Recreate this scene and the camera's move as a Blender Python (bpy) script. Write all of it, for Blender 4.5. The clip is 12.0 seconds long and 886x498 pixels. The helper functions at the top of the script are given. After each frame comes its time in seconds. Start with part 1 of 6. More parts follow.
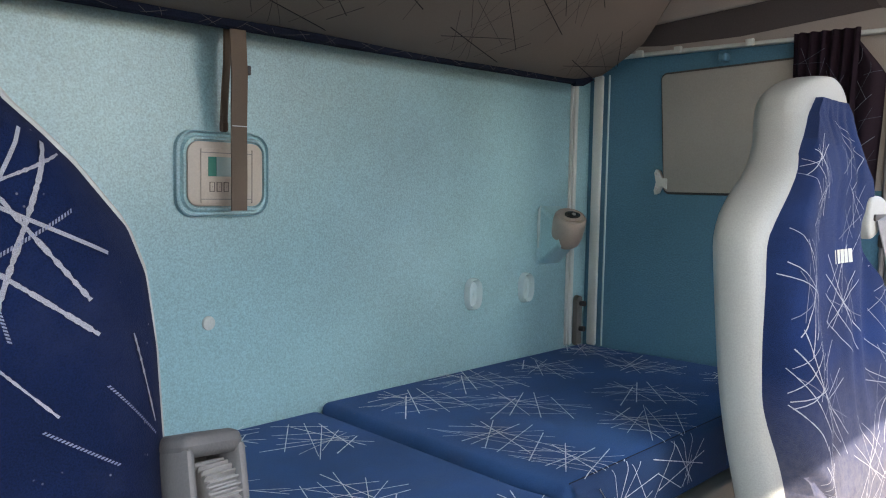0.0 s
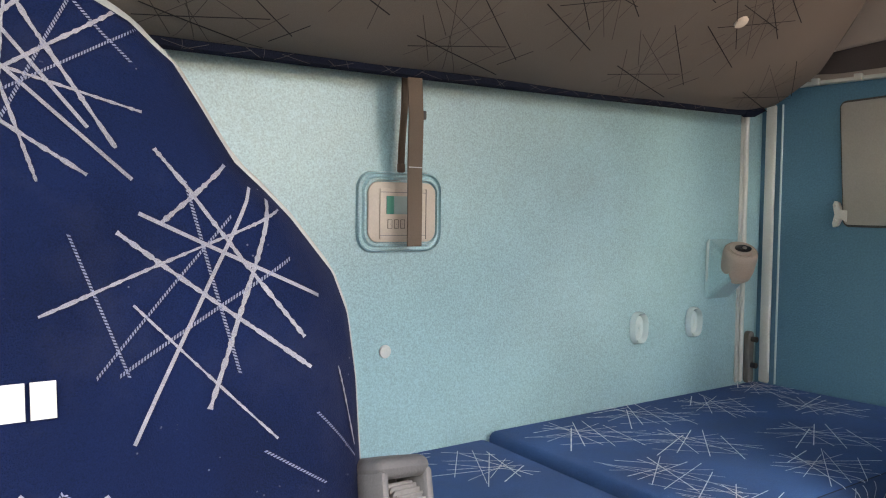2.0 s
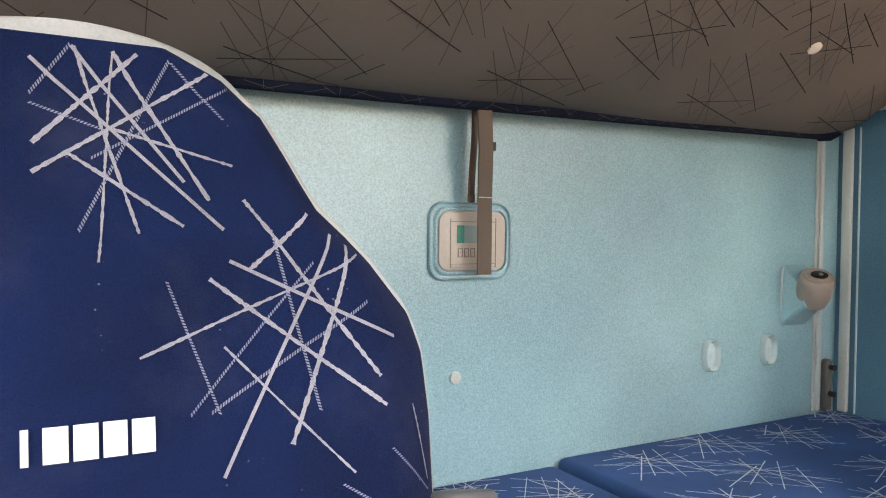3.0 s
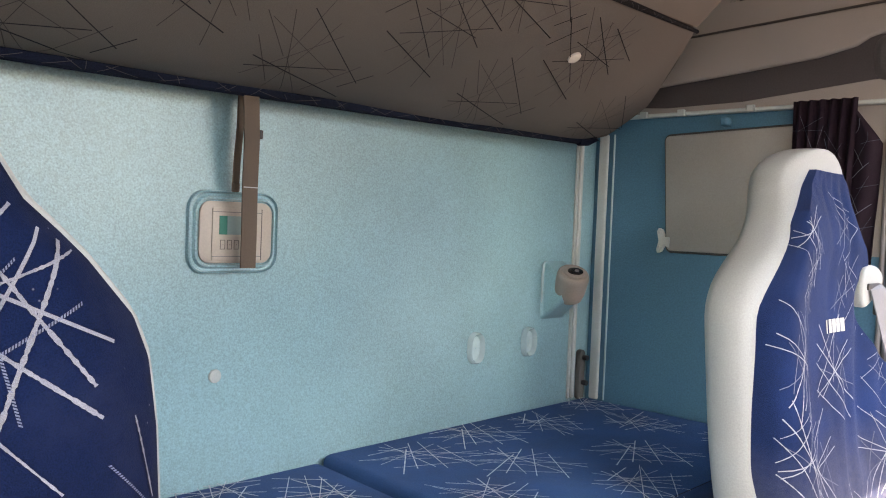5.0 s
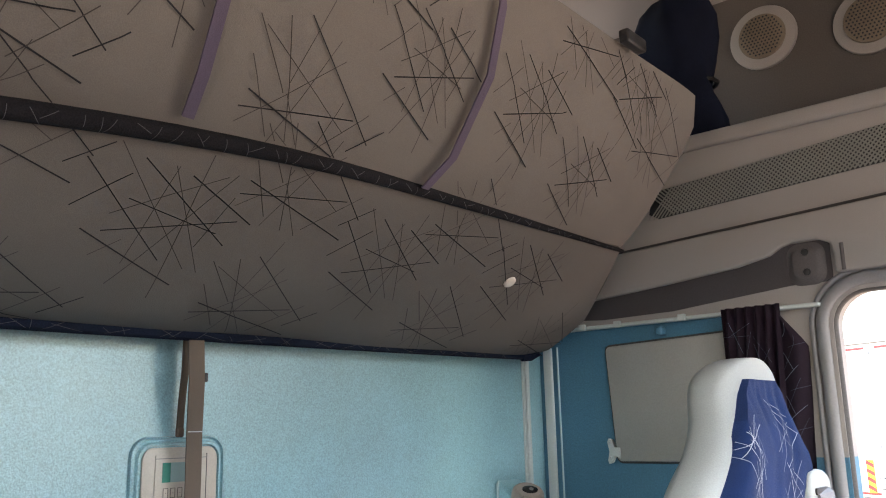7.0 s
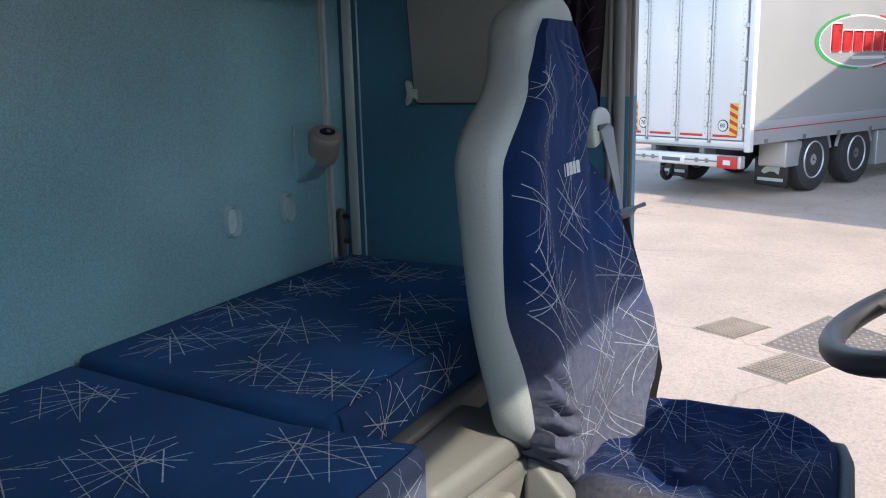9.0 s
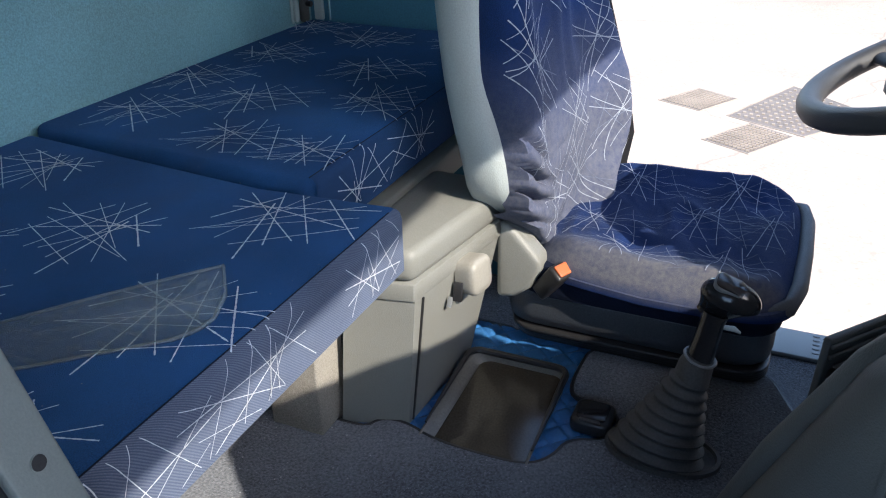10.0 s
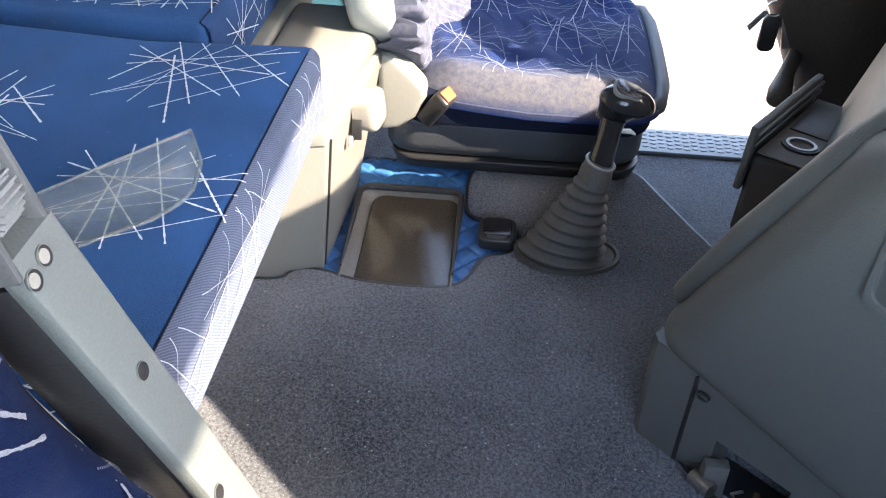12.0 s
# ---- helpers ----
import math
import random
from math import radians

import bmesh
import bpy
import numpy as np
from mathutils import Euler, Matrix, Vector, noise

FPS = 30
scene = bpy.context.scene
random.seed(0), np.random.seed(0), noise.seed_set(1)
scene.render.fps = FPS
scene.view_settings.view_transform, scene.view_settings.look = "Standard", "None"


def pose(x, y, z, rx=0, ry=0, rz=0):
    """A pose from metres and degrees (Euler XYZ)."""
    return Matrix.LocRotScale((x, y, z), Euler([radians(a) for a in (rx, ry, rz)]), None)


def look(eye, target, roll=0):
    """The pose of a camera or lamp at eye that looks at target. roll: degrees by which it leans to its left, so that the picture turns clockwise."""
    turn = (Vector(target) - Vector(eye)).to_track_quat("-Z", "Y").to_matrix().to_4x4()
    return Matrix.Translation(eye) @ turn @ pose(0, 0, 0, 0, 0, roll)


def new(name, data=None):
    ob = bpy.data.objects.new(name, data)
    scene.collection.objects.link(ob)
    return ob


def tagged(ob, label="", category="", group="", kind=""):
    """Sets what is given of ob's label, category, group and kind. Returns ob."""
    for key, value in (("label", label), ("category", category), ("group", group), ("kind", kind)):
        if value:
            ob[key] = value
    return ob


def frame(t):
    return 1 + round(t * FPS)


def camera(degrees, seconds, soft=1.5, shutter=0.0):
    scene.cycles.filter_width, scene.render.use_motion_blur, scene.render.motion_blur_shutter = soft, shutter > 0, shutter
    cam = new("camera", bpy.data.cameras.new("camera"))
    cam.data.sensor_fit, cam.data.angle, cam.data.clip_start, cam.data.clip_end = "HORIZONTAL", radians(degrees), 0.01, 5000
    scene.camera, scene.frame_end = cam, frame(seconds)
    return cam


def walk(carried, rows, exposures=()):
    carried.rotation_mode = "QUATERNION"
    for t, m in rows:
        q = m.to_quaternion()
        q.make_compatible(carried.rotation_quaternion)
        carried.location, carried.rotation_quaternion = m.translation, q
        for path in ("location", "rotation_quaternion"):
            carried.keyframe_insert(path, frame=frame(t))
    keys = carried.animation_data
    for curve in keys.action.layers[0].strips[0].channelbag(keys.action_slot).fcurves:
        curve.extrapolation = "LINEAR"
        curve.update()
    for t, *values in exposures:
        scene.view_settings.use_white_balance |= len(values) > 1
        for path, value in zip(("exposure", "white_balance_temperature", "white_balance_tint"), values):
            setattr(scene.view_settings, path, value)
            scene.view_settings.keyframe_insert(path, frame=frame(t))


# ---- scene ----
cam = camera(55.9, 12.0, 1.1)
PATH = [
    (0, (-0.028, 0.582, 0.831), (1.601, 2.053, 0.668), 1.1),
    (0.5, (-0.032, 0.578, 0.835), (1.593, 2.057, 0.726), 1.5),
    (1, (-0.039, 0.574, 0.836), (1.561, 2.081, 0.732), 1.6),
    (1.5, (-0.045, 0.571, 0.839), (1.502, 2.131, 0.740), 1.3),
    (2, (-0.069, 0.556, 0.847), (1.251, 2.313, 0.748), 0.8),
    (2.5, (-0.080, 0.544, 0.860), (1.134, 2.378, 0.793), 0.8),
    (2.7, (-0.086, 0.538, 0.867), (1.076, 2.406, 0.811), 0.7),
    (4.5, (-0.062, 0.531, 0.869), (1.383, 2.190, 0.806), 1.4),
    (5, (-0.043, 0.538, 0.875), (1.560, 2.044, 0.806), 2.3),
    (5.5, (-0.021, 0.541, 0.880), (1.749, 1.845, 0.791), 3),
    (6, (-0.018, 0.539, 0.883), (1.808, 1.764, 0.811), 2.7),
    (6.5, (-0.054, 0.521, 0.903), (1.628, 1.906, 1.209), 0.4),
    (6.7, (-0.063, 0.505, 0.914), (1.577, 1.887, 1.403), -1),
    (8.3, (-0.040, 0.529, 0.919), (1.741, 1.821, 0.910), -2.9),
    (8.5, (-0.034, 0.531, 0.910), (1.779, 1.774, 0.813), -2.2),
    (9, (-0.012, 0.548, 0.907), (1.909, 1.517, 0.445), -1.4),
    (9.5, (-0.007, 0.556, 0.900), (1.884, 1.382, 0.136), -0.6),
    (10, (-0.001, 0.571, 0.878), (1.777, 1.383, -0.133), -1.3),
    (10.5, (0.022, 0.600, 0.849), (1.764, 1.384, -0.243), -2.7),
    (10.7, (0.029, 0.629, 0.832), (1.597, 1.291, -0.218), -3.7),
    (11, (0.039, 0.667, 0.822), (1.753, 1.092, -0.490), -1),
    (11.2, (0.020, 0.682, 0.842), (1.578, 0.988, -0.374), 0.2),
    (11.5, (-0.030, 0.741, 0.867), (1.701, 0.991, -0.471), 2),
    (12, (-0.047, 0.794, 0.879), (1.654, 0.942, -0.506), 1.5),
]

EXPOSURES = [(0, 3.15, 7700, 16), (0.5, 3.3, 7700, 16), (1.0, 3.78, 8100, 18), (1.5, 3.72, 8300, 19), (2.0, 3.62, 8800, 21), (2.5, 3.75, 8800, 21), (4.5, 3.7, 9000, 22), (5.0, 3.55, 8300, 21), (5.5, 2.6, 7100, 14), (6.0, 2.2, 7200, 14), (6.5, 2.7, 6900, 12), (6.7, 3.35, 7300, 13), (7.3, 3.6, 7500, 14), (8.0, 2.4, 6900, 12),
             (8.5, 1.83, 6300, 10), (9.0, 1.65, 6350, 10), (9.5, 1.8, 6400, 11), (10.0, 2.25, 6200, 9), (10.5, 2.65, 6150, 8), (11.0, 3.15, 6400, 9), (11.5, 3.68, 6800, 11), (12, 3.9, 7300, 14)]
walk(cam, [(t, look(eye, target, roll)) for t, eye, target, roll in PATH], EXPOSURES)

# ---- world, sun ----
SUN_DIR = Vector((0.40, 0.92, -0.78)).normalized()
world = bpy.data.worlds.new("sky")
scene.world = world
world.use_nodes = True
wn = world.node_tree.nodes
sky = wn.new("ShaderNodeTexSky")
sky.sky_type = "NISHITA"
sky.sun_disc = False
sky.sun_elevation = math.asin(-SUN_DIR.z)
sky.sun_rotation = math.atan2(-SUN_DIR.x, -SUN_DIR.y)
world.node_tree.links.new(sky.outputs[0], wn["Background"].inputs[0])
wn["Background"].inputs[1].default_value = 0.15
sun = new("sun", bpy.data.lights.new("sun", "SUN"))
sun.data.energy = 1.5
sun.data.angle = radians(0.5)
sun.data.color = (1.0, 0.89, 0.76)
sun.matrix_world = look((0, 0, 0), SUN_DIR)


# ---- materials ----
def mat(name, base, rough=0.6, metal=0.0, var=0.12, scale=40.0, bump=0.1, fine=300.0, dark=None, spec=0.5, coords="Object", rvar=0.1):
    """A surface with two scales of variation in colour and a fine relief."""
    m = bpy.data.materials.new(name)
    m.use_nodes = True
    nt = m.node_tree
    n, l = nt.nodes, nt.links
    b = n["Principled BSDF"]
    tc = n.new("ShaderNodeTexCoord")
    big = n.new("ShaderNodeTexNoise")
    big.inputs["Scale"].default_value = scale * 0.15
    big.inputs["Detail"].default_value = 6
    small = n.new("ShaderNodeTexNoise")
    small.inputs["Scale"].default_value = fine
    small.inputs["Detail"].default_value = 2
    for q in (big, small):
        l.new(tc.outputs[coords], q.inputs["Vector"])
    mix = n.new("ShaderNodeMath")
    mix.operation = "MULTIPLY_ADD"
    l.new(small.outputs[0], mix.inputs[0])
    mix.inputs[1].default_value = 0.5
    half = n.new("ShaderNodeMath")
    half.operation = "MULTIPLY"
    half.inputs[1].default_value = 0.5
    l.new(big.outputs[0], half.inputs[0])
    l.new(half.outputs[0], mix.inputs[2])
    ramp = n.new("ShaderNodeValToRGB")
    lo = dark or tuple(c * (1 - 2.2 * var) for c in base)
    hi = tuple(min(1, c * (1 + 1.6 * var)) for c in base)
    ramp.color_ramp.elements[0].position = 0.3
    ramp.color_ramp.elements[0].color = (*[max(0, c) for c in lo], 1)
    ramp.color_ramp.elements[1].position = 0.7
    ramp.color_ramp.elements[1].color = (*hi, 1)
    l.new(mix.outputs[0], ramp.inputs[0])
    l.new(ramp.outputs[0], b.inputs["Base Color"])
    rr = n.new("ShaderNodeMapRange")
    rr.inputs["To Min"].default_value = max(0.03, rough - rvar)
    rr.inputs["To Max"].default_value = min(1, rough + rvar)
    l.new(big.outputs[0], rr.inputs["Value"])
    l.new(rr.outputs[0], b.inputs["Roughness"])
    b.inputs["Metallic"].default_value = metal
    b.inputs["Specular IOR Level"].default_value = spec
    if bump:
        bp = n.new("ShaderNodeBump")
        bp.inputs["Strength"].default_value = bump
        bp.inputs["Distance"].default_value = 0.002
        l.new(small.outputs[0], bp.inputs["Height"])
        l.new(bp.outputs[0], b.inputs["Normal"])
    return m


def nap(m, weight, tint=(0.75, 0.80, 0.95)):
    b = m.node_tree.nodes["Principled BSDF"]
    b.inputs["Sheen Weight"].default_value = weight
    b.inputs["Sheen Roughness"].default_value = 0.45
    b.inputs["Sheen Tint"].default_value = (*tint, 1)
    return m


M = {}
M["wall"] = mat("teal_wall_lining", (0.250, 0.472, 0.520), 0.29, var=0.20, scale=14, bump=0.36, fine=360, spec=1.0, rvar=0.015)
# lighter than the wall: highlights on the moulded dimples are painted in
M["dimple"] = mat("smooth_teal_plastic", (0.46, 0.63, 0.655), 0.16, var=0.04, bump=0.03)
M["side"] = mat("blue_side_lining", (0.058, 0.190, 0.285), 0.55, var=0.10, scale=18, bump=0.4, fine=260)
M["strip"] = mat("pale_trim", (0.52, 0.58, 0.56), 0.45, var=0.06, bump=0.1)
M["plate"] = mat("grey_beige_board", (0.335, 0.335, 0.31), 0.6, var=0.05, bump=0.15)
# darker than the driver's cloth: shade on the passenger seat put into it
M["blue"] = mat("blue_velour_shaded", (0.0032, 0.0115, 0.048), 0.9, var=0.22, scale=60, bump=0.5, fine=900, spec=0.12)
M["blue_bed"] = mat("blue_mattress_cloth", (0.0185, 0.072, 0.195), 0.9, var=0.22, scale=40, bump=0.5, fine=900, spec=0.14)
# paler than blue_rib: sunlight on the front mattress edge put into the colour
M["rib"] = mat("ribbed_sunlit_blue_cloth", (0.122, 0.148, 0.208), 0.9, var=0.2, scale=40, bump=0.5, fine=1100, spec=0.2)
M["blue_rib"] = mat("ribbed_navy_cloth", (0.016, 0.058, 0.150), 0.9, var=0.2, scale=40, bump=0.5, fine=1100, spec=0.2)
M["thread"] = mat("white_thread", (0.60, 0.63, 0.68), 0.9, var=0.2, fine=1200, bump=0.4)
M["cover_thread"] = mat("grey_white_thread", (0.40, 0.44, 0.51), 0.9, var=0.2, fine=1200, bump=0.4)
M["bed_thread"] = mat("bright_white_thread", (0.64, 0.67, 0.72), 0.9, var=0.15, fine=1200, bump=0.4)
M["thread_dim"] = mat("pale_blue_thread", (0.30, 0.34, 0.44), 0.9, var=0.25, fine=1200, bump=0.4)
M["thread_soft"] = mat("dull_blue_white_thread", (0.17, 0.20, 0.28), 0.9, var=0.3, fine=1200, bump=0.4)
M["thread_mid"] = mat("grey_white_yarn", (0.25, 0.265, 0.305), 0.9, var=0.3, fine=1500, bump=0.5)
M["black_thread"] = mat("black_thread", (0.009, 0.009, 0.011), 0.9, var=0.2, fine=1200, bump=0.3)
M["brown_thread"] = mat("brown_black_thread", (0.048, 0.042, 0.038), 0.9, var=0.2, fine=1200, bump=0.3)
M["trim_grey"] = mat("worn_grey_trim", (0.12, 0.128, 0.14), 0.7, var=0.2, bump=0.4, fine=600)
M["frame"] = mat("dark_blue_grey_plastic", (0.062, 0.070, 0.082), 0.5, var=0.15, bump=0.3, fine=400)
M["skirt"] = mat("navy_skirt_cloth", (0.006, 0.011, 0.028), 0.85, var=0.25, bump=0.4, fine=700, spec=0.2)
M["wheel"] = mat("dark_grained_wheel", (0.052, 0.053, 0.056), 0.5, var=0.08, bump=0.4, fine=700)
M["beige"] = mat("aged_beige_plastic", (0.36, 0.31, 0.27), 0.5, var=0.06, bump=0.12)
M["bunk"] = mat("warm_grey_cloth", (0.152, 0.138, 0.125), 0.9, var=0.08, scale=20, bump=0.35, fine=700, spec=0.2)
# bright colour for the sun glint on the bunk, no real fitting
M["stud"] = mat("pale_glossy_glint", (0.74, 0.69, 0.60), 0.2, var=0.03, bump=0.02)
M["piping"] = mat("dark_navy_piping", (0.009, 0.013, 0.028), 0.9, var=0.3, bump=0.4, fine=500, spec=0.15)
M["shell"] = mat("pale_grey_vinyl", (0.365, 0.405, 0.40), 0.5, var=0.07, scale=14, bump=0.25, fine=420)
M["plastic"] = mat("beige_grey_plastic", (0.245, 0.248, 0.225), 0.5, var=0.06, scale=16, bump=0.25, fine=520)
M["cream"] = mat("cream_plastic", (0.52, 0.47, 0.40), 0.45, var=0.05, bump=0.12)
M["pale"] = mat("pale_moulded_plastic", (0.34, 0.325, 0.285), 0.42, var=0.05, bump=0.12)
M["gloss"] = mat("glossy_black_plastic", (0.022, 0.022, 0.024), 0.16, var=0.1, bump=0.04)
M["grey"] = mat("mid_grey_plastic", (0.20, 0.21, 0.21), 0.5, var=0.06, bump=0.25, fine=500)
M["arm"] = mat("grey_green_plastic", (0.15, 0.17, 0.165), 0.45, var=0.06, bump=0.2, fine=500)
M["arm_dark"] = mat("dark_grey_green_plastic", (0.095, 0.102, 0.106), 0.5, var=0.06, bump=0.2, fine=500)
M["dash"] = mat("dark_grey_dash_plastic", (0.106, 0.110, 0.105), 0.55, var=0.07, scale=14, bump=0.4, fine=600)
M["black"] = mat("black_plastic", (0.026, 0.026, 0.028), 0.36, var=0.15, bump=0.15)
M["rubber"] = mat("black_rubber", (0.066, 0.063, 0.060), 0.6, var=0.2, bump=0.2)
M["carpet"] = mat("charcoal_carpet", (0.136, 0.145, 0.158), 0.97, var=0.36, scale=25, bump=1.0, fine=230, spec=0.1)
M["tan"] = mat("tan_carpeted_panel", (0.33, 0.31, 0.27), 0.95, var=0.2, bump=0.9, fine=420, spec=0.1)
M["quilt"] = mat("blue_quilted_vinyl", (0.045, 0.17, 0.42), 0.3, var=0.12, bump=0.1)
M["tray"] = mat("grey_brown_tray", (0.175, 0.165, 0.145), 0.35, var=0.15, bump=0.1)
M["tray_mat"] = mat("glossy_brown_tray_bottom", (0.062, 0.052, 0.040), 0.20, var=0.2, bump=0.05)
M["strap"] = mat("brown_webbing", (0.14, 0.105, 0.08), 0.8, var=0.12, bump=0.5, fine=900)
M["seam"] = mat("black_brown_seam_cloth", (0.013, 0.0125, 0.015), 0.9, var=0.3, bump=0.4, fine=500, spec=0.15)
M["stitch"] = mat("dull_grey_thread", (0.075, 0.075, 0.085), 0.9, var=0.3, fine=1200, bump=0.3)
M["cone"] = mat("tan_perforated_plastic", (0.20, 0.165, 0.125), 0.8, var=0.15, bump=0.3)
M["purple"] = mat("mauve_strap", (0.085, 0.066, 0.105), 0.85, var=0.15, bump=0.4, fine=900)
M["belt"] = mat("grey_seat_belt", (0.22, 0.23, 0.25), 0.7, var=0.1, bump=0.4, fine=900)
M["curtain"] = mat("dark_plum_curtain", (0.032, 0.017, 0.032), 0.9, var=0.25, bump=0.4, fine=800)
M["lining"] = mat("grey_roof_lining", (0.350, 0.328, 0.305), 0.9, var=0.07, scale=14, bump=0.4, fine=500)
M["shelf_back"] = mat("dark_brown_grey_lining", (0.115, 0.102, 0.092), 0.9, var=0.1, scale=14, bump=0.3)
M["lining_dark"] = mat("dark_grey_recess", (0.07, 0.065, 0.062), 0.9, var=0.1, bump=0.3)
M["pillar"] = mat("smooth_grey_pillar_trim", (0.225, 0.225, 0.232), 0.42, var=0.05, bump=0.1)
M["lug_mid"] = mat("worn_brown_grey_mount", (0.115, 0.105, 0.105), 0.75, var=0.1, bump=0.2)
M["lug"] = mat("recess_shade_brown_grey", (0.070, 0.063, 0.066), 0.8, var=0.1, bump=0.2)
M["screen"] = mat("green_lcd", (0.05, 0.24, 0.19), 0.2, var=0.03, bump=0)
M["screen2"] = mat("pale_lcd", (0.28, 0.42, 0.42), 0.2, var=0.03, bump=0)
M["rust"] = mat("rusty_steel", (0.16, 0.085, 0.045), 0.7, metal=0.4, var=0.3, scale=90, bump=0.4)
M["column"] = mat("dusty_brown_black_plastic", (0.052, 0.042, 0.034), 0.62, var=0.25, scale=30, bump=0.3)
M["orange"] = mat("orange_red_button", (0.62, 0.16, 0.06), 0.45, var=0.06, bump=0.05)
M["metal"] = mat("brushed_metal", (0.55, 0.55, 0.55), 0.3, metal=1.0, var=0.08, bump=0.05)
M["concrete"] = mat("pale_worn_concrete", (0.50, 0.385, 0.295), 0.9, var=0.12, scale=6, bump=0.5, fine=60)
M["iron"] = mat("dusty_cast_iron", (0.37, 0.295, 0.222), 0.75, var=0.15, bump=0.4, fine=200)
M["iron_dark"] = mat("dark_cast_iron_gaps", (0.20, 0.165, 0.135), 0.8, var=0.15, bump=0.3, fine=200)
M["rim"] = mat("polished_alloy_rim", (0.66, 0.66, 0.65), 0.35, metal=0.35, var=0.06, bump=0.03)
M["white"] = mat("white_lacquer", (0.72, 0.72, 0.70), 0.35, var=0.04, scale=4, bump=0.03)
M["alu"] = mat("aluminium_panel", (0.62, 0.62, 0.62), 0.42, metal=0.6, var=0.05, scale=4, bump=0.03)
M["tarp"] = mat("grey_truck_tarpaulin", (0.34, 0.335, 0.32), 0.6, var=0.04, scale=5, bump=0.1)
M["red"] = mat("red_reflector", (0.55, 0.03, 0.03), 0.3, var=0.08, bump=0.05)
M["green"] = mat("green_print", (0.06, 0.35, 0.10), 0.4, var=0.05, bump=0)
M["yellow"] = mat("yellow_reflector", (0.75, 0.52, 0.03), 0.35, var=0.05, bump=0)
M["tyre"] = mat("tyre_rubber", (0.05, 0.05, 0.05), 0.8, var=0.2, bump=0.3, fine=80)
for key_ in ("carpet", "rib", "blue_bed", "blue_rib"):
    M[key_].node_tree.nodes["Principled BSDF"].inputs["Diffuse Roughness"].default_value = 1.0
for key_, wt in (("blue", 0.02), ("carpet", 0.25), ("blue_bed", 0.02), ("rib", 0.10)):
    nap(M[key_], wt)
clear = bpy.data.materials.new("smoked_clear_plastic")
clear.use_nodes = True
cn, cl = clear.node_tree.nodes, clear.node_tree.links
see, gl, mx_ = cn.new("ShaderNodeBsdfTransparent"), cn.new("ShaderNodeBsdfPrincipled"), cn.new("ShaderNodeMixShader")
gl.inputs["Base Color"].default_value = (0.26, 0.32, 0.35, 1)
see.inputs[0].default_value = (0.62, 0.72, 0.76, 1)
gl.inputs["Roughness"].default_value = 0.25
mx_.inputs[0].default_value = 0.30
cl.new(see.outputs[0], mx_.inputs[1])
cl.new(gl.outputs[0], mx_.inputs[2])
cl.new(mx_.outputs[0], cn["Material Output"].inputs[0])
M["clear"] = clear


def over_base(m, factor_socket, colour):
    """Lays a second colour over a material's own, by a factor."""
    nt = m.node_tree
    b = nt.nodes["Principled BSDF"]
    old = b.inputs["Base Color"].links[0].from_socket
    mx = nt.nodes.new("ShaderNodeMix")
    mx.data_type = "RGBA"
    nt.links.new(factor_socket, mx.inputs[0])
    nt.links.new(old, mx.inputs[6])
    mx.inputs[7].default_value = (*colour, 1)
    nt.links.new(mx.outputs[2], b.inputs["Base Color"])


def ramp_of(m, socket, lo, hi, top=1.0):
    r = m.node_tree.nodes.new("ShaderNodeMapRange")
    m.node_tree.links.new(socket, r.inputs["Value"])
    r.inputs["From Min"].default_value, r.inputs["From Max"].default_value = lo, hi
    r.inputs["To Min"].default_value, r.inputs["To Max"].default_value = 0, top
    return r.outputs[0]


def times(m, a, b):
    q = m.node_tree.nodes.new("ShaderNodeMath")
    q.operation = "MULTIPLY"
    m.node_tree.links.new(a, q.inputs[0])
    m.node_tree.links.new(b, q.inputs[1])
    return q.outputs[0]


def tex(m, kind, scale, **values):
    nt = m.node_tree
    co = nt.nodes.new("ShaderNodeTexCoord")
    t = nt.nodes.new(kind)
    nt.links.new(co.outputs["Object"], t.inputs["Vector"])
    t.inputs["Scale"].default_value = scale
    for k, v in values.items():
        t.inputs[k].default_value = v
    return t


# light crumbs and lint on the carpet
for key_, sc_, lim_, col_ in (("carpet", 95, 0.10, (0.42, 0.42, 0.42)), ("carpet", 420, 0.22, (0.24, 0.25, 0.29))):
    vo = tex(M[key_], "ShaderNodeTexVoronoi", sc_)
    pick = ramp_of(M[key_], tex(M[key_], "ShaderNodeTexNoise", sc_ * 0.45).outputs[0], 0.56 if sc_ < 200 else 0.47, 0.62 if sc_ < 200 else 0.52)
    over_base(M[key_], times(M[key_], ramp_of(M[key_], vo.outputs["Distance"], lim_ * 1.6, lim_), pick), col_)
for key_ in ("blue", "blue_bed"):
    vo = tex(M[key_], "ShaderNodeTexVoronoi", 150)
    pick = ramp_of(M[key_], tex(M[key_], "ShaderNodeTexNoise", 40).outputs[0], 0.62, 0.66)
    over_base(M[key_], times(M[key_], ramp_of(M[key_], vo.outputs["Distance"], 0.14, 0.08), pick), (0.16, 0.17, 0.20))
    over_base(M[key_], ramp_of(M[key_], tex(M[key_], "ShaderNodeTexNoise", 11, Detail=5, Roughness=0.65).outputs[0], 0.5, 0.75, 0.16), (0.06, 0.07, 0.11))
for key_ in ("rib", "blue_rib"):
    wv = tex(M[key_], "ShaderNodeTexWave", 165, Distortion=0.2)
    wv.bands_direction = "DIAGONAL"
    over_base(M[key_], ramp_of(M[key_], wv.outputs["Color"], 0.30, 0.70, 0.55), (0.022, 0.038, 0.095))
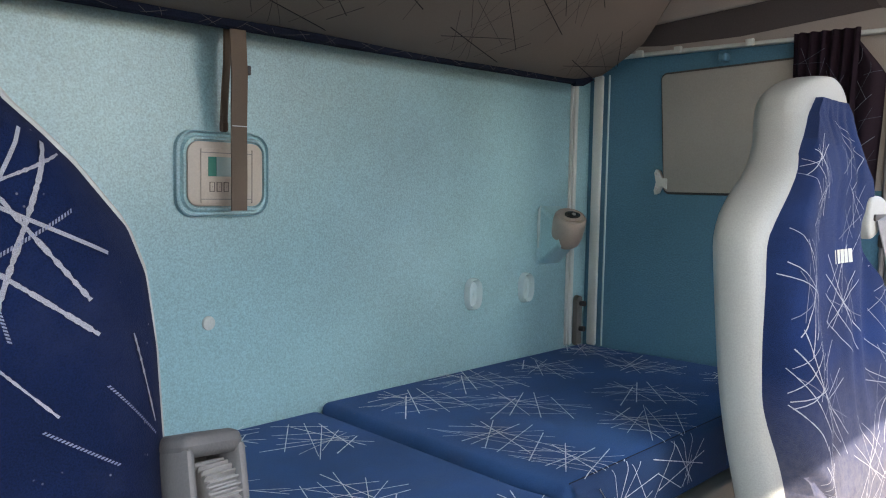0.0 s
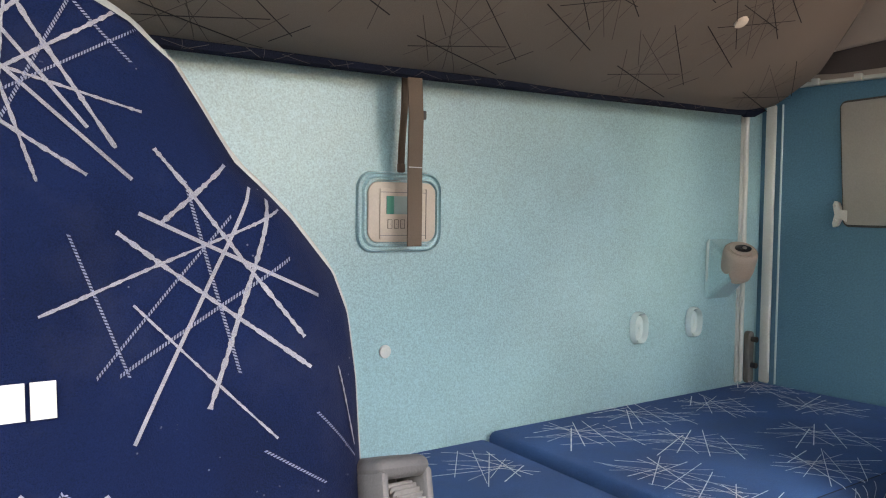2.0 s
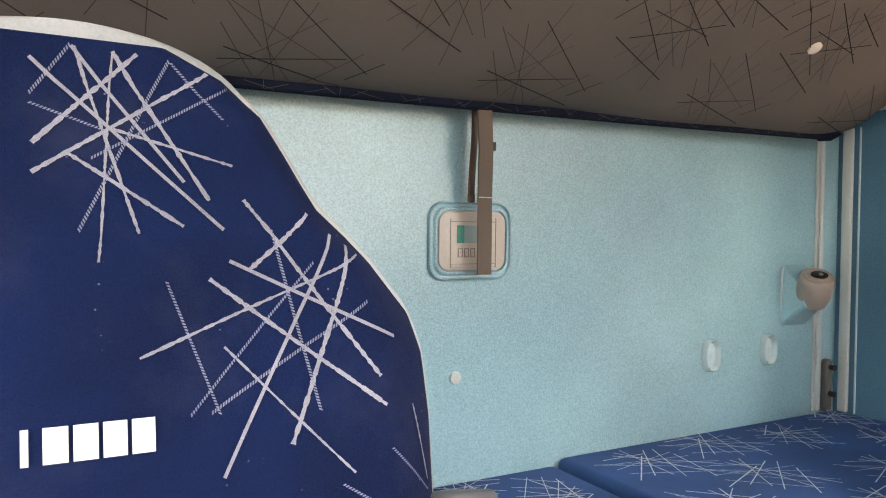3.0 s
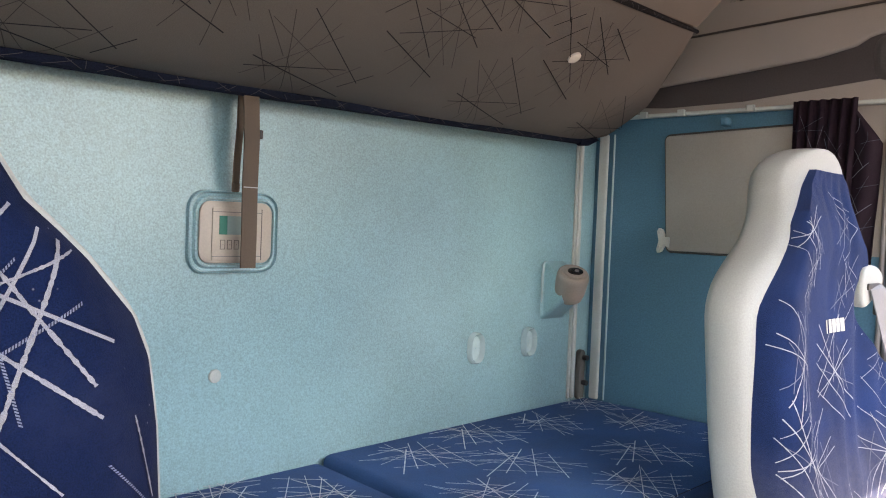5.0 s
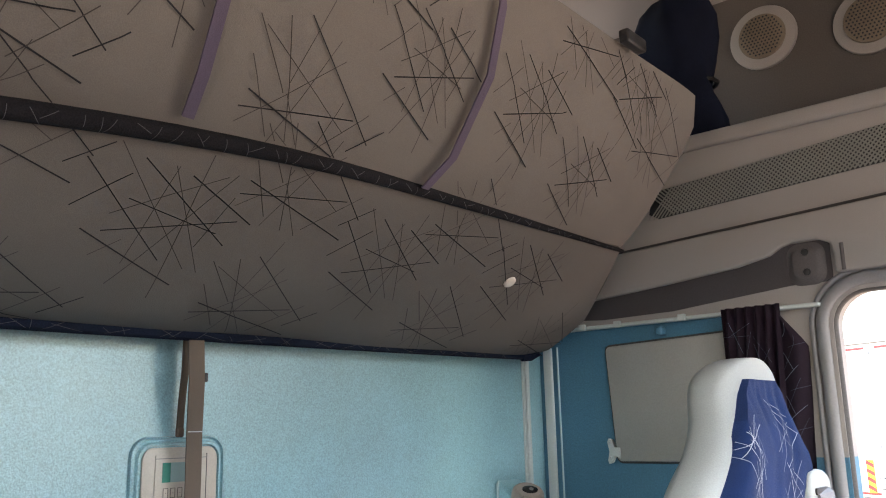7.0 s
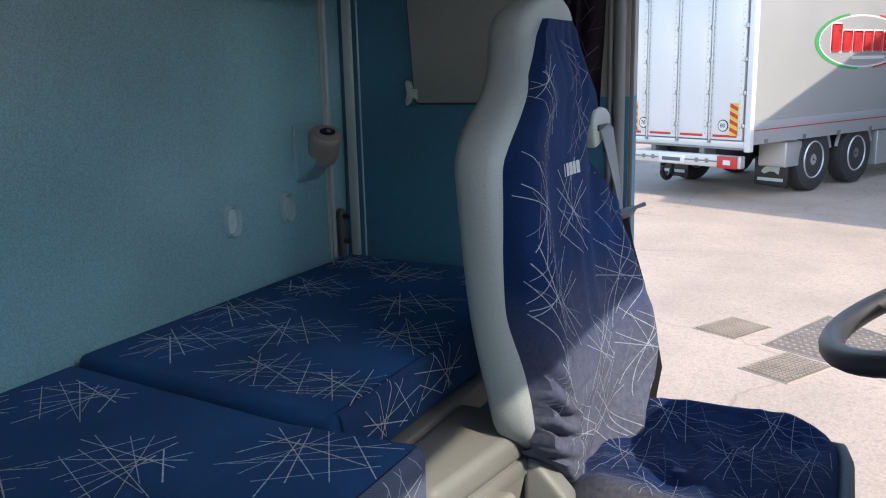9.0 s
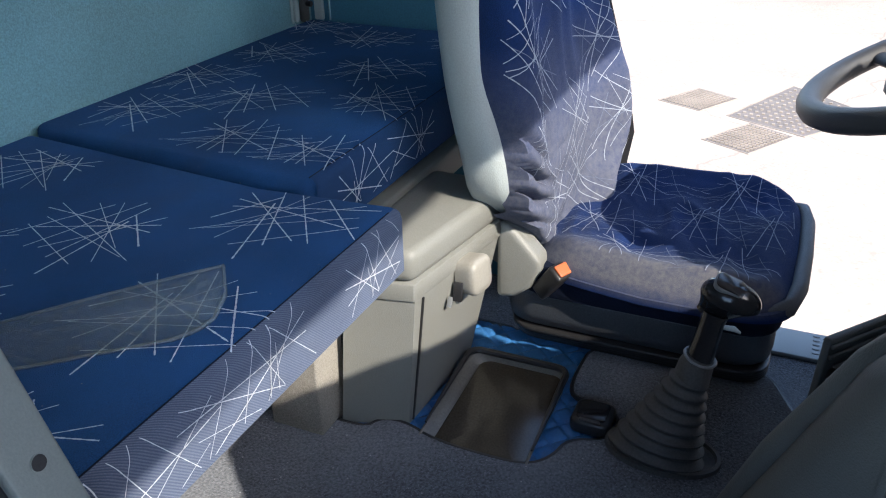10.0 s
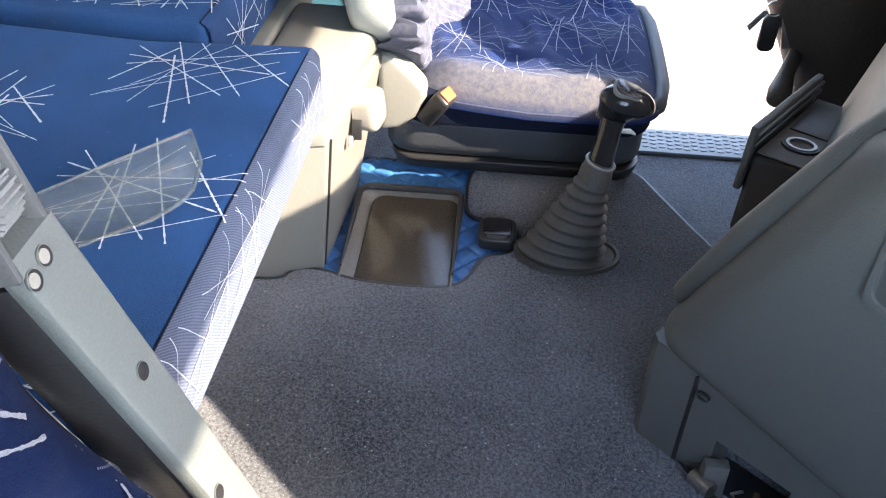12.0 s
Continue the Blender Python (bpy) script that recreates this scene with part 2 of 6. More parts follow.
# hair cracks and stains in the yard's concrete
cr = tex(M["concrete"], "ShaderNodeTexVoronoi", 0.33)
cr.feature = "DISTANCE_TO_EDGE"
wob = tex(M["concrete"], "ShaderNodeTexNoise", 1.1, Detail=6)
adder = M["concrete"].node_tree.nodes.new("ShaderNodeVectorMath")
adder.operation = "MULTIPLY_ADD"
M["concrete"].node_tree.links.new(wob.outputs["Color"], adder.inputs[0])
adder.inputs[1].default_value = (0.9, 0.9, 0.9)
co_ = M["concrete"].node_tree.nodes.new("ShaderNodeTexCoord")
M["concrete"].node_tree.links.new(co_.outputs["Object"], adder.inputs[2])
M["concrete"].node_tree.links.new(adder.outputs[0], cr.inputs["Vector"])
over_base(M["concrete"], ramp_of(M["concrete"], cr.outputs["Distance"], 0.005, 0.001, 0.35), (0.17, 0.11, 0.085))
over_base(M["concrete"], ramp_of(M["concrete"], tex(M["concrete"], "ShaderNodeTexNoise", 0.7, Detail=8).outputs[0], 0.52, 0.75, 0.35), (0.25, 0.20, 0.16))
over_base(M["concrete"], ramp_of(M["concrete"], tex(M["concrete"], "ShaderNodeTexNoise", 26, Detail=4).outputs[0], 0.5, 0.72, 0.45), (0.30, 0.235, 0.175))


def dust_sun_cloth(name, base, axis, lo, hi, colour, most, low=-9.0):
    """Blue cloth with ground-in pale dust on one side; the cover's also paints sunlight."""
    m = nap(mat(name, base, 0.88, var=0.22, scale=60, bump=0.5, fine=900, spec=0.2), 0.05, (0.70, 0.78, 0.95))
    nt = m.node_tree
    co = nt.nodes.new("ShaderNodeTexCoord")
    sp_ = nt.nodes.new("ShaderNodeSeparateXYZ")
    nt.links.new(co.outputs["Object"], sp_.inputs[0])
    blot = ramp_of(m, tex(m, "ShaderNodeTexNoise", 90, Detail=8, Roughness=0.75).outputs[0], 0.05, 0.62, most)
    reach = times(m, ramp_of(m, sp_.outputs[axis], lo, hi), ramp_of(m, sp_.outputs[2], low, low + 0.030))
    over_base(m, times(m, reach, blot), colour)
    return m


M["cushion"] = dust_sun_cloth("dusty_edged_cushion_cloth", (0.007, 0.024, 0.100), 0, 1.30, 1.225, (0.165, 0.165, 0.178), 0.92, 0.168)
# cover: the sunlit lower part is painted paler below z 0.58
M["cover"] = dust_sun_cloth("blue_cover_cloth", (0.0075, 0.028, 0.108), 2, 0.58, 0.36, (0.215, 0.215, 0.235), 0.62)


# ---- building helpers ----
def finish(me, angle=40):
    for p in me.polygons:
        p.use_smooth = True
    lim = radians(angle)
    bm = bmesh.new()
    bm.from_mesh(me)
    for e in bm.edges:
        e.smooth = len(e.link_faces) == 2 and e.calc_face_angle(0) < lim
    bm.to_mesh(me)
    bm.free()
    return me


def link_mesh(name, bm, material, angle=40):
    bmesh.ops.recalc_face_normals(bm, faces=bm.faces)
    me = bpy.data.meshes.new(name)
    bm.to_mesh(me)
    bm.free()
    finish(me, angle)
    me.materials.append(material)
    return new(name, me)


def part(name, bm, material, parent, label="", angle=40):
    ob = link_mesh(name, bm, material, angle)
    ob.parent = parent
    ob.matrix_parent_inverse = parent.matrix_basis.inverted()
    return tagged(ob, label)


def thing(name, at, label, category, group=""):
    ob = new(name)
    ob.empty_display_size = 0.05
    ob.matrix_basis = pose(*at)
    bpy.context.view_layer.update()
    return tagged(ob, label, category, group)


def single(name, bm, material, label, category, group="", angle=40):
    return tagged(link_mesh(name, bm, material, angle), label, category, group)


def structure(name, bm, material, label="", angle=40):
    return tagged(link_mesh(name, bm, material, angle), label, kind="structure")


def box(x0, x1, y0, y1, z0, z1, bevel=0.0, seg=3, bm=None):
    tmp = bmesh.new()
    bmesh.ops.create_cube(tmp, size=1)
    for v in tmp.verts:
        v.co = Vector(((x0 + x1) / 2 + v.co.x * (x1 - x0), (y0 + y1) / 2 + v.co.y * (y1 - y0), (z0 + z1) / 2 + v.co.z * (z1 - z0)))
    if bevel:
        bmesh.ops.bevel(tmp, geom=tmp.edges[:], offset=bevel, segments=seg, profile=0.5, affect="EDGES")
    return merge(bm, tmp)


def merge(bm, tmp, m=None):
    if m is not None:
        tmp.transform(m)
    if bm is None:
        return tmp
    me = bpy.data.meshes.new("tmp")
    tmp.to_mesh(me)
    tmp.free()
    bm.from_mesh(me)
    bpy.data.meshes.remove(me)
    return bm


def prism(poly, axis, a, b, bevel=0.0, seg=2, bm=None):
    """A polygon (pairs in the two other axes, in order) drawn out along an axis from a to b."""
    tmp = bmesh.new()

    def place(p, h):
        return {"x": (h, p[0], p[1]), "y": (p[0], h, p[1]), "z": (p[0], p[1], h)}[axis]
    lo = [tmp.verts.new(place(p, a)) for p in poly]
    hi = [tmp.verts.new(place(p, b)) for p in poly]
    tmp.faces.new(lo)
    tmp.faces.new(hi[::-1])
    k = len(poly)
    for i in range(k):
        tmp.faces.new((lo[i], hi[i], hi[(i + 1) % k], lo[(i + 1) % k]))
    bmesh.ops.recalc_face_normals(tmp, faces=tmp.faces)
    if bevel:
        rim = [e for e in tmp.edges if len(e.link_faces) == 2 and e.calc_face_angle(0) > 0.6]
        bmesh.ops.bevel(tmp, geom=rim, offset=bevel, segments=seg, profile=0.5, affect="EDGES")
    return merge(bm, tmp)


def loft(rings, caps=True, closed=True, bm=None):
    tmp = bmesh.new()
    rows = [[tmp.verts.new(p) for p in r] for r in rings]
    k = len(rings[0])
    for a, b in zip(rows, rows[1:]):
        for i in range(k if closed else k - 1):
            tmp.faces.new((a[i], a[(i + 1) % k], b[(i + 1) % k], b[i]))
    if caps and closed:
        tmp.faces.new(rows[0][::-1])
        tmp.faces.new(rows[-1])
    return merge(bm, tmp)


def tube(points, r, n=10, bm=None, flat=1.0, closed=False, up=(0, 0, 1)):
    """A round (or flattened) bar along points; r may be a list."""
    pts = [Vector(p) for p in points]
    rings = []
    up = Vector(up)
    for i, p in enumerate(pts):
        a = pts[i - 1] if i or closed else p
        b = pts[(i + 1) % len(pts)] if i < len(pts) - 1 or closed else p
        t = (b - a).normalized()
        side = t.cross(up)
        side = side.normalized() if side.length > 1e-3 else Vector((1, 0, 0))
        nor = side.cross(t)
        rad = r[i] if isinstance(r, (list, tuple)) else r
        rings.append([p + side * math.cos(k * 2 * math.pi / n) * rad + nor * math.sin(k * 2 * math.pi / n) * rad * flat for k in range(n)])
    if closed:
        rings.append(rings[0])
    return loft(rings, caps=not closed, bm=bm)


def ribbon(points, width, thick, across, bm=None):
    """A strap along points; across: the direction of its width."""
    pts = [Vector(p) for p in points]
    ax = Vector(across).normalized()
    rings = []
    for i, p in enumerate(pts):
        t = (pts[min(i + 1, len(pts) - 1)] - pts[max(i - 1, 0)]).normalized()
        n = t.cross(ax).normalized() * thick / 2
        s = ax * width / 2
        rings.append([p + s + n, p - s + n, p - s - n, p + s - n])
    return loft(rings, bm=bm)


def disc(center, r, axis, depth, n=24, bm=None, bevel=0.0):
    c = Vector(center)
    poly = [(math.cos(i * 2 * math.pi / n) * r, math.sin(i * 2 * math.pi / n) * r) for i in range(n)]
    tmp = prism(poly, axis, -depth / 2, depth / 2, bevel)
    tmp.transform(Matrix.Translation(c))
    return merge(bm, tmp)


def rrect(x0, x1, y0, y1, r, n=5):
    out = []
    for cx, cy, a0 in ((x1 - r, y1 - r, 0), (x0 + r, y1 - r, 90), (x0 + r, y0 + r, 180), (x1 - r, y0 + r, 270)):
        for i in range(n + 1):
            a = radians(a0 + 90 * i / n)
            out.append((cx + r * math.cos(a), cy + r * math.sin(a)))
    return out


def soft(poly, rounds=2):
    for _ in range(rounds):
        out = []
        for (a, b_), (c, d) in zip(poly, poly[1:] + poly[:1]):
            out += [(a * 0.75 + c * 0.25, b_ * 0.75 + d * 0.25), (a * 0.25 + c * 0.75, b_ * 0.25 + d * 0.75)]
        poly = out
    return poly


def eased(table, cuts=4):
    """The table with rounded corners: a spline through its rows."""
    out = []
    for i in range(len(table) - 1):
        p = [table[max(0, min(len(table) - 1, i + k))] for k in (-1, 0, 1, 2)]
        for c in range(cuts):
            t = c / cuts
            z = p[1][0] + (p[2][0] - p[1][0]) * t
            m1 = (p[2][1] - p[0][1]) / max(1e-6, p[2][0] - p[0][0]) * (p[2][0] - p[1][0])
            m2 = (p[3][1] - p[1][1]) / max(1e-6, p[3][0] - p[1][0]) * (p[2][0] - p[1][0])
            out.append((z, (2 * t ** 3 - 3 * t * t + 1) * p[1][1] + (t ** 3 - 2 * t * t + t) * m1 + (-2 * t ** 3 + 3 * t * t) * p[2][1] + (t ** 3 - t * t) * m2))
    return out + [table[-1]]


def lerp_table(table, z):
    if z <= table[0][0]:
        return table[0][1]
    for (a, va), (b, vb) in zip(table, table[1:]):
        if z <= b:
            k = (z - a) / (b - a)
            return va + (vb - va) * k
    return table[-1][1]


def burst_lines(rng, u, v, size, count):
    """Strokes that cross round one point: start, end, width and style (0 plain, 1 rough yarn, 2 short ticks, 3 thin plain in the second yarn)."""
    out = []
    a0 = rng.uniform(0, math.pi)
    for i in range(count):
        a = a0 + math.pi * i / count + rng.gauss(0, 0.22)
        off = rng.gauss(0, size * 0.12)
        cu, cv = u - math.sin(a) * off + rng.gauss(0, size * 0.06), v + math.cos(a) * off + rng.gauss(0, size * 0.06)
        l0, l1 = size * rng.uniform(0.24, 0.60), size * rng.uniform(0.24, 0.60)
        style = rng.choice((0, 1, 1, 1, 2))
        out.append((cu - math.cos(a) * l0, cv - math.sin(a) * l0, cu + math.cos(a) * l1, cv + math.sin(a) * l1, rng.choice((0.6, 0.8, 1.0, 1.2)), style))
    return out


# the fabric's repeating motifs: strokes as start and end, in metres from the motif's centre
MOTIF_WIDE = [
    (-0.089, -0.028, 0.087, 0.028), (-0.115, -0.030, 0.055, -0.109), (-0.153, 0.076, 0.011, -0.064), (-0.087, 0.095, 0.091, -0.019), (-0.016, 0.086, 0.110, 0.027),
    (-0.078, 0.030, 0.068, 0.000), (-0.143, 0.002, -0.091, 0.068), (-0.091, 0.001, 0.032, 0.097), (-0.086, -0.072, -0.056, -0.037), (-0.039, -0.122, 0.044, 0.104),
    (-0.037, -0.079, -0.040, 0.095), (0.035, -0.142, -0.006, 0.125), (-0.125, 0.110, 0.056, -0.074), (0.049, -0.030, 0.060, 0.067), (0.080, -0.077, -0.045, 0.095)]
MOTIF_SLIM = [
    (-0.079, -0.026, 0.098, 0.004), (-0.077, -0.001, 0.135, -0.069), (-0.036, 0.112, 0.143, -0.024), (0.114, -0.042, 0.159, 0.004), (-0.013, 0.148, -0.025, 0.023),
    (-0.104, 0.089, -0.028, 0.008), (-0.090, 0.080, 0.092, -0.018), (-0.064, 0.101, 0.021, -0.074), (-0.017, -0.073, 0.021, 0.097), (0.054, -0.065, 0.119, 0.019),
    (-0.074, -0.048, 0.042, 0.075), (-0.092, 0.041, -0.020, -0.056), (-0.022, 0.009, 0.050, -0.079)]
MOTIF_STAR = [
    (-0.013, 0.063, 0.045, -0.130), (0.010, 0.068, -0.016, -0.109), (0.034, 0.065, -0.072, -0.068), (0.060, 0.025, -0.095, -0.041), (0.016, 0.015, -0.137, -0.028),
    (0.077, 0.011, -0.071, -0.090), (0.065, -0.034, -0.040, -0.137), (0.035, 0.016, -0.053, 0.068), (0.074, -0.024, -0.099, 0.027), (0.062, -0.118, -0.091, 0.072),
    (0.016, -0.113, -0.083, 0.058), (-0.108, 0.000, -0.009, -0.126), (0.068, -0.061, -0.061, 0.039)]
MOTIF_CROWN = [
    (-0.066, -0.031, 0.050, 0.045), (-0.065, -0.012, 0.002, 0.054), (-0.065, 0.045, 0.052, -0.066), (-0.044, -0.018, 0.025, -0.064), (-0.014, 0.054, 0.044, -0.046),
    (-0.040, 0.055, 0.028, -0.034), (-0.065, 0.014, -0.022, -0.001), (-0.016, 0.000, 0.063, -0.021), (-0.030, -0.020, 0.065, 0.036), (0.023, 0.051, -0.040, -0.067),
    (-0.014, 0.053, -0.029, -0.087), (-0.041, 0.055, -0.065, 0.021), (0.025, 0.050, 0.059, 0.013), (-0.038, 0.055, -0.004, -0.069)]
MOTIF_SHEAF = [
    (-0.034, 0.095, 0.058, -0.031), (0.013, 0.086, -0.033, 0.047), (-0.047, 0.053, 0.073, -0.004), (-0.061, 0.041, 0.062, -0.052), (0.043, 0.063, -0.006, -0.075),
    (0.029, 0.071, -0.054, -0.092), (0.012, 0.051, -0.075, -0.048), (-0.107, -0.009, 0.053, 0.056), (-0.089, 0.039, -0.056, -0.049), (-0.017, 0.074, 0.014, -0.052),
    (-0.052, -0.005, 0.037, -0.098), (0.052, 0.022, -0.061, -0.048), (0.066, -0.084, 0.103, -0.123), (0.087, -0.055, 0.104, -0.116), (0.029, -0.106, 0.069, -0.132)]

MOTIF_DRAPE = [
    (0.035, 0.082, -0.098, -0.022), (-0.070, 0.082, 0.045, -0.094), (0.070, 0.019, -0.098, -0.029), (-0.091, 0.024, 0.021, -0.072), (-0.084, 0.053, 0.063, -0.067), (0.056, 0.036, -0.077, -0.034),
    (-0.100, -0.017, 0.007, -0.089), (-0.077, 0.012, 0.070, -0.043), (-0.007, 0.067, -0.084, 0.024), (0.007, 0.034, 0.049, -0.048), (0.007, 0.067, -0.028, -0.019), (0.042, 0.024, -0.021, -0.043)]


def motif(strokes, u, v, styles, bold, su=1.0, sv=1.0, turn=0.0):
    """One repeat of a motif round (u, v), scaled and turned. styles: of the bold strokes that come first, and of the rest."""
    c, sn = math.cos(turn), math.sin(turn)
    out = []
    for i, (a, b, d, e) in enumerate(strokes):
        a, b, d, e = a * su, b * sv, d * su, e * sv
        style = styles[0][i % len(styles[0])] if i < bold else styles[1][i % len(styles[1])]
        out.append((u + a * c - b * sn, v + a * sn + b * c, u + d * c - e * sn, v + d * sn + e * c, (1.0, 1.15, 0.9)[i % 3] if i < bold else (0.62, 0.75)[i % 2], style))
    return out


def weave(lines, surface, width, lift=0.0012, pitch=0.0034):
    """Lays strokes on a surface(u, v) -> (place, normal) or None off its edge. Returns two meshes: yarn strokes and ticked strokes."""
    bms = [bmesh.new(), bmesh.new()]
    rnd = random.Random(len(lines))
    for u0, v0, u1, v1, w, style in lines:
        length = math.hypot(u1 - u0, v1 - v0)
        bm = bms[1 if style >= 2 else 0]
        steps = max(2, int(length / (pitch if style in (1, 2) else 0.010)))
        prev = None
        for i in range(steps + 1):
            k = i / steps
            got = surface(u0 + (u1 - u0) * k, v0 + (v1 - v0) * k)
            k2 = k + 0.002
            got2 = got and (surface(u0 + (u1 - u0) * k2, v0 + (v1 - v0) * k2) or surface(u0 + (u1 - u0) * (k - 0.002), v0 + (v1 - v0) * (k - 0.002)))
            if not got2:
                prev = None
                continue
            p, n = got
            t = got2[0] - p
            side = n.cross(t)
            if side.length < 1e-9:
                prev = None
                continue
            t = side.cross(n).normalized()
            side = side.normalized() * width * w / 2
            p = p + n * lift
            if style == 2:
                half = t * pitch * 0.31
                slant = t * width * w * 0.35
                bm.faces.new([bm.verts.new(q) for q in (p + side + slant - half, p + side + slant + half, p - side - slant + half, p - side - slant - half)])
                continue
            side *= rnd.uniform(0.55, 1.25) if style == 1 else 0.95
            a, b = bm.verts.new(p + side), bm.verts.new(p - side)
            if prev:
                bm.faces.new((prev[0], prev[1], b, a))
            prev = (a, b)
    return bms


def woven(parent, lines, surface, width, mats=("thread", "thread_dim"), lift=0.0012, label="white woven stroke pattern", pitch=0.0034):
    for bm, m in zip(weave(lines, surface, width, lift, pitch), mats):
        if len(bm.faces):
            tagged(part("woven_pattern", bm, M[m], parent, label), kind="stuff")
        else:
            bm.free()


# ---- the cab shell ----
WALL_Y, SIDE_X, LEFT_X, FRONT_Y, ROOF_Z = 1.76, 1.83, -0.46, -0.42, 2.06
structure("wall_rear", box(LEFT_X, SIDE_X, WALL_Y, WALL_Y + 0.05, -0.4, ROOF_Z), M["wall"], "teal textured rear wall of the truck cab")


def arc(cy, cz, r, a0, a1, n=8):
    return [(cy + r * math.cos(radians(a0 + (a1 - a0) * i / n)), cz + r * math.sin(radians(a0 + (a1 - a0) * i / n))) for i in range(n + 1)]


DOOR_REAR, DOOR_FRONT, DOOR_TOP, SILL_Z = 1.012, -0.12, 1.185, -0.21
door_arc = [(1.002, SILL_Z), (DOOR_REAR, 0.6)] + arc(DOOR_REAR - 0.075, DOOR_TOP - 0.075, 0.075, 0, 90) + arc(DOOR_FRONT + 0.075, DOOR_TOP - 0.075, 0.075, 90, 180) + [(DOOR_FRONT, SILL_Z)]
side_poly = [(WALL_Y, -0.4), (WALL_Y, 1.165), (1.15, 1.165), (1.15, 0.84), (DOOR_REAR, 0.84), (DOOR_REAR, 0.6), (1.002, SILL_Z), (1.002, -0.4)]
structure("wall_driver_side", prism(side_poly, "x", SIDE_X, SIDE_X + 0.07), M["side"], "blue driver-side cab wall beside the open doorway")
head_poly = [(WALL_Y, 1.165), (WALL_Y, 1.6), (FRONT_Y, 1.6), (FRONT_Y, SILL_Z - 0.1), (DOOR_FRONT, SILL_Z - 0.1)] + door_arc[-2:1:-1] + [(DOOR_REAR, 0.84), (1.15, 0.84), (1.15, 1.165)]
structure("wall_driver_upper", prism(head_poly, "x", SIDE_X, SIDE_X + 0.07), M["lining"], "grey roof lining over the side wall and doorway")


def around_door(off, x):
    """The doorway's outline, moved outwards by off, at the depth x."""
    pts = [Vector((0, y, z)) for y, z in door_arc]
    out = []
    for i, p in enumerate(pts):
        t = (pts[min(i + 1, len(pts) - 1)] - pts[max(i - 1, 0)]).normalized()
        q = p + Vector((0, t.z, -t.y)) * off
        out.append((x, q.y, q.z))
    return out


structure("door_seal", tube(around_door(0.004, SIDE_X + 0.012), 0.011, 10, up=(1, 0, 0)), M["rubber"], "dark rubber door seal")
structure("door_frame_trim", tube(around_door(0.022, SIDE_X - 0.002), 0.0135, 12, flat=0.8, up=(1, 0, 0)), M["pillar"], "pale grey rounded door frame trim", 60)
structure("door_frame_step", tube(around_door(0.043, SIDE_X - 0.001), 0.0065, 8, up=(1, 0, 0)), M["pillar"], "narrow grey bead along the door frame", 60)
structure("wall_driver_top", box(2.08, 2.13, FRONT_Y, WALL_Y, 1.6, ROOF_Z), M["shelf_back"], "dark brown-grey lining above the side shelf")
structure("shelf_floor", box(SIDE_X, 2.08, FRONT_Y, WALL_Y, 1.57, 1.6), M["lining"], "grey side shelf floor")
structure("wall_passenger_side_low", box(LEFT_X - 0.05, LEFT_X, FRONT_Y, WALL_Y, -0.4, 0.50), M["side"], "lower part of the passenger side wall")
structure("wall_passenger_side_high", box(LEFT_X - 0.05, LEFT_X, FRONT_Y, WALL_Y, 1.19, ROOF_Z), M["lining"], "lining above the passenger doorway")
structure("wall_passenger_side_rear", box(LEFT_X - 0.05, LEFT_X, 0.98, WALL_Y, 0.50, 1.19), M["side"], "passenger side wall behind the open doorway")
structure("wall_passenger_side_front", box(LEFT_X - 0.05, LEFT_X, FRONT_Y, -0.25, 0.50, 1.19), M["grey"], "passenger side front pillar")
structure("wall_front_low", box(LEFT_X, SIDE_X, FRONT_Y - 0.05, FRONT_Y, -0.4, 0.40), M["dash"], "front bulkhead")
structure("wall_front_high", box(LEFT_X, SIDE_X, FRONT_Y - 0.05, FRONT_Y, 1.655, ROOF_Z), M["lining"], "front wall over the windscreen")
structure("ceiling", box(LEFT_X - 0.05, 2.13, FRONT_Y - 0.05, WALL_Y + 0.05, ROOF_Z, ROOF_Z + 0.05), M["lining"], "grey cab roof lining")
structure("floor", box(LEFT_X, SIDE_X - 0.0, FRONT_Y, WALL_Y, -0.3, SILL_Z), M["carpet"], "charcoal carpeted cab floor")
TUNNEL_EDGE = [(1.315, 0.66), (1.310, 0.60), (1.296, 0.555), (1.247, 0.528), (1.166, 0.487), (1.105, 0.455), (0.98, 0.39)]
structure("engine_tunnel", prism([(0.42, 1.44), (1.315, 1.44)] + TUNNEL_EDGE + [(0.97, FRONT_Y), (0.42, FRONT_Y)], "z", SILL_Z, -0.012), M["carpet"], "raised engine tunnel")

# ---- bed ----
bunk_base = structure("bunk_base", box(LEFT_X, SIDE_X, 1.42, WALL_Y, SILL_Z, 0.315), M["tan"], "tan carpeted bunk base")


def mattress(name, poly, top, thick, label, material=M["blue_bed"]):
    t = thing(name, (sum(p[0] for p in poly) / len(poly), sum(p[1] for p in poly) / len(poly), top - thick), label, "mattress")
    part("cushion_body", prism(poly, "z", top - thick, top, 0.016, 4), material, t)
    return t


bed2 = mattress("bunk_mattress", [(LEFT_X + 0.01, 1.04), (0.898, 1.035), (0.885, 1.25), (0.936, 1.755), (LEFT_X + 0.01, 1.755)], 0.422, 0.10, "navy blue bunk mattress with white stroke pattern by the rear wall")
bed1 = mattress("bunk_mattress", [(0.888, 1.185), (1.80, 1.175), (1.815, 1.755), (0.940, 1.755)], 0.434, 0.105, "navy blue bunk mattress section behind the driver seat")


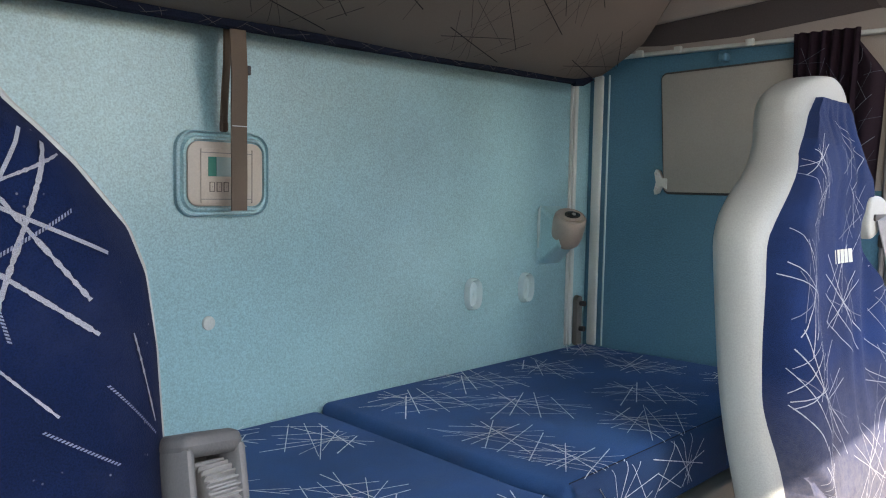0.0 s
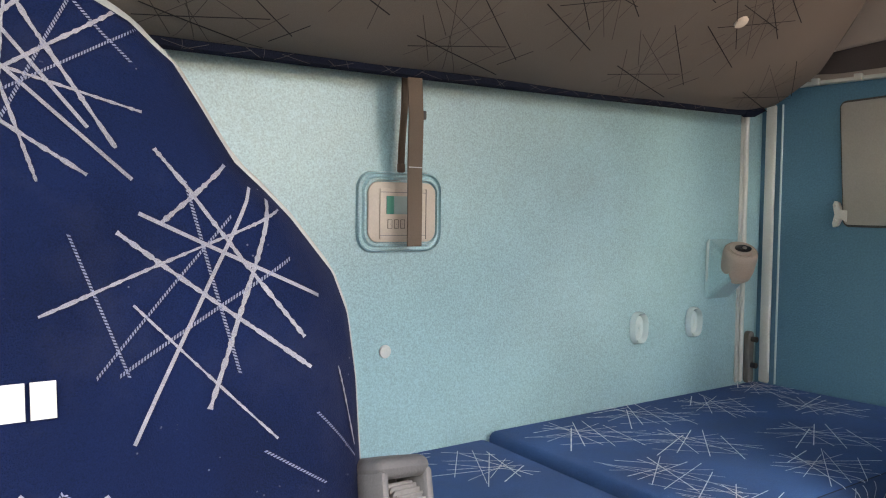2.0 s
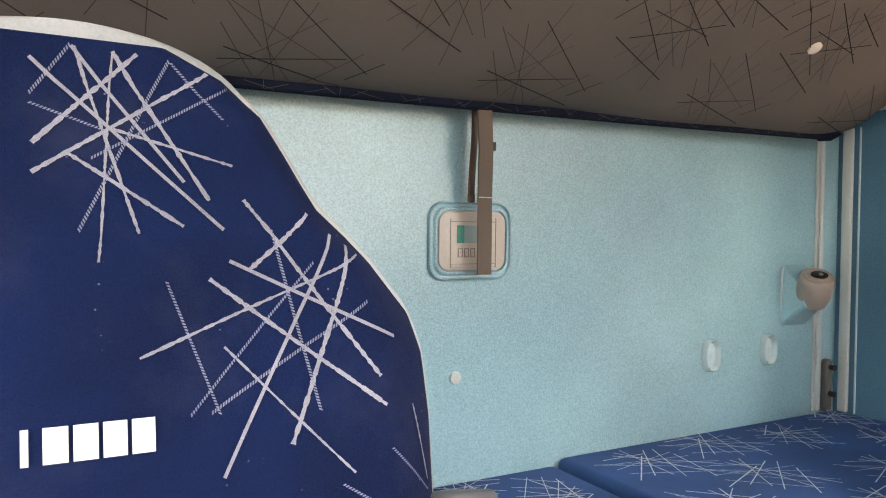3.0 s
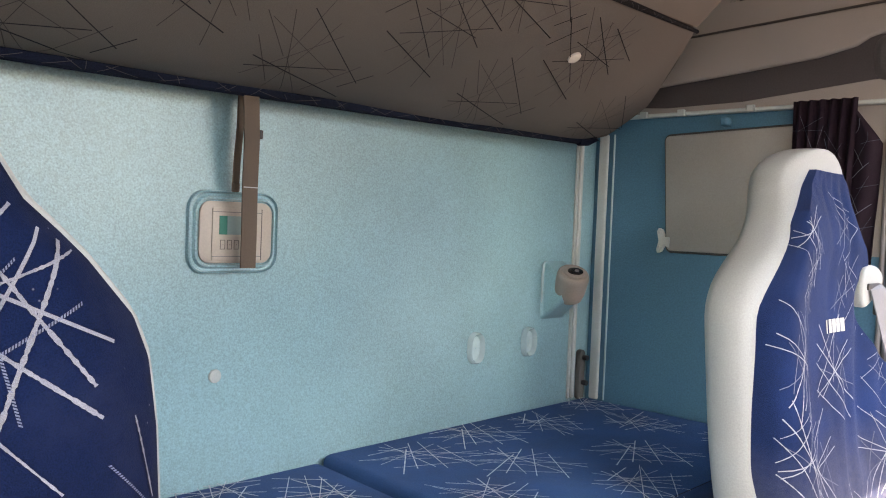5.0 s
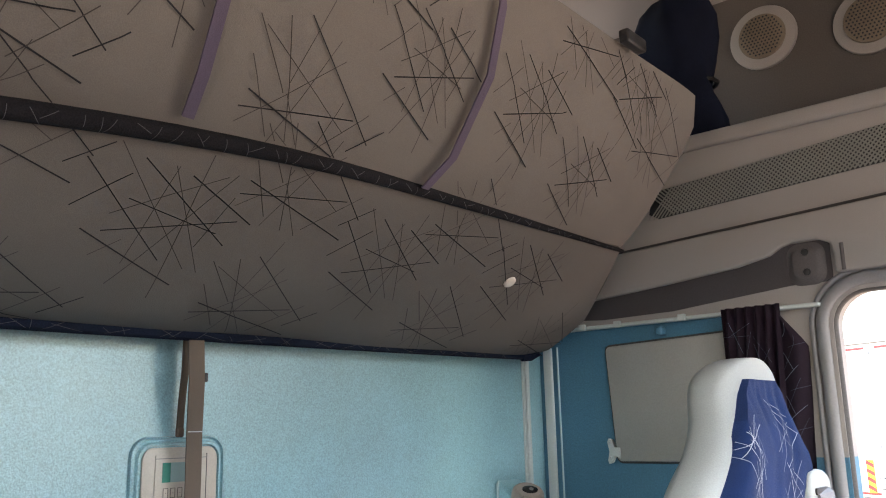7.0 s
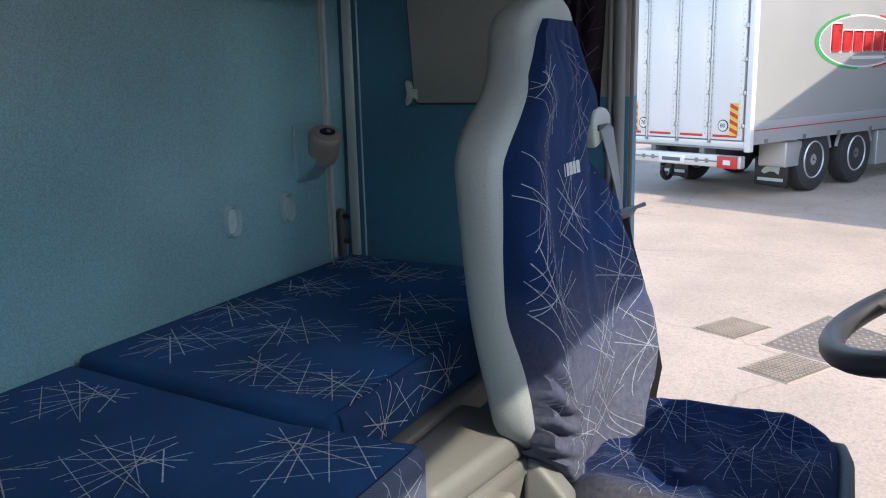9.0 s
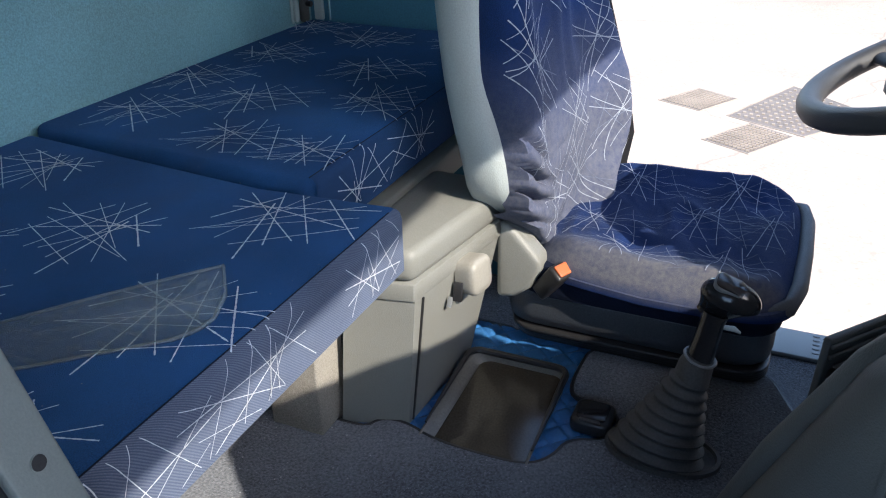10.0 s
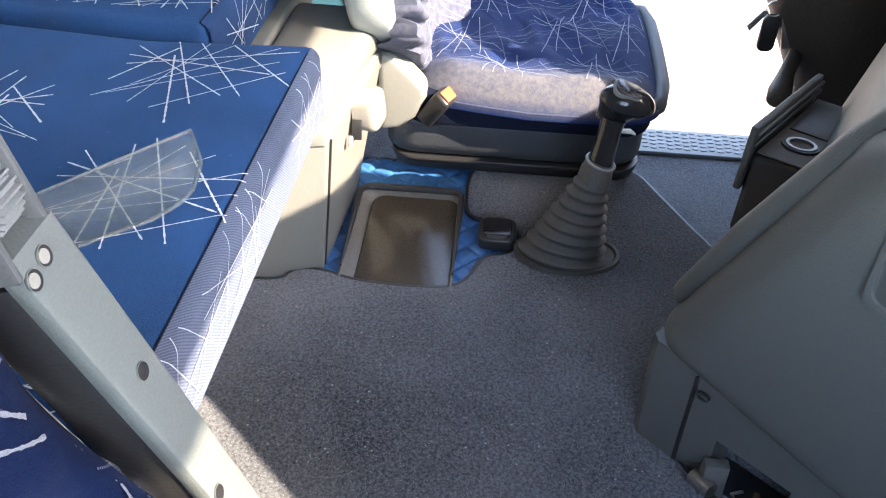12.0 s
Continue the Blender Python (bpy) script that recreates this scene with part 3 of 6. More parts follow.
# ---- seats ----
BACK = [(0.14, 0.10), (0.20, 0.125), (0.25, 0.168), (0.29, 0.222), (0.33, 0.248), (0.50, 0.255), (0.66, 0.256), (0.72, 0.255), (0.77, 0.250), (0.80, 0.240), (0.84, 0.209), (0.88, 0.170), (0.92, 0.150), (0.95, 0.134), (0.975, 0.106), (0.995, 0.06), (1.005, 0.012)]


DRIVER_SHELL = [(0.14, 0.10), (0.20, 0.125), (0.25, 0.168), (0.29, 0.222), (0.33, 0.248), (0.50, 0.255), (0.66, 0.256), (0.72, 0.255), (0.77, 0.250), (0.80, 0.240), (0.84, 0.213), (0.88, 0.182), (0.92, 0.155), (0.95, 0.131), (0.970, 0.108), (0.986, 0.077), (0.998, 0.040), (1.005, 0.008)]
DRAPE = [(0.14, 0.10), (0.20, 0.128), (0.25, 0.172), (0.29, 0.225), (0.33, 0.250), (0.50, 0.258), (0.62, 0.254), (0.70, 0.246), (0.77, 0.236), (0.84, 0.198), (0.88, 0.170), (0.92, 0.145), (0.95, 0.126), (0.975, 0.104), (0.985, 0.090), (0.992, 0.080), (1.005, 0.06)]


DRIVER_SHELL, DRAPE = eased(DRIVER_SHELL), eased(DRAPE)


# how far the driver's cover and shell reach towards the door, cut back where the belt guide sits
COVER_RIGHT = eased([(0.14, 1.0), (0.55, 1.0), (0.62, 0.92), (0.67, 0.72), (0.72, 0.52), (0.765, 0.43), (0.80, 0.48), (0.825, 0.60), (0.85, 0.60), (0.88, 0.58), (0.93, 0.64), (0.97, 0.84), (1.01, 1.0)])
SHELL_RIGHT = eased([(0.14, 1.0), (0.58, 1.0), (0.66, 0.84), (0.72, 0.66), (0.80, 0.62), (0.86, 0.66), (0.92, 0.72), (0.98, 0.90), (1.04, 1.0)])


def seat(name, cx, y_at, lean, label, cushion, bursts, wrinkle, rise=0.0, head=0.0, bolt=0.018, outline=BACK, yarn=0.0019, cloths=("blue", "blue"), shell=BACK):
    """A truck seat: grey shell, blue cover, cushion, skirt and base. y_at: front of the backrest at z = 0.74."""
    st = thing(name, (cx, 0.75, SILL_Z), label, "truck seat", "cab seats")

    def front(z):
        return y_at + lean * (z - 0.74) + 0.02 * math.exp(-((z - 0.35) / 0.12) ** 2) * -1 + (0.025 if z > 0.86 else 0) * min(1, (z - 0.86) / 0.1)

    def shift(z):
        k = min(1, max(0, (z - 0.75) / 0.17))
        return head * k * k * (3 - 2 * k)
    rings = []
    n = 40
    for i in range(60):
        z = 0.14 + (1.005 + rise - 0.14) * (1 - (1 - i / 59) ** 1.8)
        w = lerp_table(shell, z - rise) + rise * 0.4
        d = 0.056 if z < 0.8 else 0.056 - 0.012 * (z - 0.8) / 0.22
        crown = max(0.0, (z - 0.935 - rise) / 0.0701)
        if crown > 0:
            arch = math.sqrt(max(0.0, 1 - crown * crown))
            w = 0.010 + (lerp_table(shell, 0.935) + rise * 0.4 - 0.010) * arch ** 0.9
            d *= 0.35 + 0.65 * arch
        ring = []
        for k in range(n):
            a = 2 * math.pi * k / n
            c, sn = math.cos(a), math.sin(a)
            x = math.copysign(abs(c) ** 0.55, c) * w * (lerp_table(SHELL_RIGHT, z) if wrinkle > 0.5 and c > 0 else 1.0)
            y = math.copysign(abs(sn) ** 0.55, sn) * d
            ring.append((cx + shift(z) + x, front(z) + 0.012 + d + y, z))
        rings.append(ring)
    part("backrest_shell", loft(rings), M["shell"], st, "pale grey vinyl side and back")

    z_top = 0.990 if wrinkle > 0.5 else 0.991

    def right_edge(z):
        return lerp_table(COVER_RIGHT, z) if wrinkle > 0.5 else 1.0

    def left_edge(z):
        k = min(1.0, max(0.0, (z - 0.88) / 0.11))
        low = min(1.0, max(0.0, (0.55 - z) / 0.13))
        return 1 - (0.30 * k * k * (3 - 2 * k) + 0.05 * low * low * (3 - 2 * low) if wrinkle > 0.5 else 0)

    def cover(u, z):
        w = lerp_table(outline, z)
        if z < 0.165 or z > z_top + 0.001 or u < -w * left_edge(z) or u > w * right_edge(z):
            return None
        k = min(1.0, abs(u) / max(w, 1e-4))
        bolster = -bolt * (1.0 + 0.6 * max(0.0, min(1.0, (0.66 - z) / 0.12))) * math.exp(-((k - 0.8) / 0.22) ** 2) * max(0.0, min(1.0, (0.90 - z) / 0.14))
        edge = (0.02 + (0.022 * math.exp(-((z - 0.83) / 0.09) ** 2) if wrinkle > 0.5 and u < 0 else 0)) * (max(0.0, (k - 0.90) / 0.10) ** 2 if wrinkle > 0.5 and u < 0 else max(0.0, (k - 0.80) / 0.20) ** 2)
        wr = wrinkle * (noise.noise(Vector((u * 9 + cx, z * 5, 1.3))) * 0.006 + noise.noise(Vector((u * 30, z * 9 + u * 20, cx))) * 0.002)
        loose = max(0.0, min(1.0, (0.42 - z) / 0.16)) * max(0.0, min(1.0, (0.05 - u) / 0.12)) + 0.10 * max(0.0, min(1.0, (z - 0.90) / 0.05))
        if wrinkle > 0.5:
            for g, (z0, deep, reach) in enumerate(((0.445, 0.016, 0.060), (0.400, 0.028, 0.085), (0.355, 0.030, 0.095), (0.305, 0.024, 0.08))):
                line = z0 - (0.75 - 0.1 * g) * (u + 0.25) + 0.010 * noise.noise(Vector((u * 14, g * 3.1, 0.5)))
                off = z - line
                fade = math.exp(-(max(0.0, u + 0.215) / reach) ** 2)
                wr += fade * (deep * math.exp(-(off / 0.0060) ** 2) - 0.16 * deep * math.exp(-((off - 0.017) / 0.012) ** 2))
        else:
            hip = max(0.0, min(1.0, (0.515 - z) / 0.11))
            bolster -= 0.062 * hip * hip * (3 - 2 * hip) * math.exp(-((k - 0.84) / 0.17) ** 2)
        wr += wrinkle * loose * 0.012 * (0.5 - abs(noise.noise(Vector((u * 13 + z * 9, z * 17 - u * 6, 5.1 + cx)))) * 2.2)
        if wrinkle > 0.5:
            for u0, z0, z1, deep, wide in ((0.055, 0.80, 0.985, 0.006, 0.013), (0.018, 0.86, 0.985, 0.005, 0.010), (-0.030, 0.90, 0.985, 0.004, 0.008), (0.10, 0.46, 0.82, 0.008, 0.022), (0.035, 0.40, 0.66, 0.006, 0.018), (0.17, 0.50, 0.74, 0.006, 0.015)):
                run = max(0.0, min(1.0, (z - z0) / 0.06)) * max(0.0, min(1.0, (z1 - z) / 0.05 + 0.3))
                wr += deep * run * math.exp(-((u - u0 - 0.05 * (z - z0)) / wide) ** 2)
            if u < 0:
                bolster *= 1 - 0.85 * max(0.0, min(1.0, (0.50 - z) / 0.14))
            bolster -= 0.10 * u * math.exp(-(u / 0.11) ** 2) * math.exp(-((z - 0.72) / 0.14) ** 2)
        if u > 0 and wrinkle > 0.5:
            bolster -= 0.042 * max(0.0, min(1.0, (0.60 - z) / 0.17)) * math.exp(-((k - 0.97) / 0.2) ** 2)
        return Vector((cx + 0.78 * shift(z) + u, front(z) + bolster + edge + wr, z))

    def surface(u, z):
        p = cover(u, z)
        q, r = cover(u + 0.004, z), cover(u, z + 0.004)
        if p is None or q is None or r is None:
            return None
        return p, (q - p).cross(r - p).normalized()
    bm = bmesh.new()
    rows = []
    zs = [0.168 + (z_top - 0.168) * j / 200 for j in range(201)]
    for z in zs:
        w = lerp_table(outline, z) * 0.999
        rows.append([bm.verts.new(cover(w * (i / 26 - 1) * (right_edge(z) if i > 26 else left_edge(z)) * 0.999, z)) for i in range(53)])
    for r0, r1 in zip(rows, rows[1:]):
        for i in range(52):
            bm.faces.new((r0[i], r0[i + 1], r1[i + 1], r1[i]))
    rim = bmesh.ops.extrude_face_region(bm, geom=bm.faces[:])
    for v in rim["geom"]:
        if isinstance(v, bmesh.types.BMVert):
            v.co.y += 0.045 if wrinkle > 0.5 else 0.016
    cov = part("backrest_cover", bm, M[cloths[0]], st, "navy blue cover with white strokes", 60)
    lines = []
    for i, (u, z, size) in enumerate(bursts):
        if wrinkle > 0.5:
            faint = size < 0.8
            lines += motif(MOTIF_DRAPE[6:] + MOTIF_DRAPE[:2] if faint else MOTIF_DRAPE, u, z, ((1, 1, 0), (1, 3)), 0 if faint else 7, size * (1, -1)[i % 2] * (0.62 if u < -0.12 else 0.9), size, (0.0, 0.12, -0.15)[i % 3])
        else:
            lines += motif((MOTIF_CROWN, MOTIF_SHEAF)[i % 2], u, z, ((1, 1, 0), (2, 1, 2)), 6, size, size)
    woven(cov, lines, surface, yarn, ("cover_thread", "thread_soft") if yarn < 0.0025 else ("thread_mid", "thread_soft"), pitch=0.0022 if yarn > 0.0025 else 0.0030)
    if wrinkle < 0.5:
        zz = [0.30 + 0.69 * q / 60 for q in range(61)]
        edge_pts = [cover(-lerp_table(outline, z) * 0.997, z) for z in zz] + [cover(lerp_table(outline, z) * 0.997, z) for z in zz[::-1]]
        part("edge_piping", tube([p + Vector((math.copysign(0.002, p.x - cx), 0.010, 0.001)) for p in edge_pts], 0.0042, 8), M["shell"], st, "pale grey vinyl piping")
    # mark across the chest of the cover: plain white blocks
    for i in range(5):
        u = -0.0345 + i * 0.0172
        wide = 0.0045 if i == 0 else 0.0145
        bmk = bmesh.new()
        cor = [surface(u - wide / 2, 0.7215), surface(u + wide / 2, 0.7215), surface(u + wide / 2, 0.7435), surface(u - wide / 2, 0.7435)]
        bmk.faces.new([bmk.verts.new(p + nn * 0.0022) for p, nn in cor])
        part("printed_mark", bmk, M["strip"], cov, "white printed block")
    # cushion
    x0, x1, y0, y1, top = cushion
    mx, my, hx, hy = (x0 + x1) / 2, (y0 + y1) / 2, (x1 - x0) / 2, (y1 - y0) / 2

    def pad(a, rr):
        c, sn = math.cos(a), math.sin(a)
        e = 0.42
        px = math.copysign(abs(c) ** e, c) * hx * rr
        py = math.copysign(abs(sn) ** e, sn) * hy * rr
        side = max(0, abs(px) / hx - 0.45) / 0.55
        px *= 1 - 0.14 * max(0, py / hy)
        h = top - 0.042 + 0.042 * side ** 1.5 * (1 - max(0, rr - 0.85) * 4) - 0.055 * max(0, (rr - 0.8) / 0.2) ** 2.2
        h += wrinkle * noise.noise(Vector((px * 8, py * 14, cx))) * 0.006 * min(1, (1 - rr) / 0.2)
        crease = 0.55 - 2.4 * abs(noise.noise(Vector((px * 3.5 + py * 3, py * 15 - px * 5, 3))))
        fine_crease = 0.5 - 2.4 * abs(noise.noise(Vector((px * 8 + py * 5, py * 34 - px * 14, 8))))
        h += wrinkle * (0.010 * max(-0.3, crease) + 0.0022 * max(-0.3, fine_crease)) * (1 if rr < 0.72 else max(0, (1 - rr) / 0.28))
        return Vector((mx + px, my + py, h))
    rings = [[pad(2 * math.pi * k / 150, rr) for k in range(150)] for rr in [1.0, 0.985, 0.97, 0.95, 0.93, 0.905] + [0.88 - 0.0283 * q for q in range(31)]]
    low = [[Vector((p.x, p.y, top - 0.068)) for p in rings[0]]]
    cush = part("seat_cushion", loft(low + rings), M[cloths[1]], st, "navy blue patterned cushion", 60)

    def seat_top(u, v):
        a = math.atan2(math.copysign(abs(v / hy) ** 2, v), math.copysign(abs(u / hx) ** 2, u))
        rr = max(abs(u) / hx, abs(v) / hy)
        den = (abs(u / hx) ** 4 + abs(v / hy) ** 4) ** 0.25
        if den > 0.88:
            return None
        p = pad(a, den)
        p.z += 0.0008
        return p + Vector((0, 0, 0.0012)), Vector((0, 0, 1))
    lines = []
    for u, v in ((-0.5, -0.45), (0.1, -0.2), (0.62, -0.42), (0.62, 0.35), (-0.1, 0.55), (-0.62, 0.2), (0.12, -0.75)):
        lines += motif(MOTIF_STAR, u * hx, v * hy, ((1,), (3,)), 6, 0.9, 0.9, -0.5)
    woven(cush, lines, seat_top, 0.0013, ("thread_dim", "thread_soft"))
    part("cushion_skirt", prism(rrect(x0 + 0.030, x1 - 0.030, y0 + 0.022, y1 - 0.01, 0.06), "z", top - 0.122, top - 0.058, 0.008), M["skirt"], st, "navy cloth skirt")
    frame_b = loft([[(x, y, top - dz) for x, y in rrect(x0 + q, x1 - q - 0.028, y0 + 0.01 + q * 0.4, y1 + 0.02, 0.06)] for q, dz in ((0.060, 0.196), (0.052, 0.190), (0.046, 0.170), (0.046, 0.130), (0.052, 0.123))])
    part("cushion_frame", frame_b, M["frame"], st, "dark grey plastic cushion frame")
    lip = [(x0 + 0.035, y0 + 0.05), (x0 + 0.065, y0 + 0.016), (x0 + 0.13, y0 + 0.006), (mx, y0 + 0.004), (x1 - 0.13, y0 + 0.006), (x1 - 0.065, y0 + 0.016), (x1 - 0.035, y0 + 0.05)]
    part("front_piping", tube([(x, y, top - 0.070) for x, y in lip], [0.004, 0.012, 0.014, 0.014, 0.014, 0.012, 0.004], 10, flat=1.5), M["trim_grey"], st, "grey front edge trim", 60)
    for i in range(4):
        fold = prism(rrect(x0 + 0.045 + 0.010 * i, x1 - 0.045 - 0.010 * i, y0 + 0.03, y1 + 0.01, 0.05), "z", top - 0.207 - 0.011 * i, top - 0.1975 - 0.011 * i, 0.004)
        part("bellows_fold", fold, M["black"], st, "black rubber bellows")
    part("seat_base", box(x0 + 0.12, x1 - 0.08, y0 + 0.09, y1 - 0.02, SILL_Z + 0.001, top - 0.241, 0.012), M["black"], st)
    return st


driver_bursts = [(-0.130, 0.892, 1.0), (0.020, 0.90, 0.7), (-0.130, 0.794, 0.7), (-0.200, 0.700, 1.0), (0.005, 0.665, 1.0), (0.140, 0.775, 0.75), (-0.093, 0.524, 1.0), (0.150, 0.510, 1.0), (-0.205, 0.560, 0.95), (0.180, 0.365, 1.0), (-0.165, 0.410, 0.95), (0.030, 0.395, 0.95), (0.075, 0.275, 0.95), (-0.100, 0.280, 0.9), (0.190, 0.640, 0.75), (0.035, 0.790, 0.7)]
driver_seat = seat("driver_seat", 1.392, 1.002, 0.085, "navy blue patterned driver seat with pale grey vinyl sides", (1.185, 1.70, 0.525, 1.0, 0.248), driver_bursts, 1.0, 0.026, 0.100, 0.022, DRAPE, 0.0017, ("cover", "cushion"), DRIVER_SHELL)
pass_bursts = [(0.038, 0.930, 1.0), (0.140, 0.790, 1.0), (0.020, 0.625, 1.0), (0.155, 0.560, 1.0), (-0.12, 0.86, 1.0), (-0.10, 0.62, 1.0), (0.17, 0.42, 1.0), (0.03, 0.40, 1.0)]
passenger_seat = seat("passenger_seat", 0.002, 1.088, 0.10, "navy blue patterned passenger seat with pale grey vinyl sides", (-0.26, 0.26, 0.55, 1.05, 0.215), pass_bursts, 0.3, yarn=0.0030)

# seat belt on the driver seat
belt = thing("seat_belt", (1.60, 1.03, 0.3), "grey seat belt hanging from the driver seat shoulder", "seat belt")
gp = prism(soft([(1.515, 0.822), (1.560, 0.832), (1.612, 0.826), (1.628, 0.812), (1.634, 0.790), (1.590, 0.781), (1.575, 0.760), (1.520, 0.752)], 2), "y", 0.998, 1.020, 0.006, 3)
guide = part("guide", gp, M["shell"], belt, "pale grey moulded belt guide", 60)
part("guide_slot", prism(rrect(1.540, 1.606, 0.786, 0.798, 0.005), "y", 0.9945, 1.004, 0.001), M["black"], guide, "dark belt slot")
part("guide_rib", tube([(1.632, 1.004, 0.815), (1.644, 1.006, 0.805), (1.652, 1.008, 0.785), (1.654, 1.010, 0.755)], [0.003, 0.004, 0.004, 0.002], 8), M["shell"], guide, "thin pale outer rib", 60)
part("guide_clip", box(1.640, 1.668, 0.998, 1.016, 0.735, 0.760, 0.004), M["black"], guide, "small black clip")
web_rows = []
for (x, y, z), half in zip(((1.577, 0.999, 0.794), (1.580, 0.990, 0.786), (1.594, 0.985, 0.745), (1.612, 0.980, 0.695), (1.628, 0.977, 0.655), (1.640, 0.976, 0.622)), (0.031, 0.031, 0.025, 0.018, 0.012, 0.009)):
    web_rows.append([(x - half, y + 0.10 * half, z), (x + half, y - 0.10 * half, z + 0.1 * half), (x + half, y - 0.10 * half + 0.002, z + 0.1 * half), (x - half, y + 0.10 * half + 0.002, z)])
part("webbing", loft(web_rows), M["belt"], belt)
part("buckle_tongue", tube([(1.606, 0.980, 0.616), (1.632, 0.970, 0.614), (1.655, 0.961, 0.617), (1.672, 0.954, 0.622), (1.700, 0.943, 0.625)], [0.008, 0.011, 0.010, 0.004, 0.005], 8), M["black"], belt, "dark metal tongue")
part("lower_webbing", ribbon([(1.640, 0.976, 0.612), (1.680, 0.974, 0.545), (1.700, 0.953, 0.457), (1.716, 0.925, 0.33), (1.720, 0.914, 0.267), (1.720, 0.924, 0.20), (1.715, 0.92, 0.08)], 0.030, 0.002, (0.5, -0.85, 0)), M["black"], belt, "black belt webbing")

# buckle beside the driver seat
stalk = thing("belt_buckle", (1.20, 0.93, 0.1), "black seat belt buckle with brown-orange button on grey mount", "seat belt buckle")
part("mount", prism([(1.02, 0.115), (0.985, 0.122), (0.957, 0.145), (0.938, 0.185), (0.940, 0.203), (0.985, 0.250), (1.0, 0.260), (1.02, 0.265)], "x", 1.203, 1.252, 0.011, 4), M["plastic"], stalk, "pale grey plastic mount")
BM_ = look((1.230, 0.938, 0.135), (1.211, 0.897, 0.197)) @ pose(0, 0, 0, 180, 0, 0)
bk = box(-0.024, 0.024, -0.016, 0.016, 0.0, 0.070, 0.006)
bk.transform(BM_)
part("buckle_body", bk, M["black"], stalk)
bk = box(-0.018, 0.018, -0.011, 0.011, 0.0695, 0.0745, 0.002)
bk.transform(BM_)
part("release_button", bk, M["orange"], stalk, "worn orange button")

# ---- folded upper bunk ----
bunk = thing("upper_bunk", (0.6, 1.6, 1.08), "folded upper bunk in warm grey patterned cloth with navy piping", "bunk")
SLOPE = [(1.700, 1.085), (1.665, 1.094), (1.55, 1.166), (1.44, 1.236), (1.352, 1.288), (1.30, 1.345), (1.222, 1.447), (1.175, 1.530), (1.148, 1.586)]
ENDS = [1.715, 1.725, 1.715, 1.640, 1.563, 1.566, 1.565, 1.580, 1.550]
ARC = [0.0]
for (ya, za), (yb, zb) in zip(SLOPE, SLOPE[1:]):
    ARC.append(ARC[-1] + math.hypot(yb - ya, zb - za))


def bunk_at(x, s):
    s = min(max(s, 0), ARC[-1])
    for i in range(len(ARC) - 1):
        if s <= ARC[i + 1]:
            k = (s - ARC[i]) / (ARC[i + 1] - ARC[i])
            y = SLOPE[i][0] + (SLOPE[i + 1][0] - SLOPE[i][0]) * k
            z = SLOPE[i][1] + (SLOPE[i + 1][1] - SLOPE[i][1]) * k
            e = ENDS[i] + (ENDS[i + 1] - ENDS[i]) * k
            d = Vector((0, SLOPE[i + 1][0] - SLOPE[i][0], SLOPE[i + 1][1] - SLOPE[i][1])).normalized()
            z -= 0.013 * (1 - min(1, max(0, (x - LEFT_X) / 2.13)) ** 2) * max(0.0, 1 - s / ARC[4])
            return Vector((x, y, z)), d.cross(Vector((1, 0, 0))).normalized() * (1 if d.cross(Vector((1, 0, 0))).z < 0 else -1), e


def rod_s(x):
    """Where the seam runs along the slope: it sags towards the passenger side."""
    return ARC[4] - min(0.07, 0.153 * max(0.0, 0.85 - x) ** 2)


def bunk_panel(lo, hi, steps):
    rows = []
    for j in range(steps + 1):
        row = []
        for i in range(61):
            x = LEFT_X + (1.56 - LEFT_X) * i / 60
            s = lo(x) + (hi(x) - lo(x)) * j / steps
            e = bunk_at(0, s)[2]
            x = LEFT_X + (e - LEFT_X) * i / 60
            p, n, e = bunk_at(x, s)
            k = noise.noise(Vector((x * 3, s * 5, 2))) * 0.006
            sag = 0.010 * max(0, (i - 56) / 4) ** 2
            row.append(Vector((x, p.y, p.z)) + n * (0.010 * math.sin(math.pi * j / steps) + k - sag))
        rows.append(row)
    front = loft(rows, closed=False)
    back = [[v - bunk_at(0, (lo(0.8) + hi(0.8)) / 2)[1] * 0.05 for v in r] for r in (rows[0], rows[-1])]
    loft([rows[0], back[0], back[1], rows[-1]], closed=False, bm=front)
    ends = [r[-1] for r in rows]
    front.faces.new([front.verts.new(p) for p in ends + [back[1][-1], back[0][-1]]])
    bmesh.ops.remove_doubles(front, verts=front.verts[:], dist=0.0005)
    return front


low = part("lower_panel", bunk_panel(lambda x: 0.012, lambda x: rod_s(x) - 0.005, 12), M["bunk"], bunk, "warm grey cloth with black strokes")
part("upper_panel", bunk_panel(lambda x: rod_s(x) + 0.005, lambda x: ARC[-1], 12), M["bunk"], bunk, "warm grey cloth with black strokes")
edge_part = part("edge_piping", tube([(LEFT_X + (1.67 - LEFT_X) * i / 12, 1.702, 1.0725 + 0.020 * (i / 12) ** 2) for i in range(13)], 0.013, 8), M["piping"], bunk, "dark navy edge piping")
part("corner_piping", tube([(1.66, 1.70, 1.088), (1.685, 1.69, 1.088), (1.695, 1.67, 1.094)], [0.013, 0.011, 0.005], 8), M["piping"], bunk)
SEAM_R = [0.0135 - 0.0095 * max(0.0, i / 24 - 0.45) / 0.55 for i in range(25)]


def seam_at(x):
    p, n, e = bunk_at(x, rod_s(x))
    return p + n * 0.002, n


rod = tube([seam_at(LEFT_X + (1.556 - LEFT_X) * i / 24)[0] for i in range(25)], SEAM_R, 10)
rod_part = part("middle_seam", rod, M["seam"], bunk, "black padded seam")


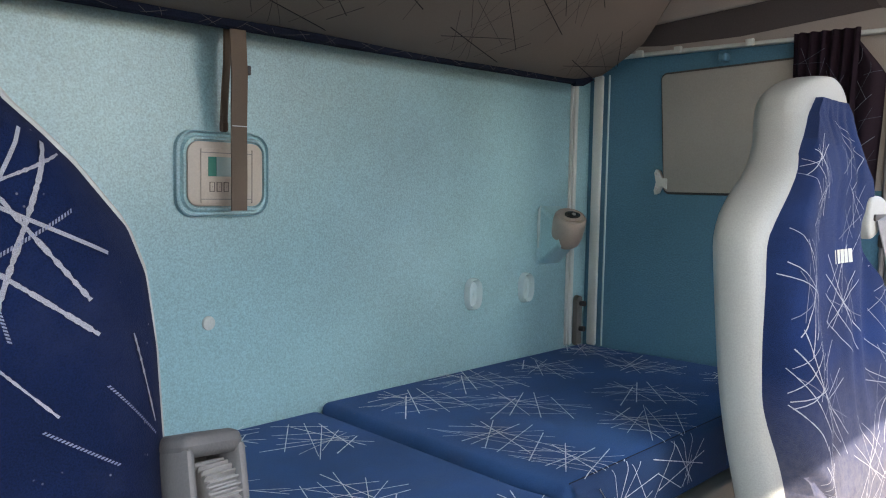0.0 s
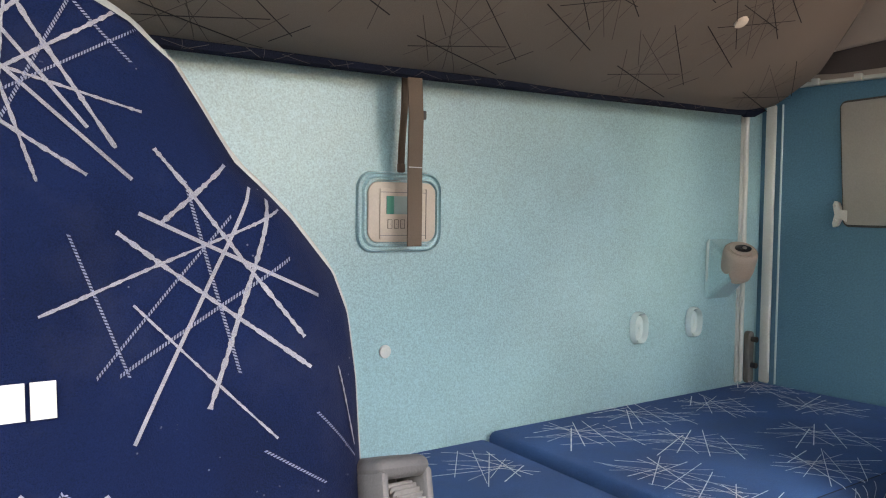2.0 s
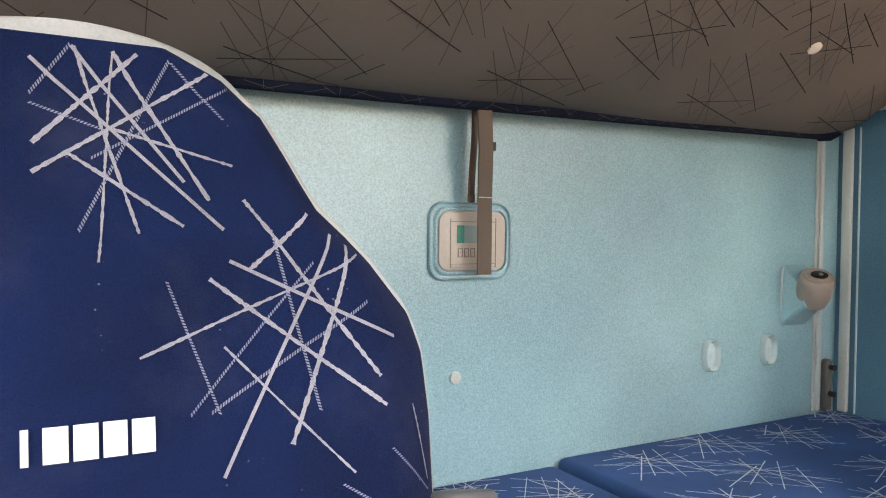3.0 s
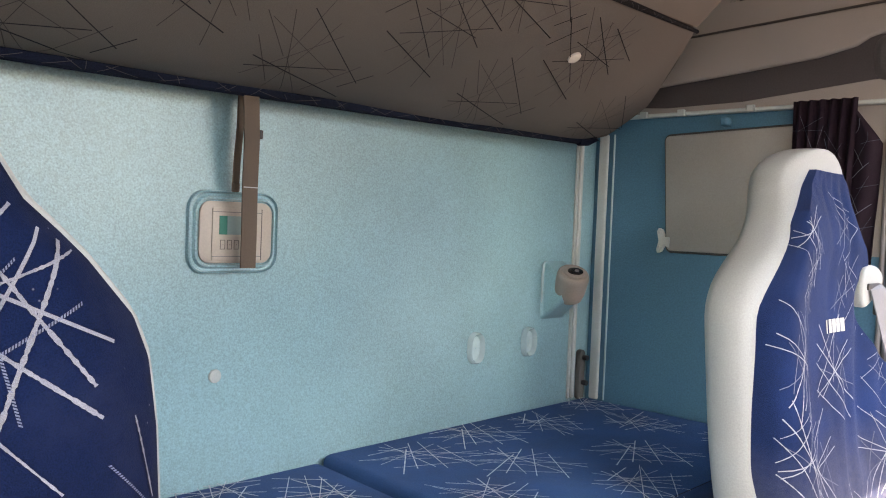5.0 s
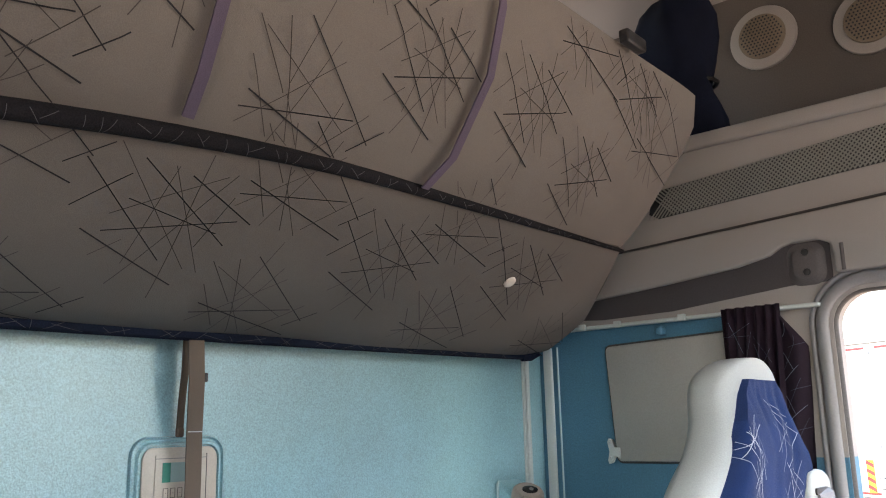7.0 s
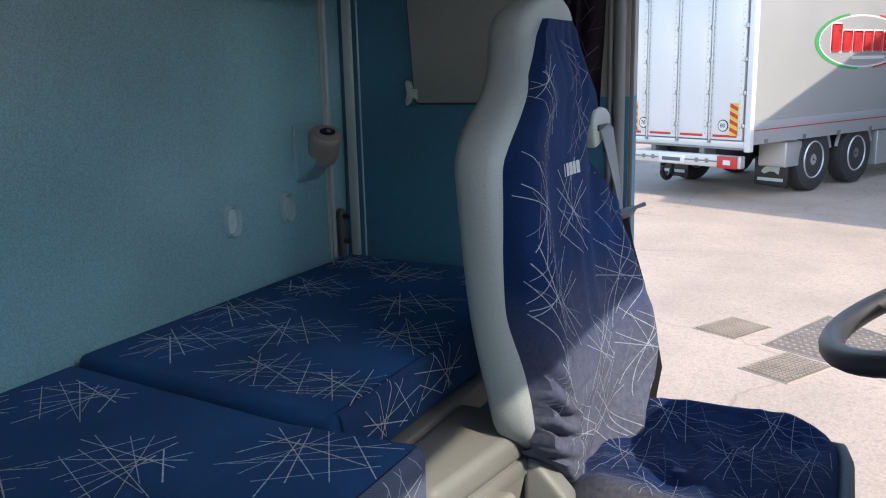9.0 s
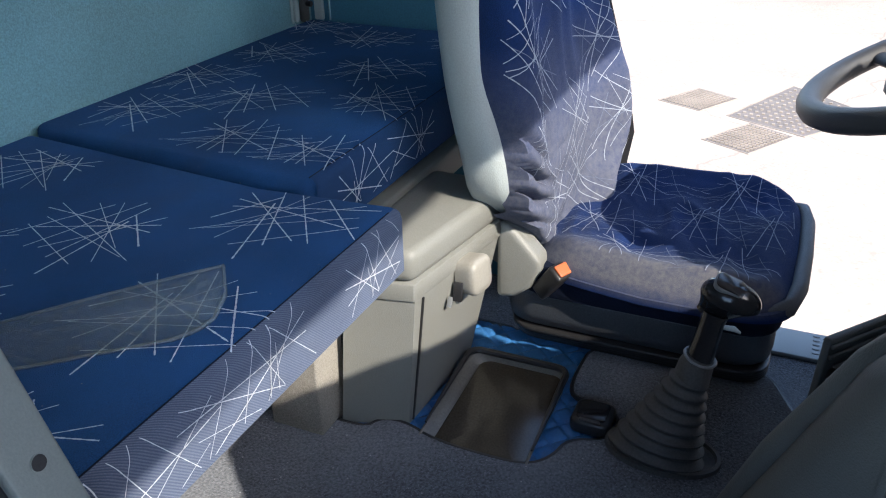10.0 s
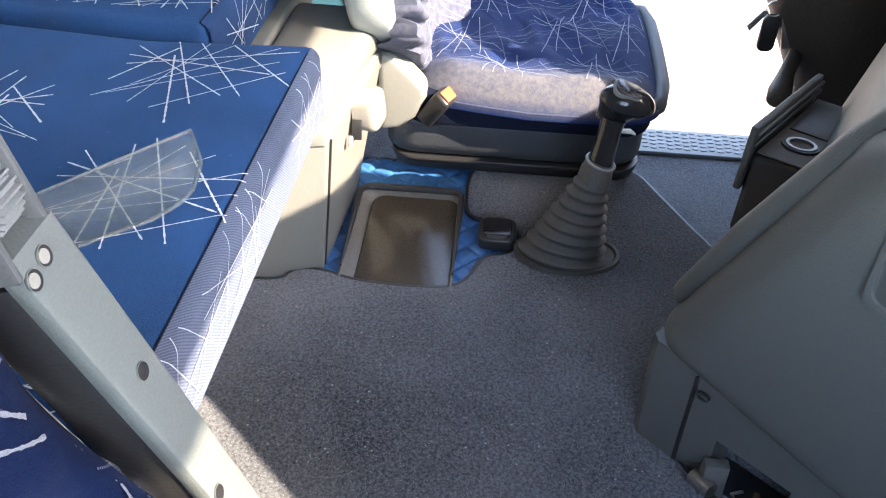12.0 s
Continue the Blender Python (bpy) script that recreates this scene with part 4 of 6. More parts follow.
def bunk_surface(x, s):
    if s < 0.02 or s > ARC[-1] - 0.01 or abs(s - rod_s(x)) < 0.010:
        return None
    p, n, e = bunk_at(x, s)
    if x > e - 0.012:
        return None
    s0, s1 = (0.012, rod_s(x) - 0.005) if s < rod_s(x) else (rod_s(x) + 0.005, ARC[-1])
    j = (s - s0) / (s1 - s0)
    k = noise.noise(Vector((x * 3, s * 5, 2))) * 0.006
    return p + n * (0.010 * math.sin(math.pi * j) + k + 0.0015), n


lines = []
PLAIN = ((0,), (3,))
for x, s in ((0.54, 0.243), (0.959, 0.240), (1.345, 0.262), (0.12, 0.225), (-0.28, 0.215), (1.042, 0.590), (1.262, 0.512), (0.80, 0.575), (1.330, 0.700), (0.38, 0.60), (0.02, 0.56), (-0.35, 0.6)):
    lines += motif(MOTIF_WIDE, x, s, PLAIN, 7 if s < 0.45 else 5, *((1.0, 1.0) if s < 0.45 else (0.82, 0.82)))
for x, s in ((0.739, 0.104), (1.187, 0.106), (1.600, 0.090), (0.33, 0.085), (-0.08, 0.08), (0.681, 0.345), (1.060, 0.350), (0.25, 0.345), (0.600, 0.470), (1.440, 0.630), (0.20, 0.48), (0.62, 0.70), (1.12, 0.74)):
    lines += motif(MOTIF_SLIM, x, s, PLAIN, 4)
woven(low, lines, bunk_surface, 0.0019, ("black_thread", "brown_thread"), 0.001, "black stroke pattern")


def seam_skin(x, a):
    p, n = seam_at(x)
    r = 0.0137 - 0.0095 * max(0.0, (x - LEFT_X) / (1.556 - LEFT_X) - 0.45) / 0.55
    w = Vector((1, 0, 0)).cross(n)
    q = n * math.cos(a) + w * math.sin(a)
    return p + q * r, q


def edge_skin(x, a):
    q = Vector((0, -math.cos(a), -math.sin(a)))
    return Vector((x, 1.702, 1.0725 + 0.020 * ((x - LEFT_X) / (1.67 - LEFT_X)) ** 2)) + q * 0.0131, q


woven(rod_part, [(LEFT_X + 0.05 + 0.023 * q + 0.006 * math.sin(q * 5), -1.0, LEFT_X + 0.05 + 0.023 * q + 0.016 * math.sin(q * 2.3), 0.3 + 0.6 * math.sin(q * 1.7), 1.0, 0) for q in range(84)], seam_skin, 0.0008, ("stitch", "stitch"), 0.0006, "pale stitches")
woven(edge_part, [(LEFT_X + 0.02 + 0.030 * q + 0.009 * math.sin(q * 5), -0.3 + 0.5 * math.sin(q * 3.1), LEFT_X + 0.02 + 0.030 * q + 0.05 * math.sin(q * 2.3), 0.9, 1.0, 0) for q in range(68)], edge_skin, 0.0008, ("stitch", "stitch"), 0.0006, "pale stitches")
# pale disc added where a sun reflection falls on the bunk cloth
for x, s in ((1.302, 0.256),):
    p, n = bunk_surface(x, s)
    stud = loft([[(math.cos(a) * r, math.sin(a) * r, h) for a in [2 * math.pi * k / 24 for k in range(24)]] for r, h in ((0.0145, -0.004), (0.014, 0.001), (0.011, 0.0035), (0.006, 0.0045), (0.001, 0.005))])
    stud.transform(Matrix.Translation(p) @ n.to_track_quat("Z", "Y").to_matrix().to_4x4())
    part("sun_glint_disc", stud, M["stud"], bunk, "pale round disc painted as a sun glint")
for pts in (((0.462, 1.348, 1.292), (0.45, 1.30, 1.33), (0.43, 1.215, 1.44), (0.42, 1.13, 1.60)), ((0.885, 1.346, 1.292), (0.90, 1.30, 1.335), (0.89, 1.215, 1.442), (0.86, 1.165, 1.53), (0.80, 1.13, 1.62))):
    part("retaining_strap", ribbon([Vector(p) + Vector((0, -0.012, -0.008)) for p in pts], 0.016, 0.003, (1, 0, 0)), M["purple"], bunk, "mauve webbing strap")
part("buckle", box(1.19, 1.26, 1.12, 1.14, 1.575, 1.60, 0.004), M["black"], bunk, "black strap buckle")

# ---- rear wall fittings ----
hang = thing("hanging_strap", (0.735, 1.72, 1.08), "brown webbing strap hanging down from the upper bunk", "strap")
part("webbing", ribbon([(0.726, 1.70, 1.09), (0.731, 1.70, 1.0), (0.738, 1.712, 0.92), (0.743, 1.718, 0.84), (0.744, 1.72, 0.787)], 0.028, 0.003, (1, -0.05, 0)), M["strap"], hang)
part("back_webbing", ribbon([(0.734, 1.738, 1.09), (0.733, 1.738, 1.02), (0.730, 1.740, 0.96), (0.730, 1.742, 0.925)], 0.015, 0.003, (1, 0.3, 0)), M["strap"], hang)
part("stopper", box(0.746, 0.753, 1.70, 1.715, 1.0, 1.015, 0.002), M["black"], hang)
part("tip", box(0.724, 0.737, 1.738, 1.747, 0.912, 0.928, 0.003), M["strap"], hang)
part("seam", box(0.7250, 0.7515, 1.7095, 1.7105, 0.9195, 0.9210), M["thread"], hang, "pale stitched seam")

panel = thing("heater_control_panel", (0.742, WALL_Y, 0.85), "cream heater control panel with small screen in the rear wall", "control panel")
outer, inner = rrect(0.654, 0.825, 0.777, 0.912, 0.030), rrect(0.671, 0.816, 0.791, 0.898, 0.022)
ring_rows = []
for f_, h in ((-0.12, 0.0), (-0.04, 0.007), (0.1, 0.008), (0.25, 0.002), (0.5, 0.0015), (0.7, 0.006), (0.9, 0.006), (1.0, -0.001)):
    ring_rows.append([(o[0] + (i[0] - o[0]) * f_, WALL_Y - h, o[1] + (i[1] - o[1]) * f_) for o, i in zip(outer, inner)])
part("surround", loft(ring_rows, caps=False), M["wall"], panel, "teal moulded surround")
part("face_plate", prism(rrect(0.673, 0.814, 0.793, 0.896, 0.019), "y", WALL_Y - 0.006, WALL_Y - 0.0005, 0.003), M["cream"], panel, "cream plastic plate")
part("insert", prism(rrect(0.695, 0.790, 0.798, 0.885, 0.002), "y", WALL_Y - 0.0085, WALL_Y - 0.0061, 0.0008), M["cream"], panel)
part("screen", box(0.7075, 0.7220, WALL_Y - 0.0097, WALL_Y - 0.0087, 0.841, 0.872), M["screen"], panel, "green display")
part("screen", box(0.7223, 0.756, WALL_Y - 0.0097, WALL_Y - 0.0087, 0.841, 0.872), M["screen2"], panel, "pale display")
for i in range(3):
    bt = box(0.7095 + i * 0.0130, 0.7185 + i * 0.0130, WALL_Y - 0.0100, WALL_Y - 0.0087, 0.816, 0.832, 0.0008)
    b_ = part("button", bt, M["cream"], panel)
    bx, bz = 0.7095 + i * 0.0130, 0.8165
    for x0, x1, z0, z1 in ((0, 0.0008, 0, 0.0155), (0.0008, 0.0082, 0, 0.0008), (0.0008, 0.0082, 0.0147, 0.0155), (0.0082, 0.009, 0, 0.0155)):
        part("outline", box(bx + x0, bx + x1, WALL_Y - 0.0104, WALL_Y - 0.01005, bz + z0, bz + z1), M["black"], b_)
    part("pilot", box(0.7140 + i * 0.0130, 0.7152 + i * 0.0130, WALL_Y - 0.0104, WALL_Y - 0.01005, 0.8235, 0.8247), M["dash"], b_)
part("insert_edge", box(0.7902, 0.7910, WALL_Y - 0.0088, WALL_Y - 0.0062, 0.798, 0.885), M["dash"], panel, "dark gap")
for z in (0.8785, 0.8045):
    part("groove", box(0.6955, 0.7895, WALL_Y - 0.0093, WALL_Y - 0.0086, z - 0.0006, z + 0.0006), M["grey"], panel)

single("plug", disc((0.712, WALL_Y - 0.002, 0.604), 0.0115, "y", 0.006, 24, None, 0.002), M["strip"], "round white plastic plug in the rear wall", "plug")
for x in (1.372, 1.566):
    ov = thing("oval_recess", (x, WALL_Y, 0.597), "oval moulded dimple in the teal rear wall", "wall fitting", "wall dimples")
    rows = []
    for f_, h in ((1.0, 0.0), (0.97, 0.010), (0.91, 0.014), (0.82, 0.011), (0.74, 0.002), (0.60, 0.0005), (0.36, 0.001), (0.05, 0.004)):
        rows.append([(x + 0.024 * f_ * math.copysign(abs(math.cos(a)) ** 0.8, math.cos(a)), WALL_Y - h - 0.0006, 0.597 + 0.036 * f_ * math.copysign(abs(math.sin(a)) ** 0.75, math.sin(a))) for a in [2 * math.pi * k / 28 for k in range(28)]])
    part("dimple", loft(rows, caps=False), M["dimple"], ov)

# reading lamp
lamp = thing("reading_lamp", (1.64, WALL_Y, 0.74), "beige swivel reading lamp on a teal wall mount", "reading lamp")
rows = []
for y, x0, x1, z0, z1 in ((WALL_Y - 0.0005, 1.612, 1.716, 0.648, 0.790), (WALL_Y - 0.008, 1.616, 1.712, 0.652, 0.787), (WALL_Y - 0.040, 1.608, 1.694, 0.674, 0.768), (WALL_Y - 0.070, 1.603, 1.676, 0.696, 0.742)):
    rows.append([(x, y, z) for x, z in rrect(x0, x1, z0, z1, 0.014, 4)])
part("mount", loft(rows), M["wall"], lamp, "teal wall mount", 25)
# highlight along the mount's left edge, drawn as a pale strip
part("mount_highlight", tube([(1.613, WALL_Y - 0.004, 0.690), (1.612, WALL_Y - 0.005, 0.74), (1.613, WALL_Y - 0.005, 0.782), (1.620, WALL_Y - 0.005, 0.790)], [0.002, 0.0035, 0.0035, 0.002], 8, up=(1, 0, 0)), M["dimple"], lamp, "pale strip painting the mount's edge highlight", 60)
LM = Matrix.Translation((1.634, WALL_Y - 0.074, 0.740)) @ Vector((-0.30, -0.42, 0.86)).to_track_quat("Z", "Y").to_matrix().to_4x4()
ring_a = [2 * math.pi * k / 28 for k in range(28)]
hd = loft([[(math.cos(a) * r, math.sin(a) * r, h) for a in ring_a] for r, h in ((0.024, -0.046), (0.034, -0.036), (0.038, -0.018), (0.039, 0.020), (0.0375, 0.030), (0.034, 0.034), (0.0335, 0.0325), (0.026, 0.0325), (0.0255, 0.036), (0.024, 0.0365), (0.010, 0.0365))])
hd.transform(LM)
part("head", hd, M["beige"], lamp, "beige lamp head", 35)
hd = loft([[(0.003 + math.cos(a) * r * 1.15, math.sin(a) * r * 0.85, h) for a in ring_a] for r, h in ((0.0165, 0.0362), (0.0165, 0.0385), (0.0150, 0.0392), (0.004, 0.0380))])
hd.transform(LM)
lens = part("lens", hd, M["gloss"], lamp, "dark lamp opening")
hd = loft([[(0.006 + math.cos(a) * r, math.sin(a) * r, h) for a in ring_a] for r, h in ((0.005, 0.0384), (0.005, 0.0400), (0.002, 0.0408))])
hd.transform(LM)
part("bulb_cap", hd, M["grey"], lens)

# corner mouldings and bracket
for x0, x1, d in ((1.738, 1.746, 0.008), (1.750, 1.764, 0.011)):
    structure("trim", box(x0, x1, WALL_Y - d, WALL_Y, 0.435, 1.10, 0.006), M["strip"], "pale vertical wall moulding")
structure("trim", box(SIDE_X - 0.010, SIDE_X, 1.718, 1.745, 0.43, 1.12, 0.005), M["strip"], "pale corner moulding")
structure("trim", box(SIDE_X - 0.004, SIDE_X, 1.701, 1.7055, 0.43, 1.12, 0.0015), M["dimple"], "narrow pale corner moulding")
br = thing("bunk_bracket", (1.79, WALL_Y, 0.43), "dark metal bracket on the wall corner above the mattress", "bracket")
part("plate", prism(rrect(1.776, 1.800, 0.43, 0.560, 0.011), "y", WALL_Y - 0.016, WALL_Y - 0.0005, 0.003), M["dash"], br)
for z in (0.54, 0.475):
    part("pin", disc((1.790, WALL_Y - 0.022, z), 0.007, "y", 0.014), M["black"], br)

# board over the side window, hinge, curtain
BOARD = [(y - 0.060 * max(0.0, (1.108 - z)) * (y > 1.4), z + 0.035 * (1.556 - y) * (z > 1.0)) for y, z in rrect(1.215, 1.556, 0.829, 1.108, 0.012)]
win = structure("window_1", prism(BOARD, "x", SIDE_X - 0.012, SIDE_X - 0.001, 0.003), M["plate"], "grey-beige board closing the side window")
structure("window_gasket", tube([(SIDE_X - 0.004, y, z) for y, z in [(1.4 + (y - 1.4) * 1.006, 0.97 + (z - 0.97) * 1.008) for y, z in BOARD]], 0.004, 6, closed=True, up=(1, 0, 0)), M["rubber"], "dark gasket")
hg = thing("window_latch", (SIDE_X, 1.57, 0.85), "pale metal latch at the board's corner", "latch")
part("leaf", prism([(1.530, 0.835), (1.545, 0.842), (1.553, 0.826), (1.563, 0.822), (1.565, 0.832), (1.560, 0.852), (1.565, 0.875), (1.561, 0.884), (1.552, 0.880), (1.545, 0.862), (1.530, 0.862)], "x", SIDE_X - 0.014, SIDE_X - 0.0005, 0.002), M["strip"], hg)
for z in (0.838, 0.872):
    part("rivet", disc((SIDE_X - 0.015, 1.557, z), 0.0035, "x", 0.004), M["metal"], hg)
rail = thing("curtain_rail", (SIDE_X, 1.3, 1.165), "pale curtain rail along the top of the side wall", "curtain rail")
part("rail", box(SIDE_X - 0.022, SIDE_X - 0.001, 1.03, 1.70, 1.155, 1.164, 0.003), M["strip"], rail)
for y in (1.60, 1.50, 1.33):
    part("clip", box(SIDE_X - 0.03, SIDE_X - 0.02, y, y + 0.018, 1.153, 1.169, 0.002), M["strip"], rail)
part("window_handle", box(SIDE_X - 0.03, SIDE_X - 0.001, 1.39, 1.41, 1.125, 1.145, 0.006), M["side"], win)


def folds(y0, y1, z0, z1, x, depth, count, taper):
    rows = []
    for j in range(13):
        k = j / 12
        row = []
        for i in range(count * 6 + 1):
            q = i / (count * 6)
            a = y1 - (y1 - y0) * q * (1 - taper * k)
            row.append(Vector((x + depth * math.sin(q * count * 2 * math.pi + 0.7 * math.sin(k * 3)) * (0.6 + 0.4 * k), a, z1 - (z1 - z0) * k)))
        rows.append(row)
    bm = loft(rows, closed=False)
    bmesh.ops.solidify(bm, geom=bm.faces[:], thickness=0.003)
    return bm


cur = thing("curtain", (SIDE_X - 0.03, 1.13, 1.15), "dark plum gathered curtain beside the doorway", "curtain")
cloth = part("cloth", folds(1.108, 1.240, 0.80, 1.168, SIDE_X - 0.035, 0.011, 6, 0.10), M["curtain"], cur, angle=80)
woven(cloth, [ln for y, z in ((1.15, 1.05), (1.20, 0.97), (1.20, 1.10)) for ln in burst_lines(random.Random(int(y * 100)), y, z, 0.075, 4)], lambda y, z: (Vector((SIDE_X - 0.048, y, z)), Vector((-1, 0, 0))) if 1.115 < y < 1.24 else None, 0.0007, ("thread_soft", "thread_soft"))


def loose_edge(q, k):
    """The loose edge of the curtain: q across it, k down from the rail."""
    reach = 0.062 * min(1.0, k / 0.22) * (1 - 0.25 * max(0.0, k - 0.3))
    return Vector((SIDE_X - 0.030 + 0.007 * math.sin(q * 7 + k * 2.5) + 0.004 * noise.noise(Vector((q * 3, k * 5, 7))), 1.122 - reach * q, 1.168 - 0.37 * k - 0.012 * q))


eb = loft([[loose_edge(i / 14, j / 22) for i in range(15)] for j in range(23)], closed=False)
bmesh.ops.solidify(eb, geom=eb.faces[:], thickness=0.003)
edge_cloth = part("loose_edge", eb, M["curtain"], cur, "plum curtain edge with pale strokes", 80)
woven(edge_cloth, [ln for q, k in ((0.5, 0.25), (0.45, 0.5), (0.6, 0.72)) for ln in motif(MOTIF_CROWN[1:9:2], q, k, ((0,), (3,)), 2, 9.0, 2.4)], lambda q, k: (loose_edge(q, k), Vector((-1, 0, 0))) if 0.02 < q < 0.98 and 0.03 < k < 0.98 else None, 0.0008, ("thread_dim", "thread_soft"), 0.004)

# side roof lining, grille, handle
# the overhang's shade is put into this recess by a darker colour
structure("recess_shade_band", prism([(1.66, 1.185), (1.56, 1.178), (1.37, 1.181), (1.09, 1.208), (1.00, 1.208), (1.00, 1.300), (1.12, 1.300), (1.37, 1.258), (1.66, 1.228)], "x", SIDE_X - 0.003, SIDE_X - 0.0005), M["lug"], "recess under the padded roof lining, darkened for shade")
pad_low = [(1.67, 1.222), (1.60, 1.226), (1.37, 1.245), (1.20, 1.262), (1.125, 1.278), (1.098, 1.294), (1.07, 1.301), (1.02, 1.300), (0.995, 1.288), (0.990, 1.262), (0.990, 1.222)]
structure("padded_lining", prism(pad_low + [(0.5, 1.232), (FRONT_Y + 0.01, 1.24), (FRONT_Y + 0.01, 1.43), (0.6, 1.386), (1.2, 1.354), (1.67, 1.330)], "x", SIDE_X - 0.020, SIDE_X - 0.0008, 0.007, 3), M["lining"], "padded grey lining panel with a moulded lower edge", 50)
lug = thing("grab_handle_mount", (SIDE_X, 1.05, 1.26), "dark grey moulded handle mount on the roof lining", "handle mount")
plate_rows = []
for grow, x in ((0.012, SIDE_X - 0.0034), (0.004, SIDE_X - 0.006), (0.0, SIDE_X - 0.012), (-0.006, SIDE_X - 0.014)):
    plate_rows.append([(x, y, z) for y, z in rrect(1.022 - grow, 1.080 + grow, 1.216 - grow, 1.286 + grow, 0.020 + grow * 0.6)])
part("plate", loft(plate_rows), M["lug_mid"], lug, "", 60)
for z in (1.232, 1.276):
    part("bolt", disc((SIDE_X - 0.0145, 1.049, z), 0.008, "x", 0.005, 20, None, 0.0015), M["black"], lug)
structure("lining_groove", tube([(SIDE_X - 0.019, 0.972, 1.226), (SIDE_X - 0.019, 0.972, 1.284)], 0.0045, 8, up=(1, 0, 0)), M["lug_mid"], "short upright groove in the lining")
structure("lining_seam", tube([(SIDE_X - 0.006, 1.66, 1.334), (SIDE_X - 0.006, 1.2, 1.3585), (SIDE_X - 0.006, 0.6, 1.391)], 0.0035, 6), M["lining_dark"], "seam in the roof lining")
gr = thing("speaker_grille", (SIDE_X, 1.1, 1.47), "perforated metal grille strip in the roof lining", "grille")
part("backing", prism([(1.412, 1.428), (1.405, 1.455), (1.38, 1.484), (0.5, 1.558), (0.5, 1.469), (1.388, 1.413)], "x", SIDE_X - 0.003, SIDE_X - 0.0006), M["black"], gr)
mesh_bm = bmesh.new()
for i in range(88):
    y = 1.41 - i * 0.0102
    zlo = 1.413 + 0.056 * (1.40 - y) / 0.90
    zhi = 1.484 + 0.074 * (1.38 - y) / 0.88
    if zhi > zlo + 0.01:
        h = zhi - zlo
        tube([(SIDE_X - 0.005, y, zlo), (SIDE_X - 0.005, y - h * 0.95, zhi + h * 0.08)], 0.0019, 4, mesh_bm, up=(1, 0, 0))
        tube([(SIDE_X - 0.005, y - h * 0.95, zlo + h * 0.08), (SIDE_X - 0.005, y, zhi)], 0.0019, 4, mesh_bm, up=(1, 0, 0))
part("wire_mesh", mesh_bm, M["plastic"], gr, "fine grey wire mesh")
structure("shelf_lip", box(SIDE_X - 0.02, SIDE_X, FRONT_Y, 1.42, 1.565, 1.603, 0.008), M["lining"], "rounded shelf lip")
for y, z in ((1.165, 1.915), (0.905, 1.875)):
    sp = thing("round_speaker", (2.08, y, z), "round beige loudspeaker in the roof side", "loudspeaker", "roof speakers")
    part("ring", disc((2.072, y, z), 0.088, "x", 0.016, 40, None, 0.005), M["lining"], sp, "pale beige ring")
    cone = part("cone_grille", disc((2.061, y, z), 0.062, "x", 0.010, 40, None, 0.004), M["cone"], sp, "tan perforated cover")
    dots = bmesh.new()
    for i in range(-6, 7):
        for j in range(-6, 7):
            dy, dz = 0.0095 * (i + 0.5 * (j % 2)), 0.0085 * j
            if dy * dy + dz * dz < 0.056 ** 2:
                disc((2.0555, y + dy, z + dz), 0.0026, "x", 0.0015, 6, dots)
    part("perforation", dots, M["black"], cone, "small dark holes")
bag = thing("cloth_bag", (1.94, 1.33, 1.60), "dark navy cloth bundle on the side shelf", "cloth bundle")
bb = loft([[(1.935 + 0.060 * math.cos(a) * w * (1 + 0.10 * math.sin(5 * a + 9 * z)), 1.350 + 0.105 * math.sin(a) * w + 0.014 * math.sin(3 * a + 14 * z), z) for a in [2 * math.pi * k / 40 for k in range(40)]] for w, z in ((1.0, 1.601), (1.1, 1.62), (1.12, 1.66), (1.05, 1.70), (0.95, 1.74), (0.9, 1.78), (0.97, 1.84), (1.02, 1.90), (0.98, 1.96), (0.8, 2.01), (0.5, 2.04), (0.15, 2.05))])
part("sack", bb, M["piping"], bag, "", 70)
part("tie", tube([(1.945 + 0.052 * math.cos(a), 1.325 + 0.07 * math.sin(a), 1.78) for a in [2 * math.pi * k / 24 for k in range(24)]], 0.006, 6, closed=True), M["black"], bag)


# ---- bed patterns ----
def bed_surface(top, y_front, x0, x1, front, rad=0.016, drop=0.085):
    def fn(x, y):
        if not x0 < x < x1 or y > 1.75:
            return None
        s = y_front + rad - y
        if (s < 0.010) == front:
            return None
        if s <= 0:
            return Vector((x, y, top)), Vector((0, 0, 1))
        a = s / rad
        if a <= math.pi / 2:
            n = Vector((0, -math.sin(a), math.cos(a)))
            return Vector((x, y_front + rad, top - rad)) + n * rad, n
        z = top - rad - (s - rad * math.pi / 2)
        if z < top - drop:
            return None
        return Vector((x, y_front, z)), Vector((0, -1, 0))
    return fn


lines = []
YARN = ((1,), (1,))
for i, (x, y) in enumerate(((0.820, 1.183), (0.700, 1.352), (0.575, 1.155), (0.840, 1.590), (0.560, 1.560), (0.470, 1.370), (0.330, 1.190), (0.290, 1.540), (0.190, 1.370), (0.060, 1.190), (0.0, 1.56), (-0.12, 1.38), (-0.25, 1.18), (0.71, 1.71))):
    lines += motif(MOTIF_STAR, x, y, YARN, 8, (1, 0.95)[i % 2], (1, -0.9)[i % 2], (0, 0.25, -0.2)[i % 3])
woven(bed2, lines, bed_surface(0.4232, 1.0340, LEFT_X + 0.03, 0.872, False), 0.0020, ("bed_thread", "bed_thread"), pitch=0.0024)
lines = []
for i, x in enumerate((0.80, 0.575, 0.35, 0.125, -0.10)):
    lines += motif(MOTIF_STAR[:11], x, 0.985 + 0.012 * math.sin(i * 2.1), YARN, 4, 1.05, (1.05, -1.05)[i % 2], 1.5 + 0.3 * math.sin(i * 1.7))
